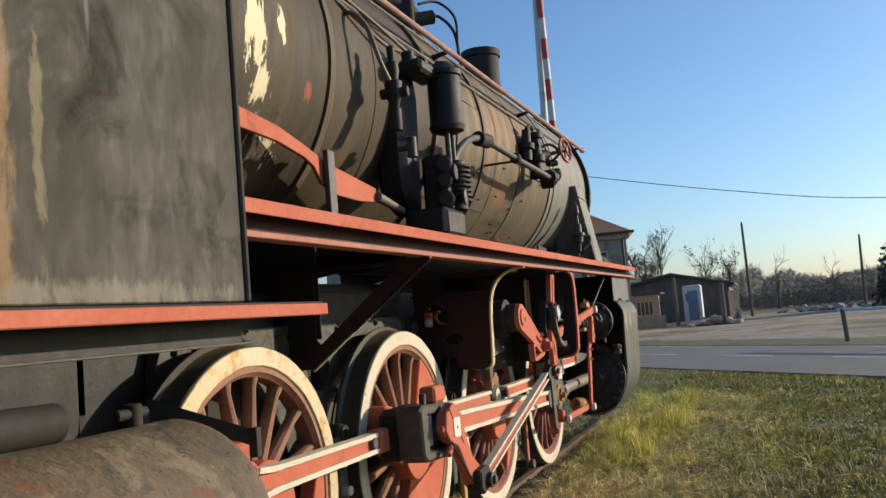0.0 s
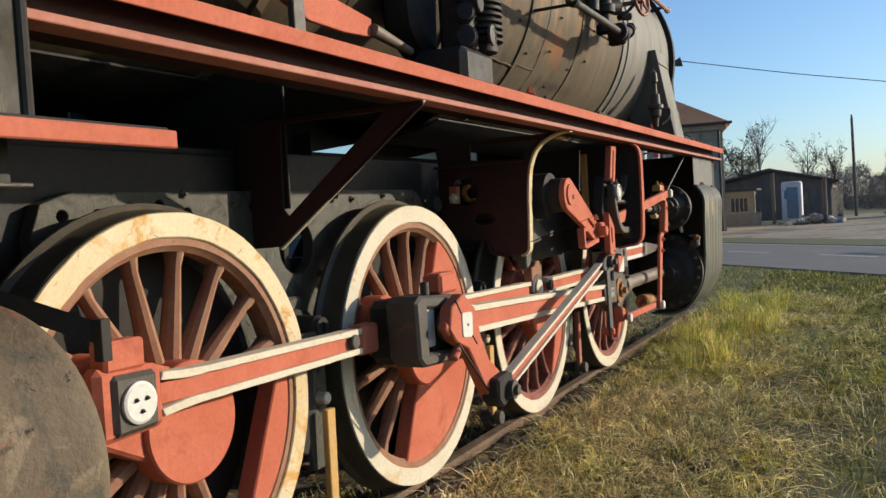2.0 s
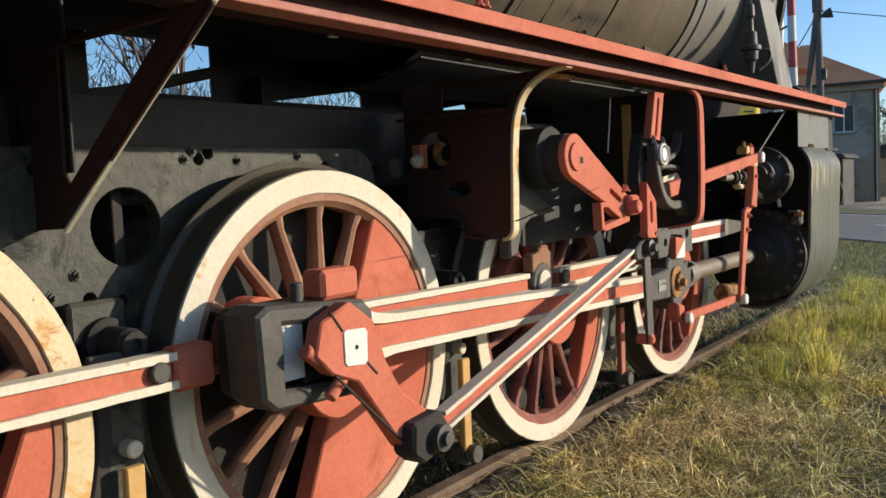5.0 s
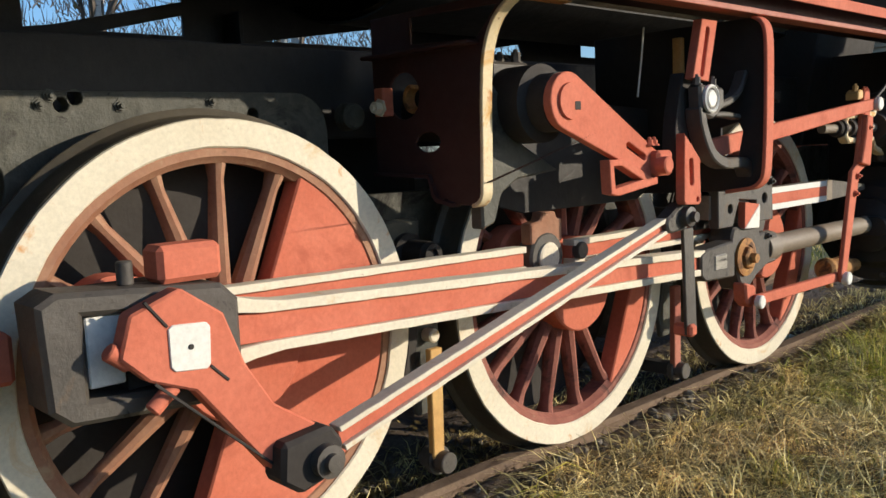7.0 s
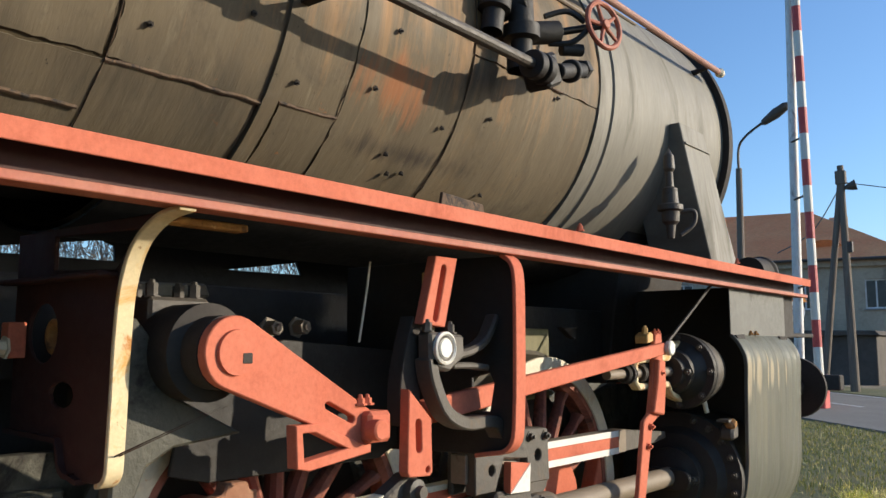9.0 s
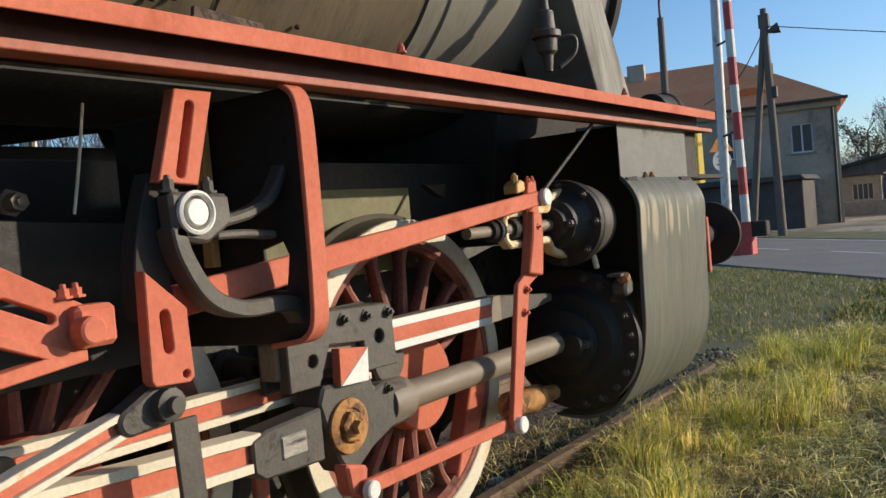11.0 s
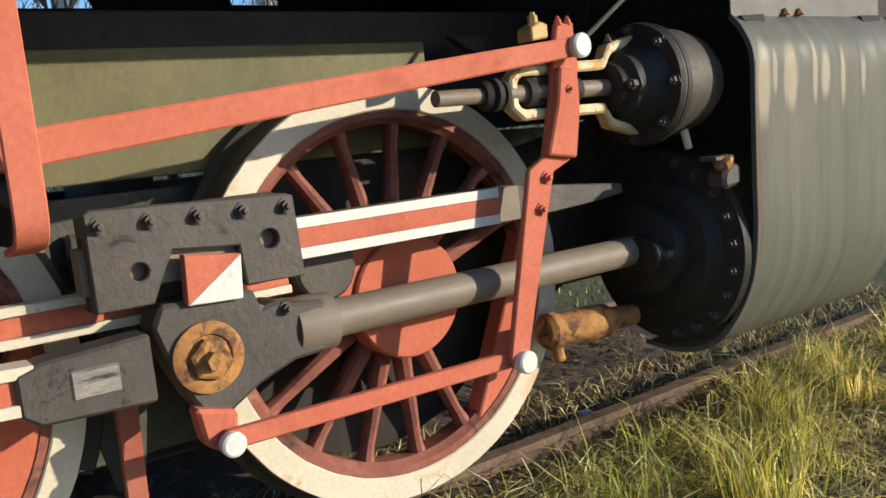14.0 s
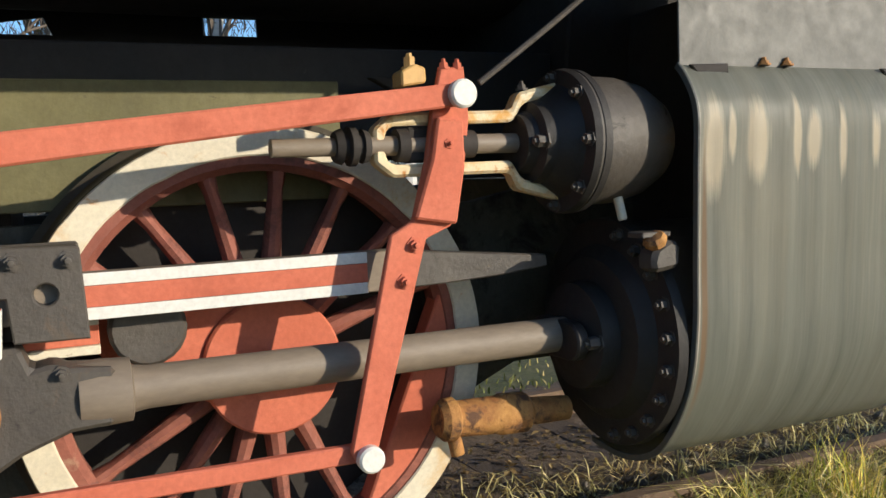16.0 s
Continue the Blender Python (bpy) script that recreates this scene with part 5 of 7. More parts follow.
part("pump_cylinder", rod((1.17, -2.38, 2.22), (1.17, -2.38, 2.53), 0.078), shade_black, pump)
part("pump_chest", box((1.11, -2.50, 2.38), (0.16, 0.16, 0.36), 0.03), shade_black, pump)
for z, rr in ((2.27, 0.058), (2.385, 0.05), (2.485, 0.055)):
    part("chest_cover", lathe([(0, rr), (0.03, rr), (0.035, rr * 0.8), (0.05, rr * 0.75), (0.052, 0)], (1.17, -2.56, z), (0.45, -0.9, 0), 18), shade_black, pump)
part("pump_valve", rod((1.06, -2.54, 2.44), (1.24, -2.52, 2.44), 0.05), shade_black, pump)
part("valve_cap", lathe([(0, 0.05), (0.014, 0.05), (0.018, 0.034), (0.014, 0.03), (0.014, 0)], (1.26, -2.47, 2.285), (1, 0.1, 0), 18), grey, pump)
part("pump_foot", box((1.08, -2.52, 2.13), (0.28, 0.34, 0.18), 0.03), shade_black, pump)
part("sight_cup", rod((1.10, -2.86, 2.50), (1.10, -2.86, 2.62), 0.03, bm=rod((1.02, -2.86, 2.56), (1.10, -2.86, 2.56), 0.018)), grey, pump)
part("oil_cup", lathe([(0, 0.02), (0.05, 0.035), (0.08, 0.05), (0.16, 0.05), (0.17, 0.03), (0.22, 0.04), (0.27, 0.035), (0.28, 0.02), (0.36, 0.025), (0.38, 0)], (1.10, -3.06, 2.74), (0, 0, 1), 14), shade_black, pump)
part("lubricator", rod((1.02, -3.06, 2.84), (1.18, -3.04, 2.84), 0.03, bm=rod((1.10, -3.06, 2.62), (1.10, -3.06, 2.75), 0.035)), shade_black, pump)
pump.location = (0.06, -0.06, 0)
part("oil_tube", tube([(0.93, -3.25, 3.30), (1.02, -3.27, 3.28), (1.10, -3.27, 3.18), (1.14, -3.23, 3.0), (1.16, -3.14, 2.88)], 0.014, 8), rod_steel, loco)
part("oil_tube", tube([(0.93, -3.40, 3.38), (1.0, -3.2, 3.28), (1.04, -2.95, 3.20), (1.06, -2.75, 3.20)], 0.012, 8), rod_steel, loco)
part("oil_tube", tube([(0.88, -3.5, 3.52), (0.94, -3.3, 3.42), (0.985, -2.9, 3.34), (1.0, -2.5, 3.28), (1.01, -2.2, 3.24)], 0.012, 8), rod_steel, loco)
for z, y1 in ((3.62, 2.0), (3.36, 1.10)):
    part("oil_tube", tube([(math.sqrt((BR + 0.022) ** 2 - (z - BZ) ** 2), y, z) for y in (-5.4, -3.8, -2.0, -0.4, y1)], 0.010, 6), rod_steel, loco)

# delivery pipe and clack valve with hand wheel
part("delivery_pipe", tube([(1.22, -2.46, 2.48), (1.23, -2.36, 2.59), (1.24, -2.18, 2.70), (1.24, -1.96, 2.765), (1.245, -1.72, 2.785), (1.245, -0.9, 2.765), (1.25, -0.3, 2.755), (1.25, 0.10, 2.748)], 0.025, 12), grey, loco, "grey delivery pipe along the boiler")
part("pipe_joint", rod((1.24, -1.91, 2.772), (1.245, -1.70, 2.786), 0.052), black, loco)
part("pipe_clip", box((1.10, -1.0, 2.745), (0.28, 0.045, 0.012), 0.003), black, loco)
part("clip_band", lathe([(-0.025, 0.034), (-0.025, 0.042), (0.025, 0.042), (0.025, 0.034)], (1.246, -1.0, 2.767), (0, 1, 0), 16), black, loco)
clack = part("clack_valve", box((1.20, 0.22, 2.76), (0.13, 0.13, 0.15), 0.015, Matrix.Translation((1.15, 0.22, 2.76)) @ Matrix.Rotation(radians(25), 4, 'X')), shade_black, loco, "black clack valve with a red hand wheel")
part("valve_flange", rod((1.20, 0.06, 2.748), (1.20, 0.11, 2.75), 0.064), shade_black, clack)
part("valve_flange", rod((1.19, 0.14, 2.752), (1.19, 0.19, 2.755), 0.070), shade_black, clack)
part("valve_outlet", rod((1.20, 0.28, 2.77), (1.16, 0.58, 2.86), 0.036, bm=rod((1.18, 0.42, 2.81), (1.17, 0.46, 2.825), 0.055)), shade_black, clack)
part("outlet_nut", lathe([(0, 0.03), (0.01, 0.048), (0.05, 0.048), (0.06, 0.03), (0.06, 0)], (1.16, 0.56, 2.86), (-0.1, 1, 0.3), 6), shade_black, clack)
part("valve_tower", lathe([(0, 0.07), (0.06, 0.07), (0.07, 0.05), (0.14, 0.05), (0.15, 0.085), (0.21, 0.085), (0.22, 0.06), (0.36, 0.055), (0.37, 0.08), (0.42, 0.08), (0.44, 0)], (1.06, 0.20, 2.78), (0, 0, 1), 18), shade_black, clack)
part("valve_tower", lathe([(0, 0.05), (0.10, 0.05), (0.11, 0.075), (0.16, 0.075), (0.17, 0.045), (0.30, 0.04), (0.32, 0)], (1.02, 0.02, 2.92), (0, 0.2, 1), 16), shade_black, clack)
part("valve_stem", rod((1.05, 0.42, 3.02), (1.245, 0.645, 3.085), 0.018, bm=rod((1.0, 0.30, 3.0), (1.10, 0.46, 3.03), 0.055)), shade_black, clack)
part("stem_yoke", tube([(1.06, 0.40, 3.10), (1.14, 0.48, 3.13), (1.20, 0.54, 3.08)], 0.014, 8), shade_black, clack)
part("stem_yoke", tube([(1.07, 0.42, 2.97), (1.15, 0.50, 2.98), (1.21, 0.56, 3.05)], 0.014, 8), shade_black, clack)
part("valve_branch", rod((0.84, 0.14, 3.05), (1.10, 0.20, 3.10), 0.05), shade_black, clack)
part("valve_branch", rod((1.10, 0.48, 2.95), (1.16, 0.58, 2.96), 0.03), shade_black, clack)
part("valve_handle", tube([(1.04, 0.02, 3.22), (1.06, 0.10, 3.26), (1.05, 0.2, 3.24)], 0.016, 8), shade_black, clack)
clack.location = (0.05, 0, 0)
WHC, WHD = Vector((1.245, 0.645, 3.085)), Vector((0.95, -0.21, 0.1)).normalized()
wu = Vector((0, 0, 1)) - WHD * WHD.z
wu.normalize()
wv = WHD.cross(wu)
ring = [WHC + 0.115 * (wu * math.cos(a) + wv * math.sin(a)) for a in (2 * math.pi * i / 28 for i in range(29))]
part("hand_wheel", tube(ring, 0.014, 8, 1), red_dusty, clack, "faded red five-spoked hand wheel")
part("wheel_hub", rod(WHC - WHD * 0.02, WHC + WHD * 0.025, 0.024), red_dusty, clack)
for i in range(5):
    a = 2 * math.pi * i / 5 + 0.3
    part("wheel_spoke", rod(WHC, WHC + 0.112 * (wu * math.cos(a) + wv * math.sin(a)), 0.012, 0.009, 8), red_dusty, clack)

# handrail
HRX, HRZ = 1.03, 3.475
part("handrail", rod((HRX, -5.2, HRZ), (HRX, 2.86, HRZ), 0.021, seg=12), faded, loco, "faded red handrail along the boiler")
part("rail_knob", lathe([(0, 0), (0, 0.02), (0.02, 0.034), (0.05, 0.03), (0.06, 0)], (HRX, 2.86, HRZ), (0, 1, 0), 14), cream, loco)
for y in (-3.2, -1.75, 0.45, 2.70):
    x0 = math.sqrt(BR ** 2 - (HRZ - 0.03 - BZ) ** 2) - 0.02
    part("rail_stanchion", rod((x0, y, HRZ - 0.03), (HRX, y, HRZ), 0.022, 0.014, 10), black, loco)

# reach rod over the running board, with its guide
part("reach_rod", plate([(-5.45, 2.62), (-4.40, 2.545), (-4.05, 2.51), (-3.80, 2.455), (-3.60, 2.40), (-3.03, 2.33), (-3.03, 2.25), (-3.25, 2.235), (-3.50, 2.24), (-3.66, 2.285), (-3.73, 2.36), (-3.82, 2.395), (-4.06, 2.435), (-4.40, 2.45), (-5.45, 2.52)], [], "x", 0.94, 0.962), red, loco, "bright red reach rod plate")
part("rod_guide", box((0.985, -3.62, 2.225), (0.03, 0.075, 0.46), 0.004), grey, loco, "grey upright guide")
part("rod_joint", rod((0.97, -3.04, 2.28), (1.0, -2.75, 2.22), 0.03, 0.02), rod_steel, loco)

# added black plates and filler closing off daylight under the boiler, with gaps where it shows
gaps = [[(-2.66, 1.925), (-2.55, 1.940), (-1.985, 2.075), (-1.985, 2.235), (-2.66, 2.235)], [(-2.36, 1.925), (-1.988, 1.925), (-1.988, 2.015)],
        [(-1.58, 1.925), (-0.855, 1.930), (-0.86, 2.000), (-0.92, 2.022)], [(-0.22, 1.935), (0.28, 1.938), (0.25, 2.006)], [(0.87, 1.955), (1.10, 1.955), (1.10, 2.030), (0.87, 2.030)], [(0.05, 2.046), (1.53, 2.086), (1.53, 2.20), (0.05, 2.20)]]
part("inner_plate", plate([(-3.5, 1.40), (2.1, 1.40), (2.1, 2.25), (-3.5, 2.25)], gaps, "x", -0.46, -0.44), shade_black, loco, "added black plate closing off daylight under the boiler")
part("inner_plate", box((0.12, -3.49, 1.85), (1.36, 0.012, 0.7)), shade_black, loco)
part("inner_plate", box((-0.37, -1.78, 1.75), (0.14, 0.02, 0.56), 0.002), shade_black, loco)
part("spring_gear", box((0, -1.0, 1.62), (0.85, 1.2, 0.24)), shade_black, loco)

# front end: buffer beam, buffers, lamp
beam = part("buffer_beam", box((0, 4.27, 1.12), (2.1, 0.05, 0.42), 0.006), red, loco, "red buffer beam")
for s in (1, -1):
    bf = part("buffer", lathe([(0, 0.15), (0.02, 0.15), (0.03, 0.11), (0.40, 0.10), (0.41, 0.085), (0.56, 0.08), (0.57, 0.255), (0.60, 0.26), (0.615, 0.25), (0.625, 0)], (0.86 * s, 4.28, 1.18), (0, 1, 0), 40), black, loco, "black round buffer")
part("front_deck", box((0, 3.7, 1.62), (2.4, 1.1, 0.03)), black, loco)
part("head_lamp", lathe([(0, 0), (0, 0.12), (0.22, 0.13), (0.24, 0.145), (0.28, 0.145), (0.28, 0.12), (0.26, 0)], (0.92, 3.62, 2.10), (0, 1, 0), 32), black, loco, "black head lamp")
part("lamp_bracket", box((0.92, 3.72, 1.82), (0.06, 0.06, 0.34)), black, loco)

# ---- ground, track, road ----
GZ = -0.10


def mesh_from(name, verts, faces, mat, parent=None, label="", smooth=True):
    me = bpy.data.meshes.new(name)
    me.from_pydata(verts, [], faces)
    me.update()
    if smooth:
        me.shade_smooth()
    return link_mesh(name, me, mat, parent, label)


def ground_material(name, stops, scale, fine, rough=0.9, bump=0.5):
    m = bpy.data.materials.new(name)
    m.use_nodes = True
    nt = m.node_tree
    b = nt.nodes["Principled BSDF"]
    tc = nt.nodes.new("ShaderNodeTexCoord")
    v = tc.outputs["Object"]
    a = ramp(nt, noise_tex(nt, v, scale, 9, 0.7, 0.4), stops)
    g = ramp(nt, noise_tex(nt, v, fine, 6, 0.75), [(0.28, (0.45,) * 3), (0.74, (1.5,) * 3)])
    nt.links.new(mixc(nt, 0.9, a, g, 'MULTIPLY'), b.inputs["Base Color"])
    b.inputs["Roughness"].default_value = rough
    bp = nt.nodes.new("ShaderNodeBump")
    bp.inputs["Strength"].default_value, bp.inputs["Distance"].default_value = bump, 0.03
    nt.links.new(noise_tex(nt, v, fine * 0.7, 6, 0.75), bp.inputs["Height"])
    nt.links.new(bp.outputs[0], b.inputs["Normal"])
    return m



def litter_strip(m, x0, half, colour):
    """Dead straw lying along the rail, thinning out into the turf."""
    nt = m.node_tree
    b = nt.nodes["Principled BSDF"]
    src = b.inputs["Base Color"].links[0].from_socket
    tc = nt.nodes.new("ShaderNodeTexCoord")
    mp = nt.nodes.new("ShaderNodeMapping")
    mp.vector_type = 'TEXTURE'
    mp.inputs["Location"].default_value, mp.inputs["Scale"].default_value = (x0, 0, 0), (half, 9, 9)
    nt.links.new(tc.outputs["Object"], mp.inputs[0])
    ln = nt.nodes.new("ShaderNodeVectorMath")
    ln.operation = 'LENGTH'
    nt.links.new(mp.outputs[0], ln.inputs[0])
    k = nt.nodes.new("ShaderNodeMath")
    k.operation = 'MULTIPLY_ADD'
    nt.links.new(noise_tex(nt, tc.outputs["Object"], 5, 8, 0.7), k.inputs[0])
    k.inputs[1].default_value = -1.4
    nt.links.new(ln.outputs["Value"], k.inputs[2])
    f = nt.nodes.new("ShaderNodeMapRange")
    nt.links.new(k.outputs[0], f.inputs[0])
    f.inputs[1].default_value, f.inputs[2].default_value = 0.3, -0.2
    g = ramp(nt, noise_tex(nt, tc.outputs["Object"], 70, 5, 0.75), [(0.3, tuple(c * 0.45 for c in colour)), (0.7, tuple(c * 1.4 for c in colour))])
    nt.links.new(mixc(nt, f.outputs[0], src, g), b.inputs["Base Color"])


turf = ground_material("turf", [(0.30, (0.066, 0.076, 0.024)), (0.52, (0.115, 0.116, 0.040)), (0.72, (0.185, 0.155, 0.072))], 0.9, 26)
litter_strip(turf, 1.35, 1.25, (0.060, 0.047, 0.029))
ballast_mat = ground_material("dirty_ballast", [(0.3, (0.085, 0.060, 0.040)), (0.7, (0.20, 0.145, 0.098))], 3, 38, 0.95, 0.9)
asphalt = ground_material("asphalt", [(0.3, (0.142, 0.132, 0.116)), (0.7, (0.195, 0.182, 0.160))], 0.6, 30, 0.85, 0.15)
dirt = ground_material("dirt", [(0.38, (0.095, 0.090, 0.042)), (0.46, (0.20, 0.16, 0.105)), (0.57, (0.33, 0.265, 0.19)), (0.66, (0.11, 0.10, 0.050))], 0.22, 4, 0.95, 0.3)


def hill(x, y):
    """Height of the turf: level by the track, gently uneven beyond."""
    away = min(max((abs(x) - 1.0) / 2.0, 0), 1)
    return GZ + away * 0.035 * (noise.noise((x * 0.55, y * 0.55, 0.3)) + 0.5 * noise.noise((x * 1.7, y * 1.7, 2.0)))


xs = sorted({-1500, -500, -180, -70, -35, *[q * 1.0 for q in range(-20, -3)], *[q * 0.25 for q in range(-12, 37)], *[q * 1.0 for q in range(10, 24)], 35, 70, 180, 500, 1500})
ys = sorted({-1500, -400, -120, -50, -25, *[q * 1.0 for q in range(-15, -8)], *[q * 0.25 for q in range(-32, 57)], *[q * 1.0 for q in range(15, 34)], 45, 70, 120, 250, 600, 1500})
verts = [(x, y, hill(x, y) if abs(x) < 20 and -12 < y < 14 else GZ) for y in ys for x in xs]
nx = len(xs)
faces = [(j * nx + i, j * nx + i + 1, (j + 1) * nx + i + 1, (j + 1) * nx + i) for j in range(len(ys) - 1) for i in range(nx - 1)]
tagged(mesh_from("ground", verts, faces, turf), "short autumn grass on level ground", "ground", kind="structure")

# the road crosses ahead of the engine, slantwise
RD = Vector((0.67, -0.742, 0))
RN = Vector((0.742, 0.67, 0))


def road_box(name, n0, n1, s0, s1, z0, z1, mat, label, parent=None):
    bm = bmesh.new()
    q = [RN * n + RD * s for n, s in ((n0, s0), (n1, s0), (n1, s1), (n0, s1))]
    prism([(v.x, v.y) for v in q], "z", z0, z1, 0, bm)
    return part(name, bm, mat, parent, label)


road = tagged(road_box("road", 9.7, 16.0, -120, 120, GZ - 0.3, GZ + 0.035, asphalt, "grey asphalt road with broken white lines"), "grey asphalt road with worn white markings", "road", kind="structure")
line_mat = paint("road_marking", (0.45, 0.45, 0.43), (0.62, 0.62, 0.60), 0.7, wear=[((0.12, 0.12, 0.12), 5, 0.55, 0.7)])
for i in range(-14, 14):
    road_box("road_marking", 12.8, 12.92, i * 4.0, i * 4.0 + 2.0, GZ + 0.03, GZ + 0.040, line_mat, "", road)
road_box("road_marking", 15.6, 15.7, -60, 60, GZ + 0.03, GZ + 0.040, line_mat, "", road)
yard = tagged(road_box("yard", 16.3, 75, -48, 70, GZ - 0.3, GZ + 0.02, dirt, ""), "bare trodden earth beyond the road", "yard", kind="structure")
verge = tagged(road_box("verge", 15.95, 18.4, -120, 120, GZ - 0.3, GZ + 0.05, turf, ""), "grass verge of the road", "verge", kind="structure")

# track
rail_steel = paint("rail_steel", (0.135, 0.092, 0.060), (0.215, 0.150, 0.102), 0.85, 0.0, coarse=5, wear=[((0.080, 0.052, 0.034), 9, 0.56, 0.68), ((0.27, 0.20, 0.14), 14, 0.64, 0.74)], bump=0.5, dent=0.15, spec=0.15)
sleeper_wood = paint("sleeper_wood", (0.06, 0.045, 0.033), (0.12, 0.09, 0.065), 0.85, stretch=(0.3, 3, 1), bump=0.5, vary=0.2)
track = tagged(new("track"), "rusty rails on old wooden sleepers sunk in dirt", "track", kind="structure")
RT = AZ - R - 0.010
sect = [(-0.036, 0), (-0.036, -0.032), (-0.008, -0.045), (-0.008, -0.115), (-0.06, -0.132), (-0.06, -0.145), (0.06, -0.145), (0.06, -0.132), (0.008, -0.115), (0.008, -0.045), (0.036, -0.032), (0.036, 0)]
for s in (1, -1):
    part("rail", prism([(s * 0.752 + a, RT + b) for a, b in sect], "y", -25, 5.0, 0.003), rail_steel, track, "rusty brown rail")
sm = finish("sleeper", box((0, 0, 0), (2.5, 0.25, 0.15), 0.012))
for i in range(48):
    link_mesh("sleeper", sm, sleeper_wood, track, "", pose(random.uniform(-.03, .03), -24.6 + 0.62 * i, RT - 0.145 - 0.072, 0, 0, random.uniform(-1, 1)))
bed = []


def bed_z(x, y):
    """Height of the dirt: low between the rails, heaped against the near rail's outer side."""
    h = 0.055 * (1 - max(0, (abs(x) - 0.85) / 0.9) ** 1.2) - 0.02
    if x > 0.78:
        h += 0.115 * max(0, 1 - ((x - 0.78) / 0.52) ** 1.5) * (0.75 + 0.5 * noise.noise((x * 2, y * 1.3, 5)))
    return GZ + h + 0.022 * noise.noise((x * 4, y * 4, 0)) + 0.012 * noise.noise((x * 14, y * 14, 3))


bx = [-1.75, -1.45, -1.1, -0.9, -0.7, -0.4, 0, 0.2, 0.4, 0.55, 0.7, 0.795, 0.84, 0.90, 0.97, 1.05, 1.15, 1.25, 1.45, 1.75]
bys = [-25 + 0.25 * i for i in range(80)] + [-5 + 0.07 * i for i in range(145)] + [5.2]
for y in bys:
    for x in bx:
        bed.append((x, y, bed_z(x, y)))
nb = len(bx)
mesh_from("ballast", bed, [(j * nb + i, j * nb + i + 1, (j + 1) * nb + i + 1, (j + 1) * nb + i) for j in range(len(bys) - 1) for i in range(nb - 1)], ballast_mat, track, "dirt and small stones between the sleepers")
# loose stones by the rail
stones = bmesh.new()
for _ in range(1500):
    x, y = random.choice((random.gauss(0.98, 0.12), random.uniform(0.2, 0.65))), random.uniform(-6, 6.5)
    s = random.uniform(0.012, 0.035)
    bmesh.ops.create_icosphere(stones, subdivisions=1, radius=s, matrix=pose(x, y, bed_z(x, y) + s * 0.2, random.uniform(0, 360), random.uniform(0, 360), 0) @ Matrix.Diagonal((1, random.uniform(0.6, 1.2), random.uniform(0.5, 0.8), 1)))
stone_mat = paint("stone", (0.10, 0.085, 0.07), (0.22, 0.19, 0.15), 0.85, bump=0.3)
me = bpy.data.meshes.new("gravel")
stones.to_mesh(me)
stones.free()
tagged(link_mesh("gravel", me, stone_mat, None), "small stones scattered along the rail", "gravel", kind="stuff")

# grass
grass_mat = bpy.data.materials.new("grass_blades")
grass_mat.use_nodes = True
nt = grass_mat.node_tree
b = nt.nodes["Principled BSDF"]
geo = nt.nodes.new("ShaderNodeNewGeometry")
tcg = nt.nodes.new("ShaderNodeTexCoord")
gcol = ramp(nt, geo.outputs["Random Per Island"], [(0.0, (0.066, 0.088, 0.020)), (0.35, (0.112, 0.132, 0.032)), (0.6, (0.185, 0.182, 0.055)), (0.8, (0.29, 0.245, 0.11)), (1.0, (0.40, 0.325, 0.17))])
patch = ramp(nt, noise_tex(nt, tcg.outputs["Object"], 1.1, 4), [(0.35, (0.85, 0.98, 0.70)), (0.65, (1.22, 1.16, 1.02))])
clump = ramp(nt, noise_tex(nt, tcg.outputs["Object"], 9, 3, 0.6), [(0.36, (0.58, 0.60, 0.52)), (0.62, (1.85, 1.75, 1.45))])
gcol = mixc(nt, 0.9, mixc(nt, 0.8, gcol, patch, 'MULTIPLY'), clump, 'MULTIPLY')
nt.links.new(gcol, b.inputs["Base Color"])
b.inputs["Roughness"].default_value = 0.6
tr = nt.nodes.new("ShaderNodeBsdfTranslucent")
nt.links.new(gcol, tr.inputs["Color"])
ad = nt.nodes.new("ShaderNodeMixShader")
ad.inputs[0].default_value = 0.28
nt.links.new(b.outputs[0], ad.inputs[1])
nt.links.new(tr.outputs[0], ad.inputs[2])
nt.links.new(ad.outputs[0], nt.nodes["Material Output"].inputs["Surface"])
straw_mat = grass_mat.copy()
straw_mat.name = "straw_blades"
for n in straw_mat.node_tree.nodes:
    if n.type == 'VALTORGB' and len(n.color_ramp.elements) == 5:
        for e, c in zip(n.color_ramp.elements, ((0.07, 0.055, 0.033), (0.25, 0.205, 0.115), (0.58, 0.49, 0.28), (0.90, 0.78, 0.52), (0.46, 0.375, 0.19))):
            e.color = (*c, 1)

tuft_mat = grass_mat.copy()
tuft_mat.name = "tuft_blades"
for n in tuft_mat.node_tree.nodes:
    if n.type == 'VALTORGB' and len(n.color_ramp.elements) == 5:
        for e, c in zip(n.color_ramp.elements, ((0.10, 0.14, 0.025), (0.27, 0.30, 0.045), (0.50, 0.47, 0.09), (0.66, 0.55, 0.18), (0.75, 0.62, 0.32))):
            e.color = (*c, 1)


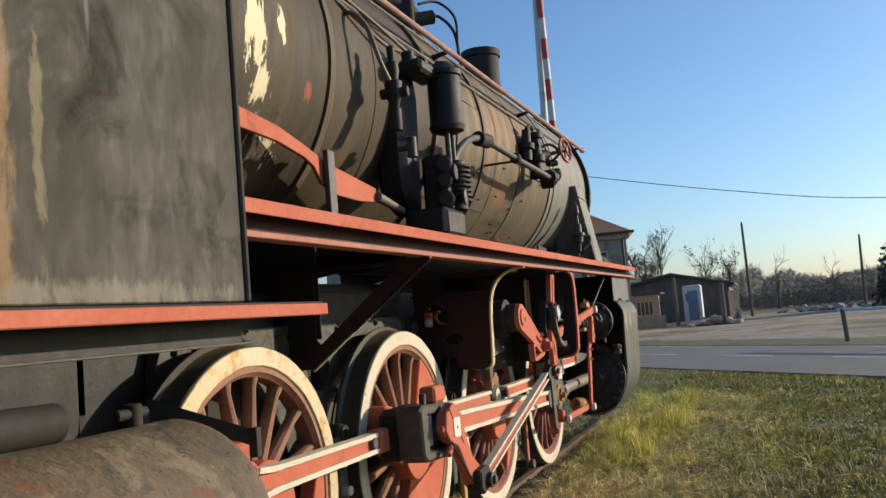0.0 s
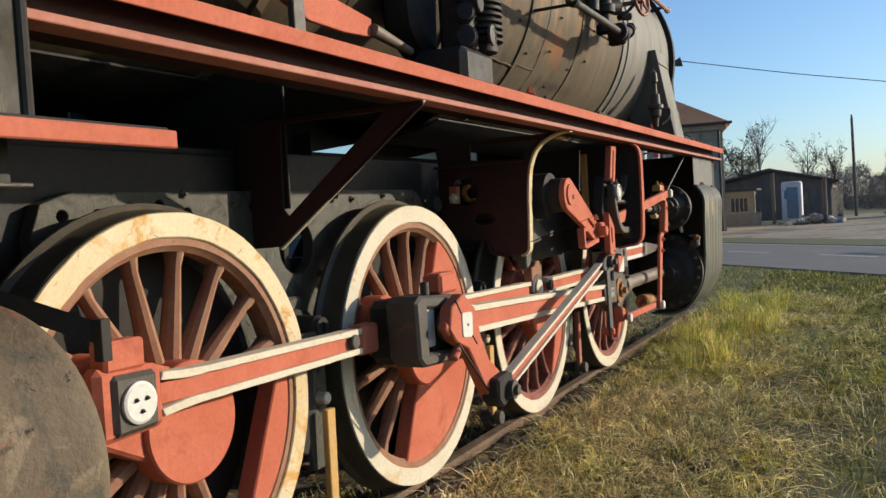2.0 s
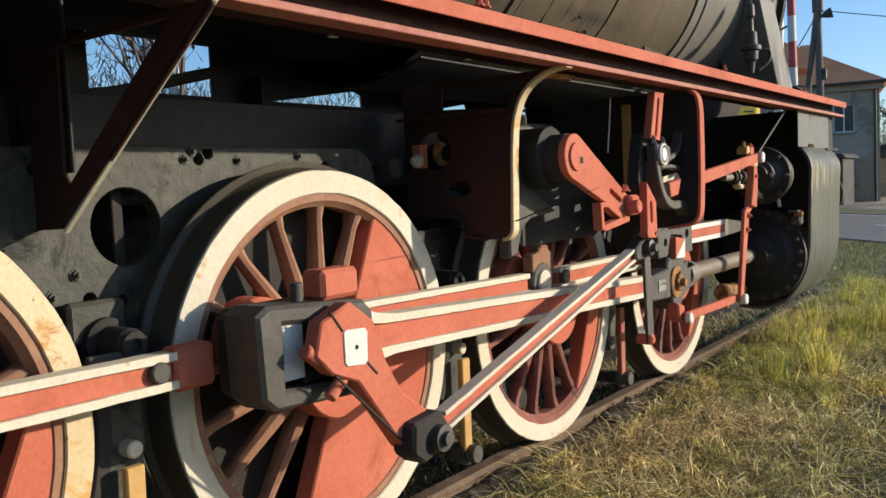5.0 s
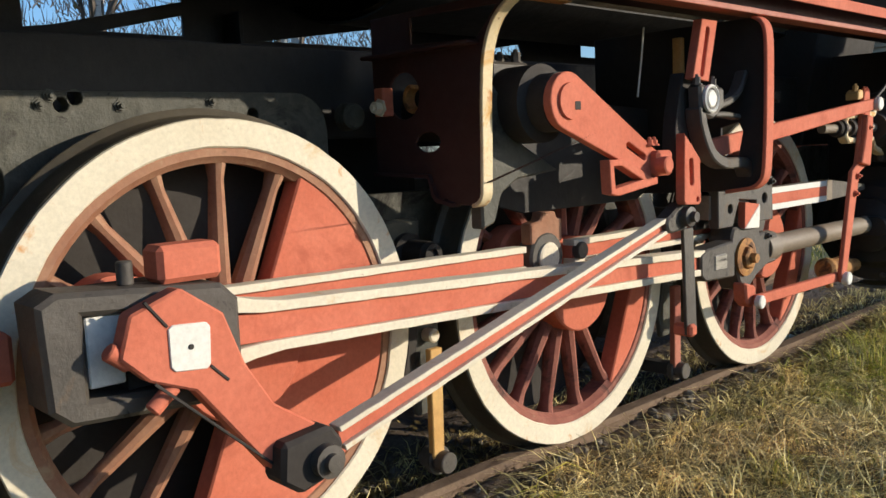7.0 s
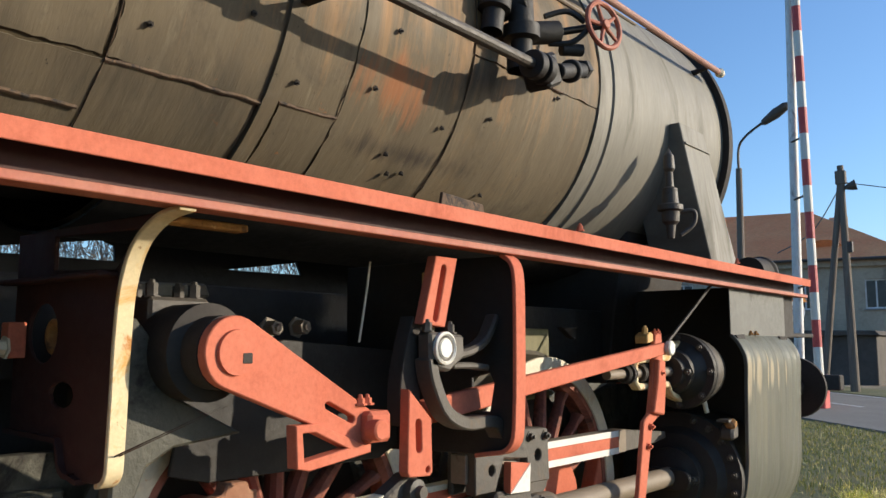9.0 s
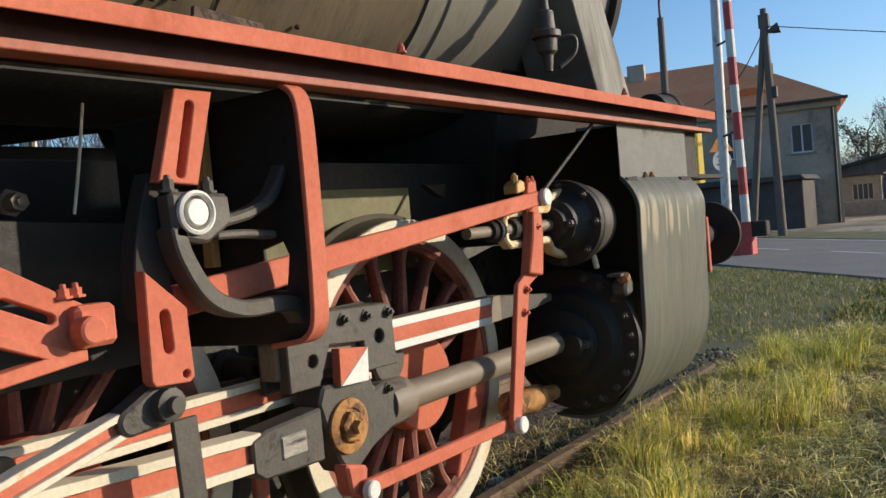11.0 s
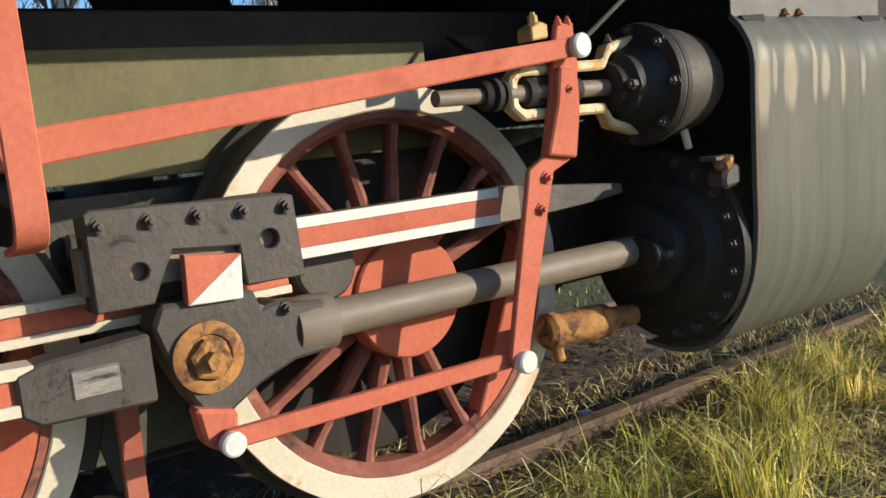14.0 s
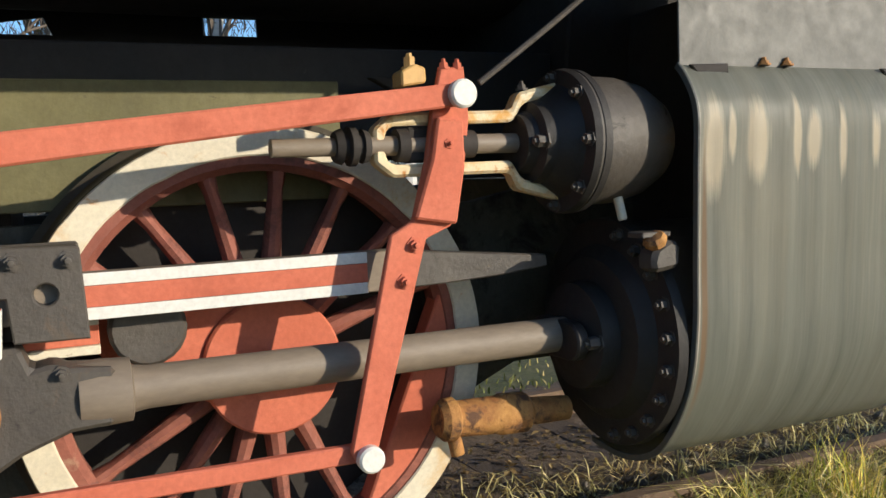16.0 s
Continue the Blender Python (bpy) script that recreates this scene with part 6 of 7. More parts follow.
def blades(name, roots, mat, label):
    """Bent tapering blades, each three faces; roots: x, y, z, height, width, lean."""
    vs, fs = [], []
    for x, y, z, h, w, lean in roots:
        a, bdir = random.uniform(0, 6.283), random.uniform(0, 6.283)
        dx, dy = math.cos(a) * w / 2, math.sin(a) * w / 2
        lx, ly = math.cos(bdir) * lean, math.sin(bdir) * lean
        k = len(vs)
        for t, ww in ((0, 1), (0.55, 0.75)):
            cx, cy, cz = x + lx * t * t, y + ly * t * t, z + h * t * (1.5 - 0.5 * t)
            vs += [(cx - dx * ww, cy - dy * ww, cz), (cx + dx * ww, cy + dy * ww, cz)]
        vs.append((x + lx, y + ly, z + h * (1 if lean < h else 0.55)))
        fs += [(k, k + 1, k + 3, k + 2), (k + 2, k + 3, k + 4)]
    return tagged(mesh_from(name, vs, fs, mat, None), label, "grass", kind="stuff")


def arching(name, roots, mat, label):
    """Long blades that rise, bend over and droop; roots: x, y, z, length, width, steepness, bearing."""
    vs, fs = [], []
    for x, y, z, ln, w, steep, a in roots:
        ca, sa = math.cos(a), math.sin(a)
        e, bend = steep, random.uniform(0.35, 0.85) * (0.5 + steep)
        p, k = [x, y, z], len(vs)
        side = random.uniform(0.5, 1.0)
        dx, dy, dz = -sa * w / 2 * side, ca * w / 2 * side, w / 2 * (1 - side)
        for q in range(4):
            f = (1, 0.95, 0.75, 0.45)[q]
            vs += [(p[0] - dx * f, p[1] - dy * f, p[2] - dz * f), (p[0] + dx * f, p[1] + dy * f, p[2] + dz * f)]
            p = [p[0] + ca * math.cos(e) * ln / 4, p[1] + sa * math.cos(e) * ln / 4, max(p[2] + math.sin(e) * ln / 4, z + 0.004)]
            e -= bend
            a2 = random.uniform(-0.18, 0.18)
            ca, sa = ca * math.cos(a2) - sa * math.sin(a2), sa * math.cos(a2) + ca * math.sin(a2)
        vs.append(tuple(p))
        fs += [(k, k + 1, k + 3, k + 2), (k + 2, k + 3, k + 5, k + 4), (k + 4, k + 5, k + 7, k + 6), (k + 6, k + 7, k + 8)]
    return tagged(mesh_from(name, vs, fs, mat, None), label, "grass", kind="stuff")


rng = random.Random(5)


def top_z(x, y):
    return max(hill(x, y), bed_z(x, y)) if abs(x) < 1.7 else hill(x, y)


short, tall, straw = [], [], []
for _ in range(80000):
    y = -4.0 + 17.5 * rng.random() ** 1.35
    x = rng.uniform(0.95, 4.4 + max(0, y) * 0.28)
    if x * 0.742 + y * 0.67 > 9.6:
        continue
    if y < 6 and rng.random() < (0.97 if x < 1.75 else 0.80 if x < 2.3 else 0.4 if x < 2.8 else 0):
        continue
    lump = noise.noise((x * 0.9, y * 0.9, 4.0)) + 0.9 * noise.noise((x * 3.1, y * 3.1, 1.0))
    if lump < -0.55 and rng.random() < 0.7:
        continue
    h = rng.uniform(0.03, 0.07) * max(0.5, 1.15 + 0.9 * lump)
    if y < 1.5 and x < 3.0 and rng.random() < 0.5:
        continue
    short.append((x, y, hill(x, y) - 0.005, h, 0.008 + 0.0009 * max(0, y + 2), rng.uniform(0.3, 1.2) * h))
for _ in range(60000):
    y = rng.uniform(-11, 9)
    x = rng.uniform(1.0, 10.5) if rng.random() < 0.7 else rng.uniform(-9, -1.3)
    if x * 0.742 + y * 0.67 > 9.6 or (1.0 < x < 4.2 and y > -4):
        continue
    h = rng.uniform(0.03, 0.075)
    short.append((x, y, hill(x, y) - 0.005, h, 0.014, rng.uniform(0.3, 1.2) * h))
for _ in range(26000):
    x, y = rng.uniform(-6.5, 1.0), 4.9 + 12 * rng.random()
    if x * 0.742 + y * 0.67 > 9.6 or (abs(x) < 0.9 and y < 7):
        continue
    h = rng.uniform(0.03, 0.08)
    short.append((x, y, hill(x, y) - 0.005, h, 0.010, rng.uniform(0.2, 0.8) * h))
for _ in range(34):
    y0 = rng.uniform(1.25, 6.2)
    x0 = 1.04 + 0.8 * rng.random() ** 1.8
    hh, rad = rng.uniform(0.22, 0.42), rng.uniform(0.04, 0.085)
    lx, ly = rng.gauss(0, 0.05), rng.gauss(0, 0.05)
    for _ in range(rng.randint(110, 190)):
        x, y = x0 + rng.gauss(0, rad), y0 + rng.gauss(0, rad)
        h = hh * rng.uniform(0.35, 1.1)
        (tall if rng.random() < 0.8 else straw).append((x, y, hill(x, y) - 0.01, h, rng.uniform(0.004, 0.008), rng.uniform(0.15, 0.75) * h))
for _ in range(330):
    y0 = rng.uniform(-3.8, 8.0)
    x0 = 0.95 + abs(rng.gauss(0, 0.5))
    green = rng.random() < 0.16
    hh = rng.uniform(0.08, 0.19)
    for _ in range(rng.randint(18, 44)):
        x, y = x0 + rng.gauss(0, 0.05), y0 + rng.gauss(0, 0.05)
        h = hh * rng.uniform(0.45, 1.1)
        (tall if green else straw).append((x, y, hill(x, y) - 0.01, h, rng.uniform(0.004, 0.008), rng.uniform(0.25, 1.1) * h))
for _ in range(8000):
    y = -4.2 + 10 * rng.random()
    x = 0.84 + abs(rng.gauss(0, 0.5))
    if noise.noise((x * 2.2, y * 2.2, 8.0)) < -0.15 and rng.random() < 0.75:
        continue
    h = rng.uniform(0.04, 0.13)
    straw.append((x, y, top_z(x, y) - 0.005, h, rng.uniform(0.006, 0.011), rng.uniform(0.6, 1.7) * h))
for _ in range(9000):
    y = -4.2 + 10 * rng.random()
    x = 0.84 + abs(rng.gauss(0, 0.6))
    straw.append((x, y, top_z(x, y) + rng.uniform(0.0, 0.04), rng.uniform(0.02, 0.11), rng.uniform(0.004, 0.009), rng.uniform(0.16, 0.50)))
for _ in range(9000):
    y = rng.uniform(-4.0, 5.0)
    x = rng.choice((rng.uniform(0.10, 0.68), rng.gauss(0.90, 0.05)))
    straw.append((x, y, top_z(x, y), rng.uniform(0.02, 0.11), rng.uniform(0.004, 0.008), rng.uniform(0.05, 0.22)))
# long straw bent over in clumps and swathes beside the rail, with dark gaps between
bent, green = [], []
for _ in range(2300):
    y0 = rng.uniform(-4.2, 7.5)
    x0 = 0.98 + abs(rng.gauss(0, 0.95))
    if noise.noise((x0 * 1.6, y0 * 1.6, 12.0)) < -0.06:
        continue
    lead, spread, big = rng.uniform(0, 6.283), rng.uniform(0.4, 2.4), rng.uniform(0.7, 1.25)
    lush = rng.random() < (0.40 if y0 > 0.5 else 0.10) + (0.15 if x0 > 2.1 else 0)
    for _ in range(rng.randint(9, 26)):
        x, y = x0 + rng.gauss(0, 0.06), y0 + rng.gauss(0, 0.06)
        if x < 0.86:
            continue
        (green if lush else bent).append((x, y, top_z(x, y) - 0.005, big * rng.uniform(0.18, 0.52), rng.uniform(0.0035, 0.0075), rng.uniform(0.30, 1.30), lead + rng.gauss(0, spread)))
for _ in range(11500):
    y, x = rng.uniform(-4.2, 7.0), 0.92 + abs(rng.gauss(0, 0.85))
    bent.append((x, y, top_z(x, y) + rng.uniform(0.0, 0.05), rng.uniform(0.14, 0.50), rng.uniform(0.003, 0.007), rng.uniform(-0.05, 0.45), rng.uniform(0, 6.283)))
for _ in range(46):
    y0, x0 = rng.uniform(0.9, 6.4), 1.12 + 0.9 * rng.random() ** 1.8
    big = rng.uniform(0.24, 0.56)
    for _ in range(rng.randint(60, 120)):
        x, y = x0 + rng.gauss(0, 0.055), y0 + rng.gauss(0, 0.055)
        green.append((x, y, hill(x, y) - 0.01, big * rng.uniform(0.5, 1.1), rng.uniform(0.004, 0.0075), rng.uniform(0.95, 1.5), rng.uniform(0, 6.283)))
# the rail's head and the dirt against it lie bare along the wheels
straw = [q for q in straw if not (0.66 < q[0] < 0.97 + 0.07 * noise.noise((q[1] * 3, 0, 2)) and q[1] < 2.4)]
bent = [q for q in bent if q[0] > 1.0 + 0.08 * noise.noise((q[1] * 3, 0, 2)) + 0.10 * (q[1] < 0.8)]
tall = [q for q in tall if q[0] > 1.0 or q[1] > 2.6]
arching("bent_grass", bent, straw_mat, "long dry grass bent over in tangled clumps beside the rail")
arching("arching_grass", green, tuft_mat, "long yellow-green grass arching in tufts beside the rail")
blades("grass", short, grass_mat, "short green and yellowing turf")
blades("tall_grass", tall, tuft_mat, "tall green tufts beside the rail")
blades("dry_grass", straw, straw_mat, "dry straw-coloured grass beside the track")

# dead leaves and chips in the bed of the track
lv, lf = [], []
for _ in range(6500):
    x, y = rng.uniform(-0.5, 1.15), rng.uniform(-4.6, 5.0)
    a, s1, tl = rng.uniform(0, 6.283), rng.uniform(0.010, 0.028), rng.uniform(-0.012, 0.016)
    z = bed_z(x, y) + 0.008 + rng.uniform(0, 0.01)
    u, w = (math.cos(a) * s1, math.sin(a) * s1), (-math.sin(a) * s1 * 0.55, math.cos(a) * s1 * 0.55)
    k = len(lv)
    lv += [(x + u[0], y + u[1], z + tl), (x + w[0], y + w[1], z), (x - u[0], y - u[1], z - tl * 0.4), (x - w[0], y - w[1], z + 0.006)]
    lf.append((k, k + 1, k + 2, k + 3))
dead_mat = straw_mat.copy()
dead_mat.name = "dead_leaf"
for n in dead_mat.node_tree.nodes:
    if n.type == 'VALTORGB' and len(n.color_ramp.elements) == 5:
        for e, c in zip(n.color_ramp.elements, ((0.07, 0.045, 0.025), (0.13, 0.085, 0.045), (0.20, 0.14, 0.075), (0.30, 0.22, 0.13), (0.05, 0.04, 0.03))):
            e.color = (*c, 1)
tagged(mesh_from("dead_leaves", lv, lf, dead_mat, None, "", False), "dead leaves and chips between the rails", "leaves", kind="stuff")

# fallen pale leaves on the lawn
pv, pf = [], []
for _ in range(1300):
    y = rng.uniform(-1, 11)
    x = rng.uniform(1.4, 4.4 + max(0, y) * 0.3)
    if x * 0.742 + y * 0.67 > 9.4:
        continue
    a, s1 = rng.uniform(0, 6.283), rng.uniform(0.010, 0.026)
    z = hill(x, y) + rng.uniform(0.02, 0.05)
    u, w, tl = (math.cos(a) * s1, math.sin(a) * s1), (-math.sin(a) * s1 * 0.6, math.cos(a) * s1 * 0.6), rng.uniform(0, 0.02)
    k = len(pv)
    pv += [(x + u[0], y + u[1], z + tl), (x + w[0], y + w[1], z), (x - u[0], y - u[1], z + 0.004), (x - w[0], y - w[1], z + 0.006)]
    pf.append((k, k + 1, k + 2, k + 3))
tagged(mesh_from("fallen_leaves", pv, pf, straw_mat, None, "", False), "pale fallen leaves scattered on the lawn", "leaves", kind="stuff")

# litter caught between rail and cylinder
bag_mat = paint("pale_plastic_film", (0.40, 0.52, 0.56), (0.60, 0.66, 0.66), 0.3, coarse=20, bump=0.2)
for k, (x, y, sx) in enumerate(((0.62, 1.75, 0.06), (0.50, 1.95, 0.045))):
    bm = bmesh.new()
    bmesh.ops.create_icosphere(bm, subdivisions=3, radius=1)
    for v in bm.verts:
        v.co = Vector((v.co.x * sx * 1.5, v.co.y * sx, v.co.z * sx * 0.55)) * (1 + 0.55 * noise.noise(v.co * 2.6 + Vector((k * 5, 0, 0))))
    tagged(part("plastic_bag", bm, bag_mat, None, "", Matrix.Translation((x, y, bed_z(x, y) + 0.02))), "crumpled pale plastic bag lying by the rail", "litter", group="litter by the rail")
for k in range(14):
    ln = rng.uniform(0.12, 0.34)
    bm = prism([(-ln / 2, -0.02), (ln * 0.3, -0.026), (ln / 2, -0.004), (ln * 0.36, 0.018), (-ln / 2, 0.014)], "z", 0, 0.022, 0.003)
    tagged(part("wood_splinter", bm, sleeper_wood, None, "", pose(*(lambda a, b: (a, b, top_z(a, b) + 0.01))(rng.uniform(0.88, 1.2), rng.uniform(1.4, 4.2)), rng.uniform(-8, 8), rng.uniform(-8, 8), rng.uniform(50, 130))), "split piece of old sleeper wood in the grass", "wood", group="wood scraps by the rail")

# ---- level crossing barrier, posts ----
white_worn = paint("worn_white_post", (0.55, 0.55, 0.54), (0.72, 0.72, 0.71), 0.6, stretch=(1, 1, 0.4), wear=[((0.25, 0.24, 0.23), 5, 0.55, 0.7)])
sign_red = paint("barrier_red", (0.42, 0.05, 0.05), (0.52, 0.09, 0.08), 0.5, wear=[((0.45, 0.35, 0.33), 6, 0.68, 0.8)])
# wood kept paler, with the haze over the far poles in its colour
wood = paint("pole_wood", (0.11, 0.09, 0.073), (0.18, 0.15, 0.12), 0.85, stretch=(6, 6, 0.4), bump=0.4)
concrete = paint("concrete", (0.20, 0.19, 0.175), (0.30, 0.285, 0.26), 0.85, wear=[((0.10, 0.095, 0.085), 2, 0.6, 0.75)])
gate = tagged(new("crossing_barrier"), "raised red and white striped crossing barrier beside a worn white post", "barrier")
gate.location = (-3.45, 21, GZ)
part("post", rod((-0.36, 0, 0), (-0.12, 0, 12.5), 0.13, 0.11, 14), white_worn, gate, "worn white post")
part("pedestal", box((0.05, 0, 0.45), (0.55, 0.5, 0.9), 0.03), sign_red, gate)
for i in range(19):
    z0, z1 = 0.9 + 0.72 * i, 0.9 + 0.72 * (i + 1)
    lx = lambda z: 0.20 - 0.012 * z
    part("boom_stripe", rod((lx(z0), -0.16, z0), (lx(z1), -0.16, z1), 0.115, 0.113, 12, 0.002), sign_red if i % 2 else white, gate)
for z in (3.2, 5.6, 7.2):
    part("boom_tie", rod((-0.25, -0.1, z), (0.10, -0.16, z + 0.1), 0.03, seg=8), grey, gate)
part("counterweight", box((0.35, 0.0, 0.7), (0.7, 0.4, 0.4), 0.03), black, gate)

lamp = tagged(new("street_lamp"), "street lamp with a bent arm on a brown concrete pole", "street lamp")
lamp.location = (-5.65, 22, GZ)
part("pole", rod((0, 0, 0), (0.1, 0, 6.9), 0.13, 0.09, 12), wood, lamp)
part("arm", tube([(0.1, 0, 6.8), (0.12, 0, 7.5), (0.35, 0, 7.85), (0.9, 0, 8.2)], 0.04, 8), grey, lamp)
part("lamp_head", lathe([(0, 0.02), (0.1, 0.10), (0.5, 0.16), (0.85, 0.13), (1.0, 0.03)], (0.8, 0, 8.12), (0.85, 0, 0.5), 14), grey, lamp)

tp = tagged(new("telegraph_pole"), "weathered wooden A-pole with a transformer bracket", "telegraph pole")
tp.location = (-4.65, 30, GZ)
part("pole", rod((0.1, 0, 0), (0.0, 0, 8.2), 0.16, 0.11, 12), wood, tp)
part("strut", rod((-0.95, 0, 0), (-0.03, 0, 7.6), 0.14, 0.10, 12), wood, tp)
part("crossarm", box((0.0, 0, 7.75), (0.35, 0.25, 0.5), 0.02), wood, tp)
part("flood_lamp", lathe([(0, 0.05), (0.2, 0.14), (0.4, 0.2), (0.42, 0)], (0.1, 0, 7.35), (0.9, 0.2, 0.25), 12), grey, tp)
part("insulator_box", box((0.18, 0, 5.2), (0.2, 0.2, 0.4), 0.02), grey, tp)
cable_mat = paint("cable", (0.09, 0.095, 0.10), (0.12, 0.125, 0.13), 0.6)
cable = tagged(part("overhead_cable", tube([(-4.5, 30, 7.45), (1.6, 31.6, 6.15), (8.0, 33, 5.15), (20, 36, 4.6)], 0.017, 6, 8), cable_mat, None), "thin dark overhead cable", "cable")
tagged(part("overhead_cable", tube([(-4.7, 30, 7.3), (-6.3, 32, 6.0), (-9.5, 38, 5.9)], 0.022, 6, 8), cable_mat, None), "thin dark overhead cable", "cable")

for x, y, z, lean in ((1.45, 60, 6.9, -0.06), (9.6, 66, 5.4, 0.12)):
    p = tagged(new("telegraph_pole"), "plain wooden telegraph pole at the edge of the yard", "telegraph pole")
    p.location = (x, y, GZ)
    part("pole", rod((0, 0, 0), (lean, 0, z), 0.12, 0.085, 10), wood, p)
    part("pole_cap", rod((lean, 0, z), (lean, 0, z + 0.2), 0.06, seg=8), grey, p)

# ---- house ----
plaster = paint("old_plaster", (0.34, 0.29, 0.215), (0.46, 0.395, 0.30), 0.9, coarse=0.7, fine=8, wear=[((0.20, 0.175, 0.145), 1.1, 0.55, 0.70), ((0.15, 0.14, 0.115), 0.5, 0.58, 0.72)])
tiles_mat = paint("roof_tiles", (0.80, 0.25, 0.09), (0.88, 0.35, 0.14), 0.75, coarse=0.5, fine=9, wear=[((0.45, 0.12, 0.05), 2.0, 0.64, 0.76)], bump=0.4)
glass_dark = paint("window_glass", (0.03, 0.035, 0.04), (0.05, 0.055, 0.06), 0.12)
house = tagged(new("house"), "two-storey grey plastered house with an orange tiled hip roof", "house")
house.matrix_basis = pose(-12.73, 43.16, GZ, 0, 0, 13)
HX0, HX1, HY0, HY1, EH = -9.5, 7.6, -5.0, 5.0, 5.6
part("wall", plate([(HX0, 0), (HX1, 0), (HX1, EH), (HX0, EH)], [[(x, z), (x + 0.95, z), (x + 0.95, z + 1.35), (x, z + 1.35)] for x in (-8.0, -5.5, -3.0, -0.5, 2.6, 5.6) for z in (0.9, 3.35)], "y", HY0, HY0 + 0.3), plaster, house)
part("wall", box((HX1 - 0.15, 0, EH / 2), (0.3, HY1 - HY0 - 0.6, EH), 0.01), plaster, house)
part("wall", box((HX0 + 0.15, 0, EH / 2), (0.3, HY1 - HY0 - 0.6, EH), 0.01), plaster, house)
part("wall", box(((HX0 + HX1) / 2, HY1 - 0.15, EH / 2), (HX1 - HX0, 0.3, EH), 0.01), plaster, house)
for x in (-8.0, -5.5, -3.0, -0.5, 2.6, 5.6):
    for z in (0.9, 3.35):
        wdw = part("window", box((x + 0.475, HY0 + 0.18, z + 0.675), (0.95, 0.04, 1.35), 0.002), glass_dark, house)
        part("frame", plate([(x, z), (x + 0.95, z), (x + 0.95, z + 1.35), (x, z + 1.35)], [[(x + a, z + 0.07), (x + a + 0.37, z + 0.07), (x + a + 0.37, z + 1.28), (x + a, z + 1.28)] for a in (0.07, 0.51)], "y", HY0 + 0.10, HY0 + 0.15), white_worn, wdw)
        part("sill", box((x + 0.475, HY0 - 0.03, z - 0.04), (1.1, 0.14, 0.06)), concrete, wdw)
o = 0.45
rv = [(HX0 - o, HY0 - o, EH), (HX1 + o, HY0 - o, EH), (HX1 + o, HY1 + o, EH), (HX0 - o, HY1 + o, EH), (HX0 + 4.2, 0, EH + 3.1), (HX1 - 4.4, 0, EH + 3.1)]
rf = [(0, 1, 5, 4), (1, 2, 5), (2, 3, 4, 5), (3, 0, 4), (3, 2, 1, 0)]
roof = mesh_from("roof", rv, rf, tiles_mat, house, "orange clay tile roof", False)
part("cornice", box(((HX0 + HX1) / 2, HY0 - 0.12, EH - 0.16), (HX1 - HX0 + 0.4, 0.24, 0.3), 0.03), plaster, house)
part("gutter", rod((HX0 - o, HY0 - o - 0.05, EH + 0.02), (HX1 + o, HY0 - o - 0.05, EH + 0.02), 0.07, seg=8), grey, house)
for x, y, z in ((-1.8, -0.6, 8.3), (-6.0, -0.8, 8.3), (4.6, 0.8, 7.6)):
    ch = part("chimney", box((x, y, z), (0.9, 0.6, 1.6), 0.02), plaster, roof, "plastered chimney")
for x in (-3.4, 4.0):
    ev = bmesh.new()
    lathe([(0, 0.0), (0.02, 0.75), (0.5, 0.5), (1.4, 0.02)], (x, -4.0, 6.35), (0, 1, 0.55), 20, ev)
    for v in ev.verts:
        v.co.z = 6.3 + (v.co.z - 6.3) * 0.55
    part("eyebrow_dormer", ev, tiles_mat, roof)
part("downpipe", rod((HX1 - 0.2, HY0 - 0.1, 0), (HX1 - 0.2, HY0 - 0.1, EH), 0.06, seg=8), grey, house)
dark_boards = paint("dark_boards", (0.055, 0.048, 0.042), (0.10, 0.088, 0.075), 0.9, coarse=1.2, fine=12)
out = tagged(new("outbuilding"), "low dark outbuilding in front of the house", "outbuilding")
out.location = (-8.6, 37.5, GZ)
part("wall", box((0, 0, 1.05), (7.0, 2.4, 2.1), 0.03), dark_boards, out)
part("roof", prism([(-3.7, 2.1), (3.7, 2.1), (3.5, 2.3), (-3.5, 2.4)], "y", -1.5, 1.5, 0.02), dark_boards, out)
kiosk = tagged(new("kiosk"), "small plastered hut with white window trim", "hut")
kiosk.location = (-5.6, 53, GZ)
kiosk.scale = (0.85, 0.85, 0.95)
part("wall", plate([(-1.6, 0), (1.6, 0), (1.6, 2.3), (-1.6, 2.3)], [[(-0.2, 0.9), (1.1, 0.9), (1.1, 1.8), (-0.2, 1.8)]], "y", -1.2, -1.0), plaster, kiosk)
part("wall", box((0, 0.2, 1.1), (3.2, 2.3, 2.2), 0.02), dark_boards, kiosk)
part("roof", box((0, 0, 2.36), (3.6, 2.9, 0.12), 0.02), dark_boards, kiosk)
kw = part("window", box((0.45, -1.05, 1.35), (1.3, 0.03, 0.9), 0.002), glass_dark, kiosk)
for i in range(5):
    part("window_bar", box((-0.18 + 0.315 * i, -1.12, 1.35), (0.05, 0.05, 0.9), 0.004), white_worn, kw)

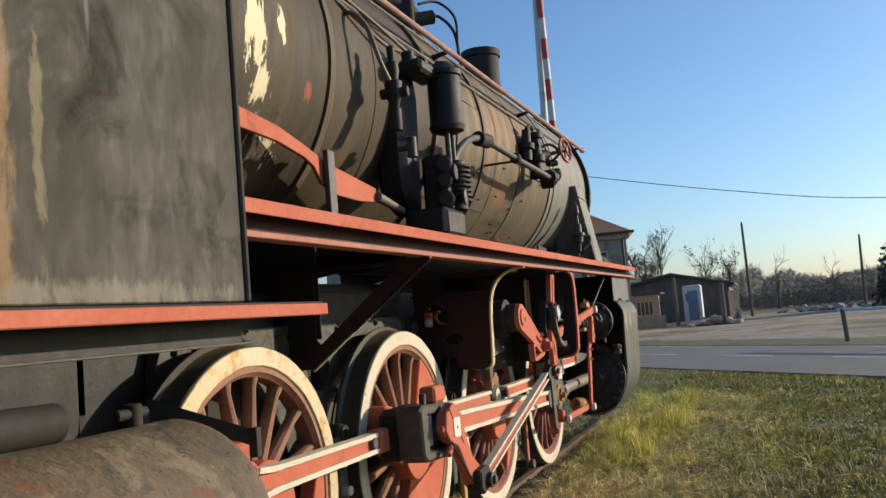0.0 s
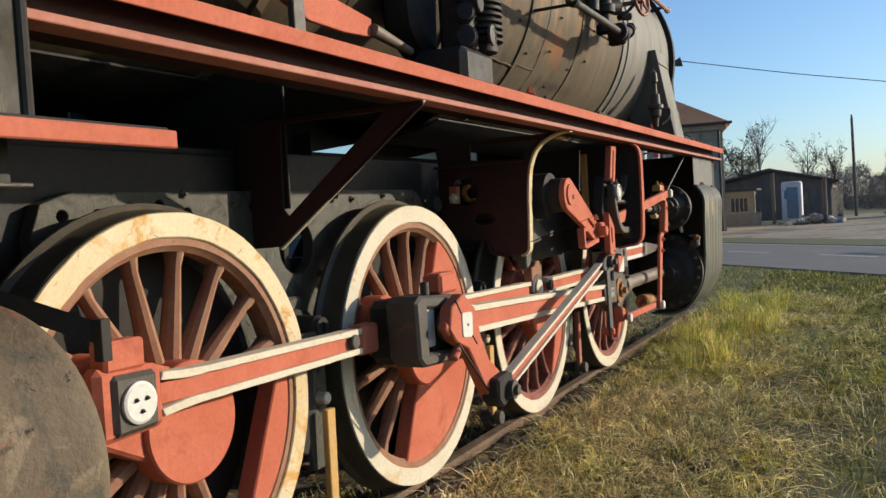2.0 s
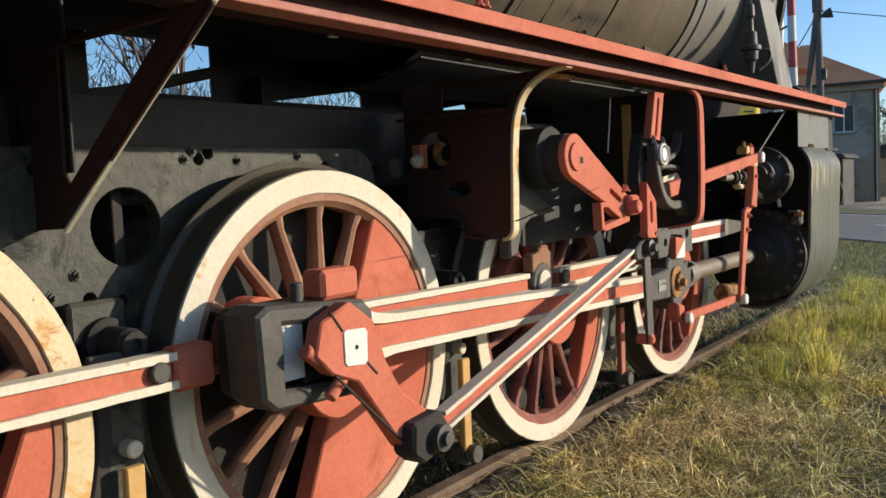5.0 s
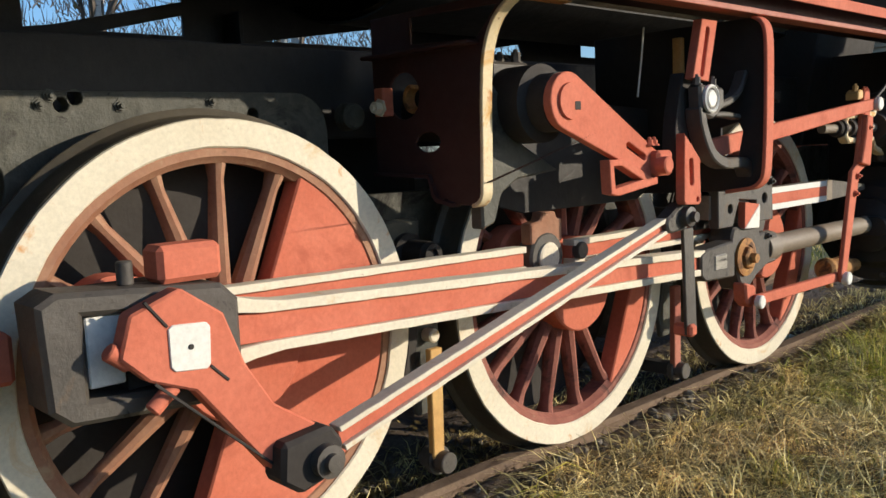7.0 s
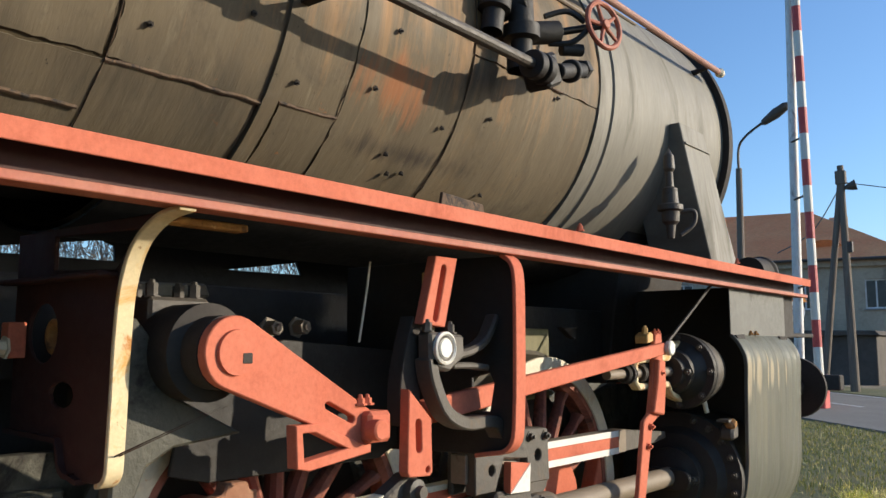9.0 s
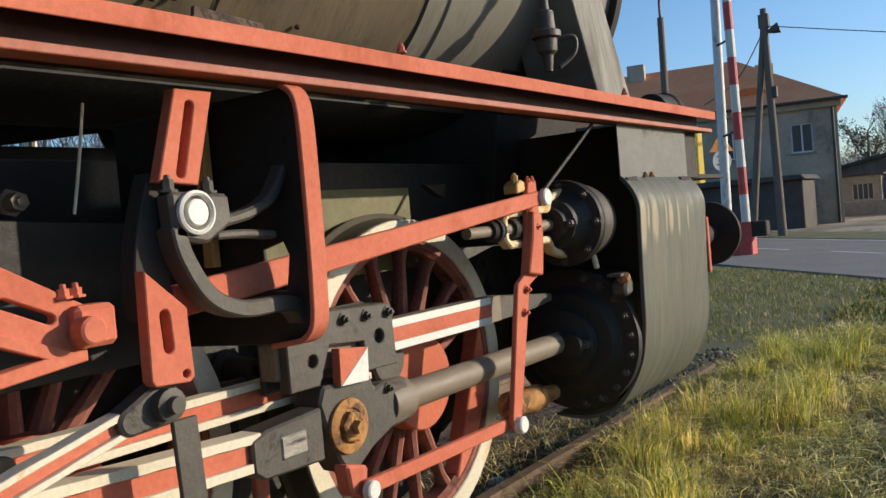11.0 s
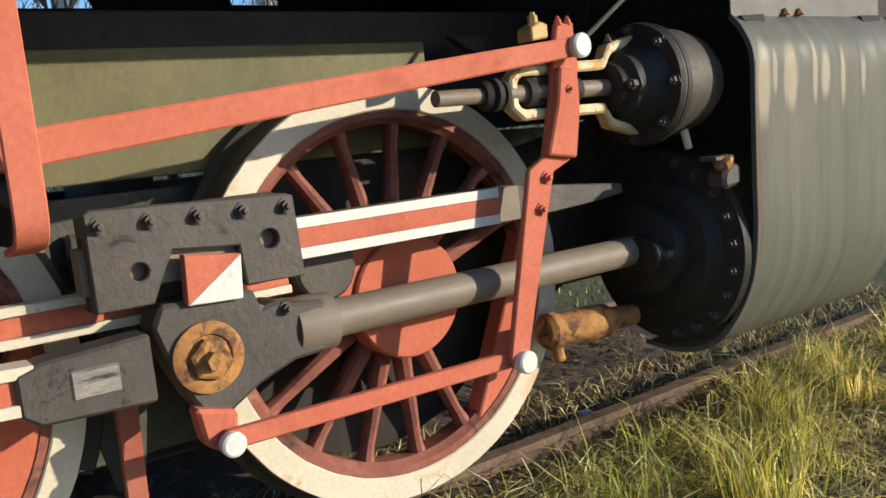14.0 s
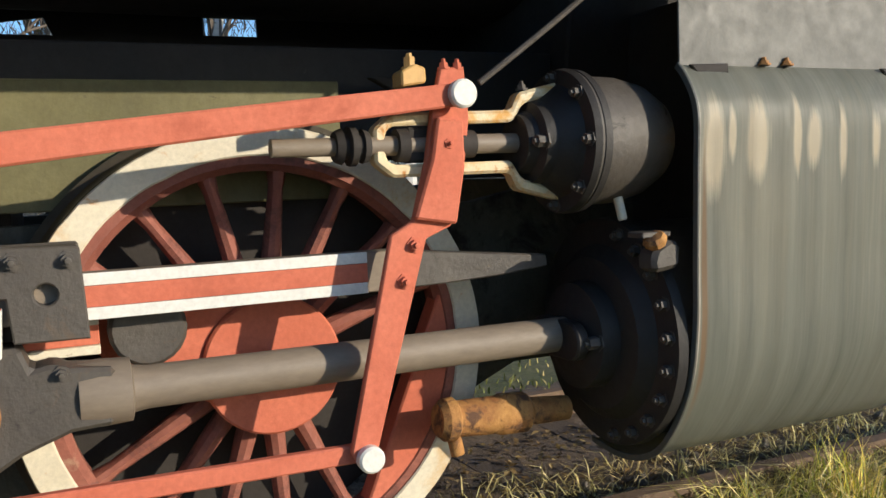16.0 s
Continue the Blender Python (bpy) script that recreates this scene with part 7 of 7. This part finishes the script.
# ---- shed, toilet, yard ----
shed_mat = paint("shed_boards", (0.095, 0.086, 0.078), (0.165, 0.148, 0.130), 0.85, coarse=1.5, fine=14, stretch=(2, 2, 0.4))
roof_felt = paint("roof_felt", (0.055, 0.05, 0.05), (0.09, 0.08, 0.078), 0.9)
shed = tagged(new("shed"), "low dark shed with a shallow pitched roof", "shed")
shed.location = (-3.8, 60, GZ)
shed.scale = (1.12, 1.12, 1.02)
part("wall", prism([(-5, 0), (3.4, 0), (3.4, 2.5), (-0.3, 3.5), (-5, 2.5)], "y", 0, 6, 0.02), shed_mat, shed)
part("roof", prism([(-5.4, 2.42), (-0.3, 3.5), (3.8, 2.42), (3.8, 2.58), (-0.3, 3.72), (-5.4, 2.58)], "y", -0.4, 6.4, 0.02), roof_felt, shed)
part("window", box((1.2, -0.03, 1.4), (1.6, 0.06, 0.9), 0.01), glass_dark, shed)
tagged(part("yard_wall", box((-5.2, 48.5, GZ + 0.4), (3.4, 0.2, 0.8), 0.02), concrete, None), "low grey concrete wall in front of the shed", "wall")
toilet_mat = paint("toilet_plastic", (0.62, 0.66, 0.70), (0.72, 0.75, 0.78), 0.5)
toilet_blue = paint("toilet_blue", (0.13, 0.22, 0.33), (0.18, 0.28, 0.38), 0.5)
toi = tagged(new("portable_toilet"), "white and blue portable toilet cabin", "portable toilet")
toi.location = (-2.25, 55, GZ)
toi.scale = (1.12, 1.12, 1.12)
part("body", box((0, 0, 1.1), (1.1, 1.1, 2.2), 0.04), toilet_mat, toi)
part("roof", prism([(-0.58, 2.2), (0.58, 2.2), (0.45, 2.36), (-0.45, 2.36)], "y", -0.6, 0.6, 0.03), toilet_mat, toi)
part("door", box((0.05, -0.57, 1.1), (0.62, 0.05, 1.85), 0.02), toilet_blue, toi)
part("vent", box((-0.3, -0.56, 1.6), (0.18, 0.03, 0.5), 0.01), toilet_blue, toi)
fence = tagged(new("fence"), "dark board fence along the yard", "fence")
fence.location = (0.4, 52, GZ)
fm = finish("fence_board", box((0, 0, 0), (0.03, 0.24, 2.0), 0.004))
for i in range(22):
    link_mesh("fence_board", fm, shed_mat, fence, "", pose(0.02 * i, 0.26 * i - 3, 1.0 + random.uniform(-.05, .05)))
tagged(part("gate_post", rod((-2.8, 49, GZ), (-2.8, 49, 3.0), 0.10, 0.09, 10), wood, None), "old timber gate post", "post")
tagged(part("gate_post", rod((0.2, 46, GZ), (0.2, 46, 2.4), 0.14, 0.12, 10), wood, None), "old timber gate post", "post")
guard = tagged(new("guard_rail"), "low steel tube guard rail beside the road", "guard rail")
guard.location = (4.85, 20, GZ)
part("post", rod((0.05, 0, 0), (0, 0, 1.02), 0.07, seg=10), wood, guard)
part("post", rod((2.3, -2.55, 0), (2.3, -2.55, 1.02), 0.07, seg=10), wood, guard)
part("rail", rod((-0.12, 0.14, 0.98), (3.4, -3.76, 0.98), 0.05, seg=10), white_worn, guard)
pile_mat = paint("rubble", (0.26, 0.24, 0.21), (0.50, 0.47, 0.42), 0.9, coarse=3, vary=0.3)
chunk_mesh = finish("chunk", prism([(-0.8, -0.45), (0.6, -0.5), (0.85, 0.1), (0.3, 0.5), (-0.7, 0.38)], "z", -0.3, 0.3, 0.05))
for (px, py, pr, k) in ((-0.3, 46, 1.4, 26), (8.0, 62, 3.4, 40), (5.0, 64, 2.0, 22)):
    heap = tagged(new("rubble_heap"), "heap of broken concrete and boards on bare earth", "rubble", group="rubble heaps in the yard")
    heap.location = (px, py, GZ)
    for _ in range(k):
        a, d = random.uniform(0, 6.28), random.random() ** 0.6 * pr
        sc = random.uniform(0.15, 0.42)
        link_mesh("chunk", chunk_mesh, pile_mat, heap, "", pose(d * math.cos(a), d * math.sin(a) * 0.5, max(0.1, 0.9 - d * 0.6) * random.random() + 0.08, random.uniform(-30, 30), random.uniform(-30, 30), random.uniform(0, 180)) @ Matrix.Diagonal((sc, sc, sc, 1)))

# ---- yellow notice and small railway signs ----
yellow = paint("yellow_sign", (0.75, 0.48, 0.02), (0.85, 0.56, 0.04), 0.5)
orange = paint("orange_sign", (0.72, 0.25, 0.03), (0.8, 0.3, 0.05), 0.5)
ns = tagged(new("notice_board"), "yellow notice board with faded black writing", "sign")
ns.location = (-4.32, 20, GZ)
ns.rotation_euler = (0, 0, radians(62))
part("panel", box((0, 0, 2.74), (0.88, 0.03, 1.45), 0.006), yellow, ns)
part("post", rod((-0.1, 0.06, 0), (-0.1, 0.06, 3.4), 0.05, seg=10), grey, ns)
for w, h, z in ((0.36, 0.05, 3.32), (0.46, 0.10, 2.92), (0.46, 0.10, 2.76), (0.26, 0.05, 2.40), (0.36, 0.05, 2.28)):
    part("text_bar", box((-0.02, -0.018, z), (w, 0.004, h), 0), grey, ns)
cs = tagged(new("crossing_sign"), "orange triangular plate above a white disc reading 30", "sign")
cs.location = (-4.71, 24, GZ)
cs.rotation_euler = (0, 0, radians(50))
part("post", rod((0, 0.06, 0), (0, 0.06, 3.45), 0.04, seg=10), grey, cs)
tri_plate = part("triangle", prism([(-0.42, 2.98), (0.42, 2.98), (0.0, 3.55)], "y", -0.012, 0.012, 0.003), orange, cs, "orange triangular plate")
for x0, a in ((-0.08, -0.03), (0.08, 0.03)):
    part("mark", prism([(x0 - 0.03, 3.04), (x0 + 0.03, 3.04), (x0 - a + 0.02, 3.28), (x0 - a - 0.02, 3.28)], "y", -0.018, -0.014, 0), black, tri_plate)
disc = part("disc", lathe([(0, 0), (0, 0.32), (0.012, 0.32), (0.012, 0)], (0, 0, 2.70), (0, -1, 0), 28), white_worn, cs, "white round plate")
txt = bpy.data.curves.new("speed", 'FONT')
txt.body, txt.size, txt.extrude, txt.align_x, txt.align_y = "30", 0.42, 0.003, 'CENTER', 'CENTER'
tob = new("speed", txt)
tme = bpy.data.meshes.new_from_object(tob.evaluated_get(bpy.context.evaluated_depsgraph_get()))
bpy.data.objects.remove(tob)
bpy.data.curves.remove(txt)
link_mesh("number", tme, black, disc, "black number 30", pose(0, -0.017, 2.70, 90, 0, 0))

# ---- bare trees and hedges ----
bark = paint("bark", (0.07, 0.058, 0.048), (0.13, 0.11, 0.09), 0.9)
birch = paint("birch_bark", (0.42, 0.40, 0.37), (0.58, 0.56, 0.52), 0.8, stretch=(1, 1, 4), wear=[((0.06, 0.05, 0.05), 4, 0.58, 0.66)])
twig_mat = paint("twigs", (0.085, 0.068, 0.055), (0.14, 0.115, 0.095), 0.9)
leaf_mat = paint("autumn_leaves", (0.10, 0.085, 0.03), (0.17, 0.13, 0.05), 0.7)


def limb(bm, p, d, ln, r, depth, rnd, spread):
    n = 3
    pts = [p]
    for i in range(n):
        d = (d + Vector((rnd.gauss(0, .12), rnd.gauss(0, .12), rnd.gauss(0.05, .08)))).normalized()
        pts.append(pts[-1] + d * ln / n)
    tube(pts, r, 5 if depth > 1 else 3, 1, r * 0.55, bm)
    if depth:
        for i in range(rnd.randint(3, 5)):
            q = pts[rnd.randint(1, n)]
            nd = (d * 0.8 + Vector((rnd.gauss(0, spread), rnd.gauss(0, spread), rnd.gauss(0.15, spread * 0.6)))).normalized()
            limb(bm, q, nd, ln * rnd.uniform(0.5, 0.75), r * 0.5, depth - 1, rnd, spread)


def tree(x, y, h, seed, trunk_mat, label, leaves=0, spread=0.55, depth=4):
    rnd = random.Random(seed)
    t = tagged(new("tree"), label, "tree")
    t.location = (x, y, GZ)
    tr = bmesh.new()
    tube([(0, 0, -0.1), (rnd.gauss(0, .05) * h * .2, 0, h * 0.35), (rnd.gauss(0, .1), rnd.gauss(0, .1), h * 0.7)], h * 0.018, 8, 3, h * 0.008, tr)
    part("trunk", tr, trunk_mat, t)
    cr = bmesh.new()
    for i in range(int(9 if depth > 3 else 7)):
        z = h * rnd.uniform(0.28, 0.70)
        a = rnd.uniform(0, 6.28)
        limb(cr, Vector((0, 0, z)), Vector((math.cos(a) * spread, math.sin(a) * spread, 0.9)).normalized(), h * 0.26 * rnd.uniform(0.7, 1.1), h * 0.006, depth - 1, rnd, spread)
    vs = [v.co.copy() for v in cr.verts]
    part("crown", cr, twig_mat, t, "bare twiggy crown")
    if leaves:
        fv, ff = [], []
        for i in range(leaves):
            c = rnd.choice(vs) + Vector((rnd.gauss(0, .12), rnd.gauss(0, .12), rnd.gauss(0, .12)))
            u = Vector((rnd.gauss(0, 1), rnd.gauss(0, 1), rnd.gauss(0, 1))).normalized() * 0.09
            w = u.orthogonal().normalized() * 0.06
            k = len(fv)
            fv += [tuple(c + u), tuple(c + w), tuple(c - u), tuple(c - w)]
            ff.append((k, k + 1, k + 2, k + 3))
        mesh_from("leaves", fv, ff, leaf_mat, t, "sparse brown leaves", False)
    return t


tree(-6.9, 66, 7.4, 3, bark, "small tree with sparse leaves behind the shed", 900, 0.5)
tree(-5.6, 67, 7.2, 4, birch, "slender bare birch behind the shed", 0, 0.35)
tree(-2.4, 72, 5.9, 9, bark, "bare tree at the edge of the yard", 120, 0.6)
tree(-0.4, 74, 5.8, 12, bark, "bare tree at the edge of the yard", 250, 0.6)
far = tree(3.5, 84, 5.4, 15, bark, "bare tree far off", 0, 0.6, 3)
for i, (x, y, s) in enumerate(((-9, 82, 0.9), (9, 90, 0.9), (13, 95, 0.8), (-3.5, 92, 0.95), (18, 100, 0.8))):
    c = copy_thing(far, pose(x, y, GZ, 0, 0, 60 * i))
    c.scale = (s, s, s)
# the far side of the engine: birches and a pale house wall seen under the boiler
for i, (x, y, h, sd) in enumerate(((-13, -1.0, 9, 21), (-15, 3.5, 10, 22), (-12, 6.5, 8, 23), (-17, 9.5, 10, 24), (-20, 0.5, 11, 25))):
    if i < 2:
        bt = tree(x, y, h, sd, birch, "white-barked birch, nearly bare, beyond the engine", 300, 0.4)
    else:
        copy_thing(bt if i % 2 else bt, pose(x, y, GZ, 0, 0, 70 * i))
# hedges and scrub along the skyline, as uncounted twigs
hv, hf = [], []
rnd = random.Random(77)
for _ in range(150000):
    x = rnd.uniform(-45, 75)
    y = rnd.uniform(86, 108)
    top = 4.1 + 1.2 * noise.noise((x * 0.13, 0.2, 0)) + 1.0 * noise.noise((x * 0.5, 0.7, 0)) + (1.2 if x < 2 else 0)
    top *= 0.8
    z = GZ + top * rnd.random() ** 1.25
    u = Vector((rnd.gauss(0, 0.5), rnd.gauss(0, 0.3), rnd.gauss(0.4, 0.4))).normalized() * rnd.uniform(0.25, 0.7)
    w = u.orthogonal().normalized() * 0.03
    k = len(hv)
    c = Vector((x, y, z))
    hv += [tuple(c - w), tuple(c + w), tuple(c + u)]
    hf.append((k, k + 1, k + 2))
for _ in range(42000):
    x, y = rnd.uniform(-46, -24), rnd.uniform(-22, 30)
    z = GZ + (7.5 + 3 * noise.noise((x * 0.2, y * 0.2, 3))) * rnd.random() ** 1.1
    u = Vector((rnd.gauss(0, 0.4), rnd.gauss(0, 0.4), rnd.gauss(0.7, 0.4))).normalized() * rnd.uniform(0.3, 1.0)
    w = u.orthogonal().normalized() * 0.025
    k = len(hv)
    c = Vector((x, y, z))
    hv += [tuple(c - w), tuple(c + w), tuple(c + u)]
    hf.append((k, k + 1, k + 2))
# twig colour greyed and lightened to stand in for distance haze
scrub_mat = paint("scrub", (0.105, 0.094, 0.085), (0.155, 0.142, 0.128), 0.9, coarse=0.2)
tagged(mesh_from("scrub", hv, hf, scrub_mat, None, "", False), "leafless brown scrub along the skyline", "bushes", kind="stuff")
# clumped evergreen shrubs near the guard rail
def shrub(x, y, r, h, seed, label):
    rnd = random.Random(seed)
    fv, ff = [], []
    for i in range(5200):
        a, e = rnd.uniform(0, 6.28), rnd.uniform(-0.2, 1.5)
        d = rnd.random() ** 0.3 * (1 + 0.25 * noise.noise((a * 1.5, e * 2, seed)))
        c = Vector((r * d * math.cos(a) * math.cos(e), r * d * math.sin(a) * math.cos(e), max(0.02, h * d * math.sin(e))))
        u = Vector((rnd.gauss(0, 1), rnd.gauss(0, 1), rnd.gauss(0, 1))).normalized() * 0.16
        w = u.orthogonal().normalized() * 0.11
        k = len(fv)
        fv += [tuple(c + u), tuple(c + w), tuple(c - u), tuple(c - w)]
        ff.append((k, k + 1, k + 2, k + 3))
    s = tagged(new("shrub"), label, "shrub")
    s.location = (x, y, GZ)
    mesh_from("crown", fv, ff, leaf_dark, s, "", False)
    part("stem", rod((0, 0, 0), (0, 0, h * 0.5), 0.12, 0.05, 8), bark, s)


leaf_dark = paint("dark_leaves", (0.035, 0.045, 0.025), (0.06, 0.07, 0.04), 0.7)
shrub(12.5, 62, 2.6, 4.6, 5, "dark rounded shrub at the edge of the yard")
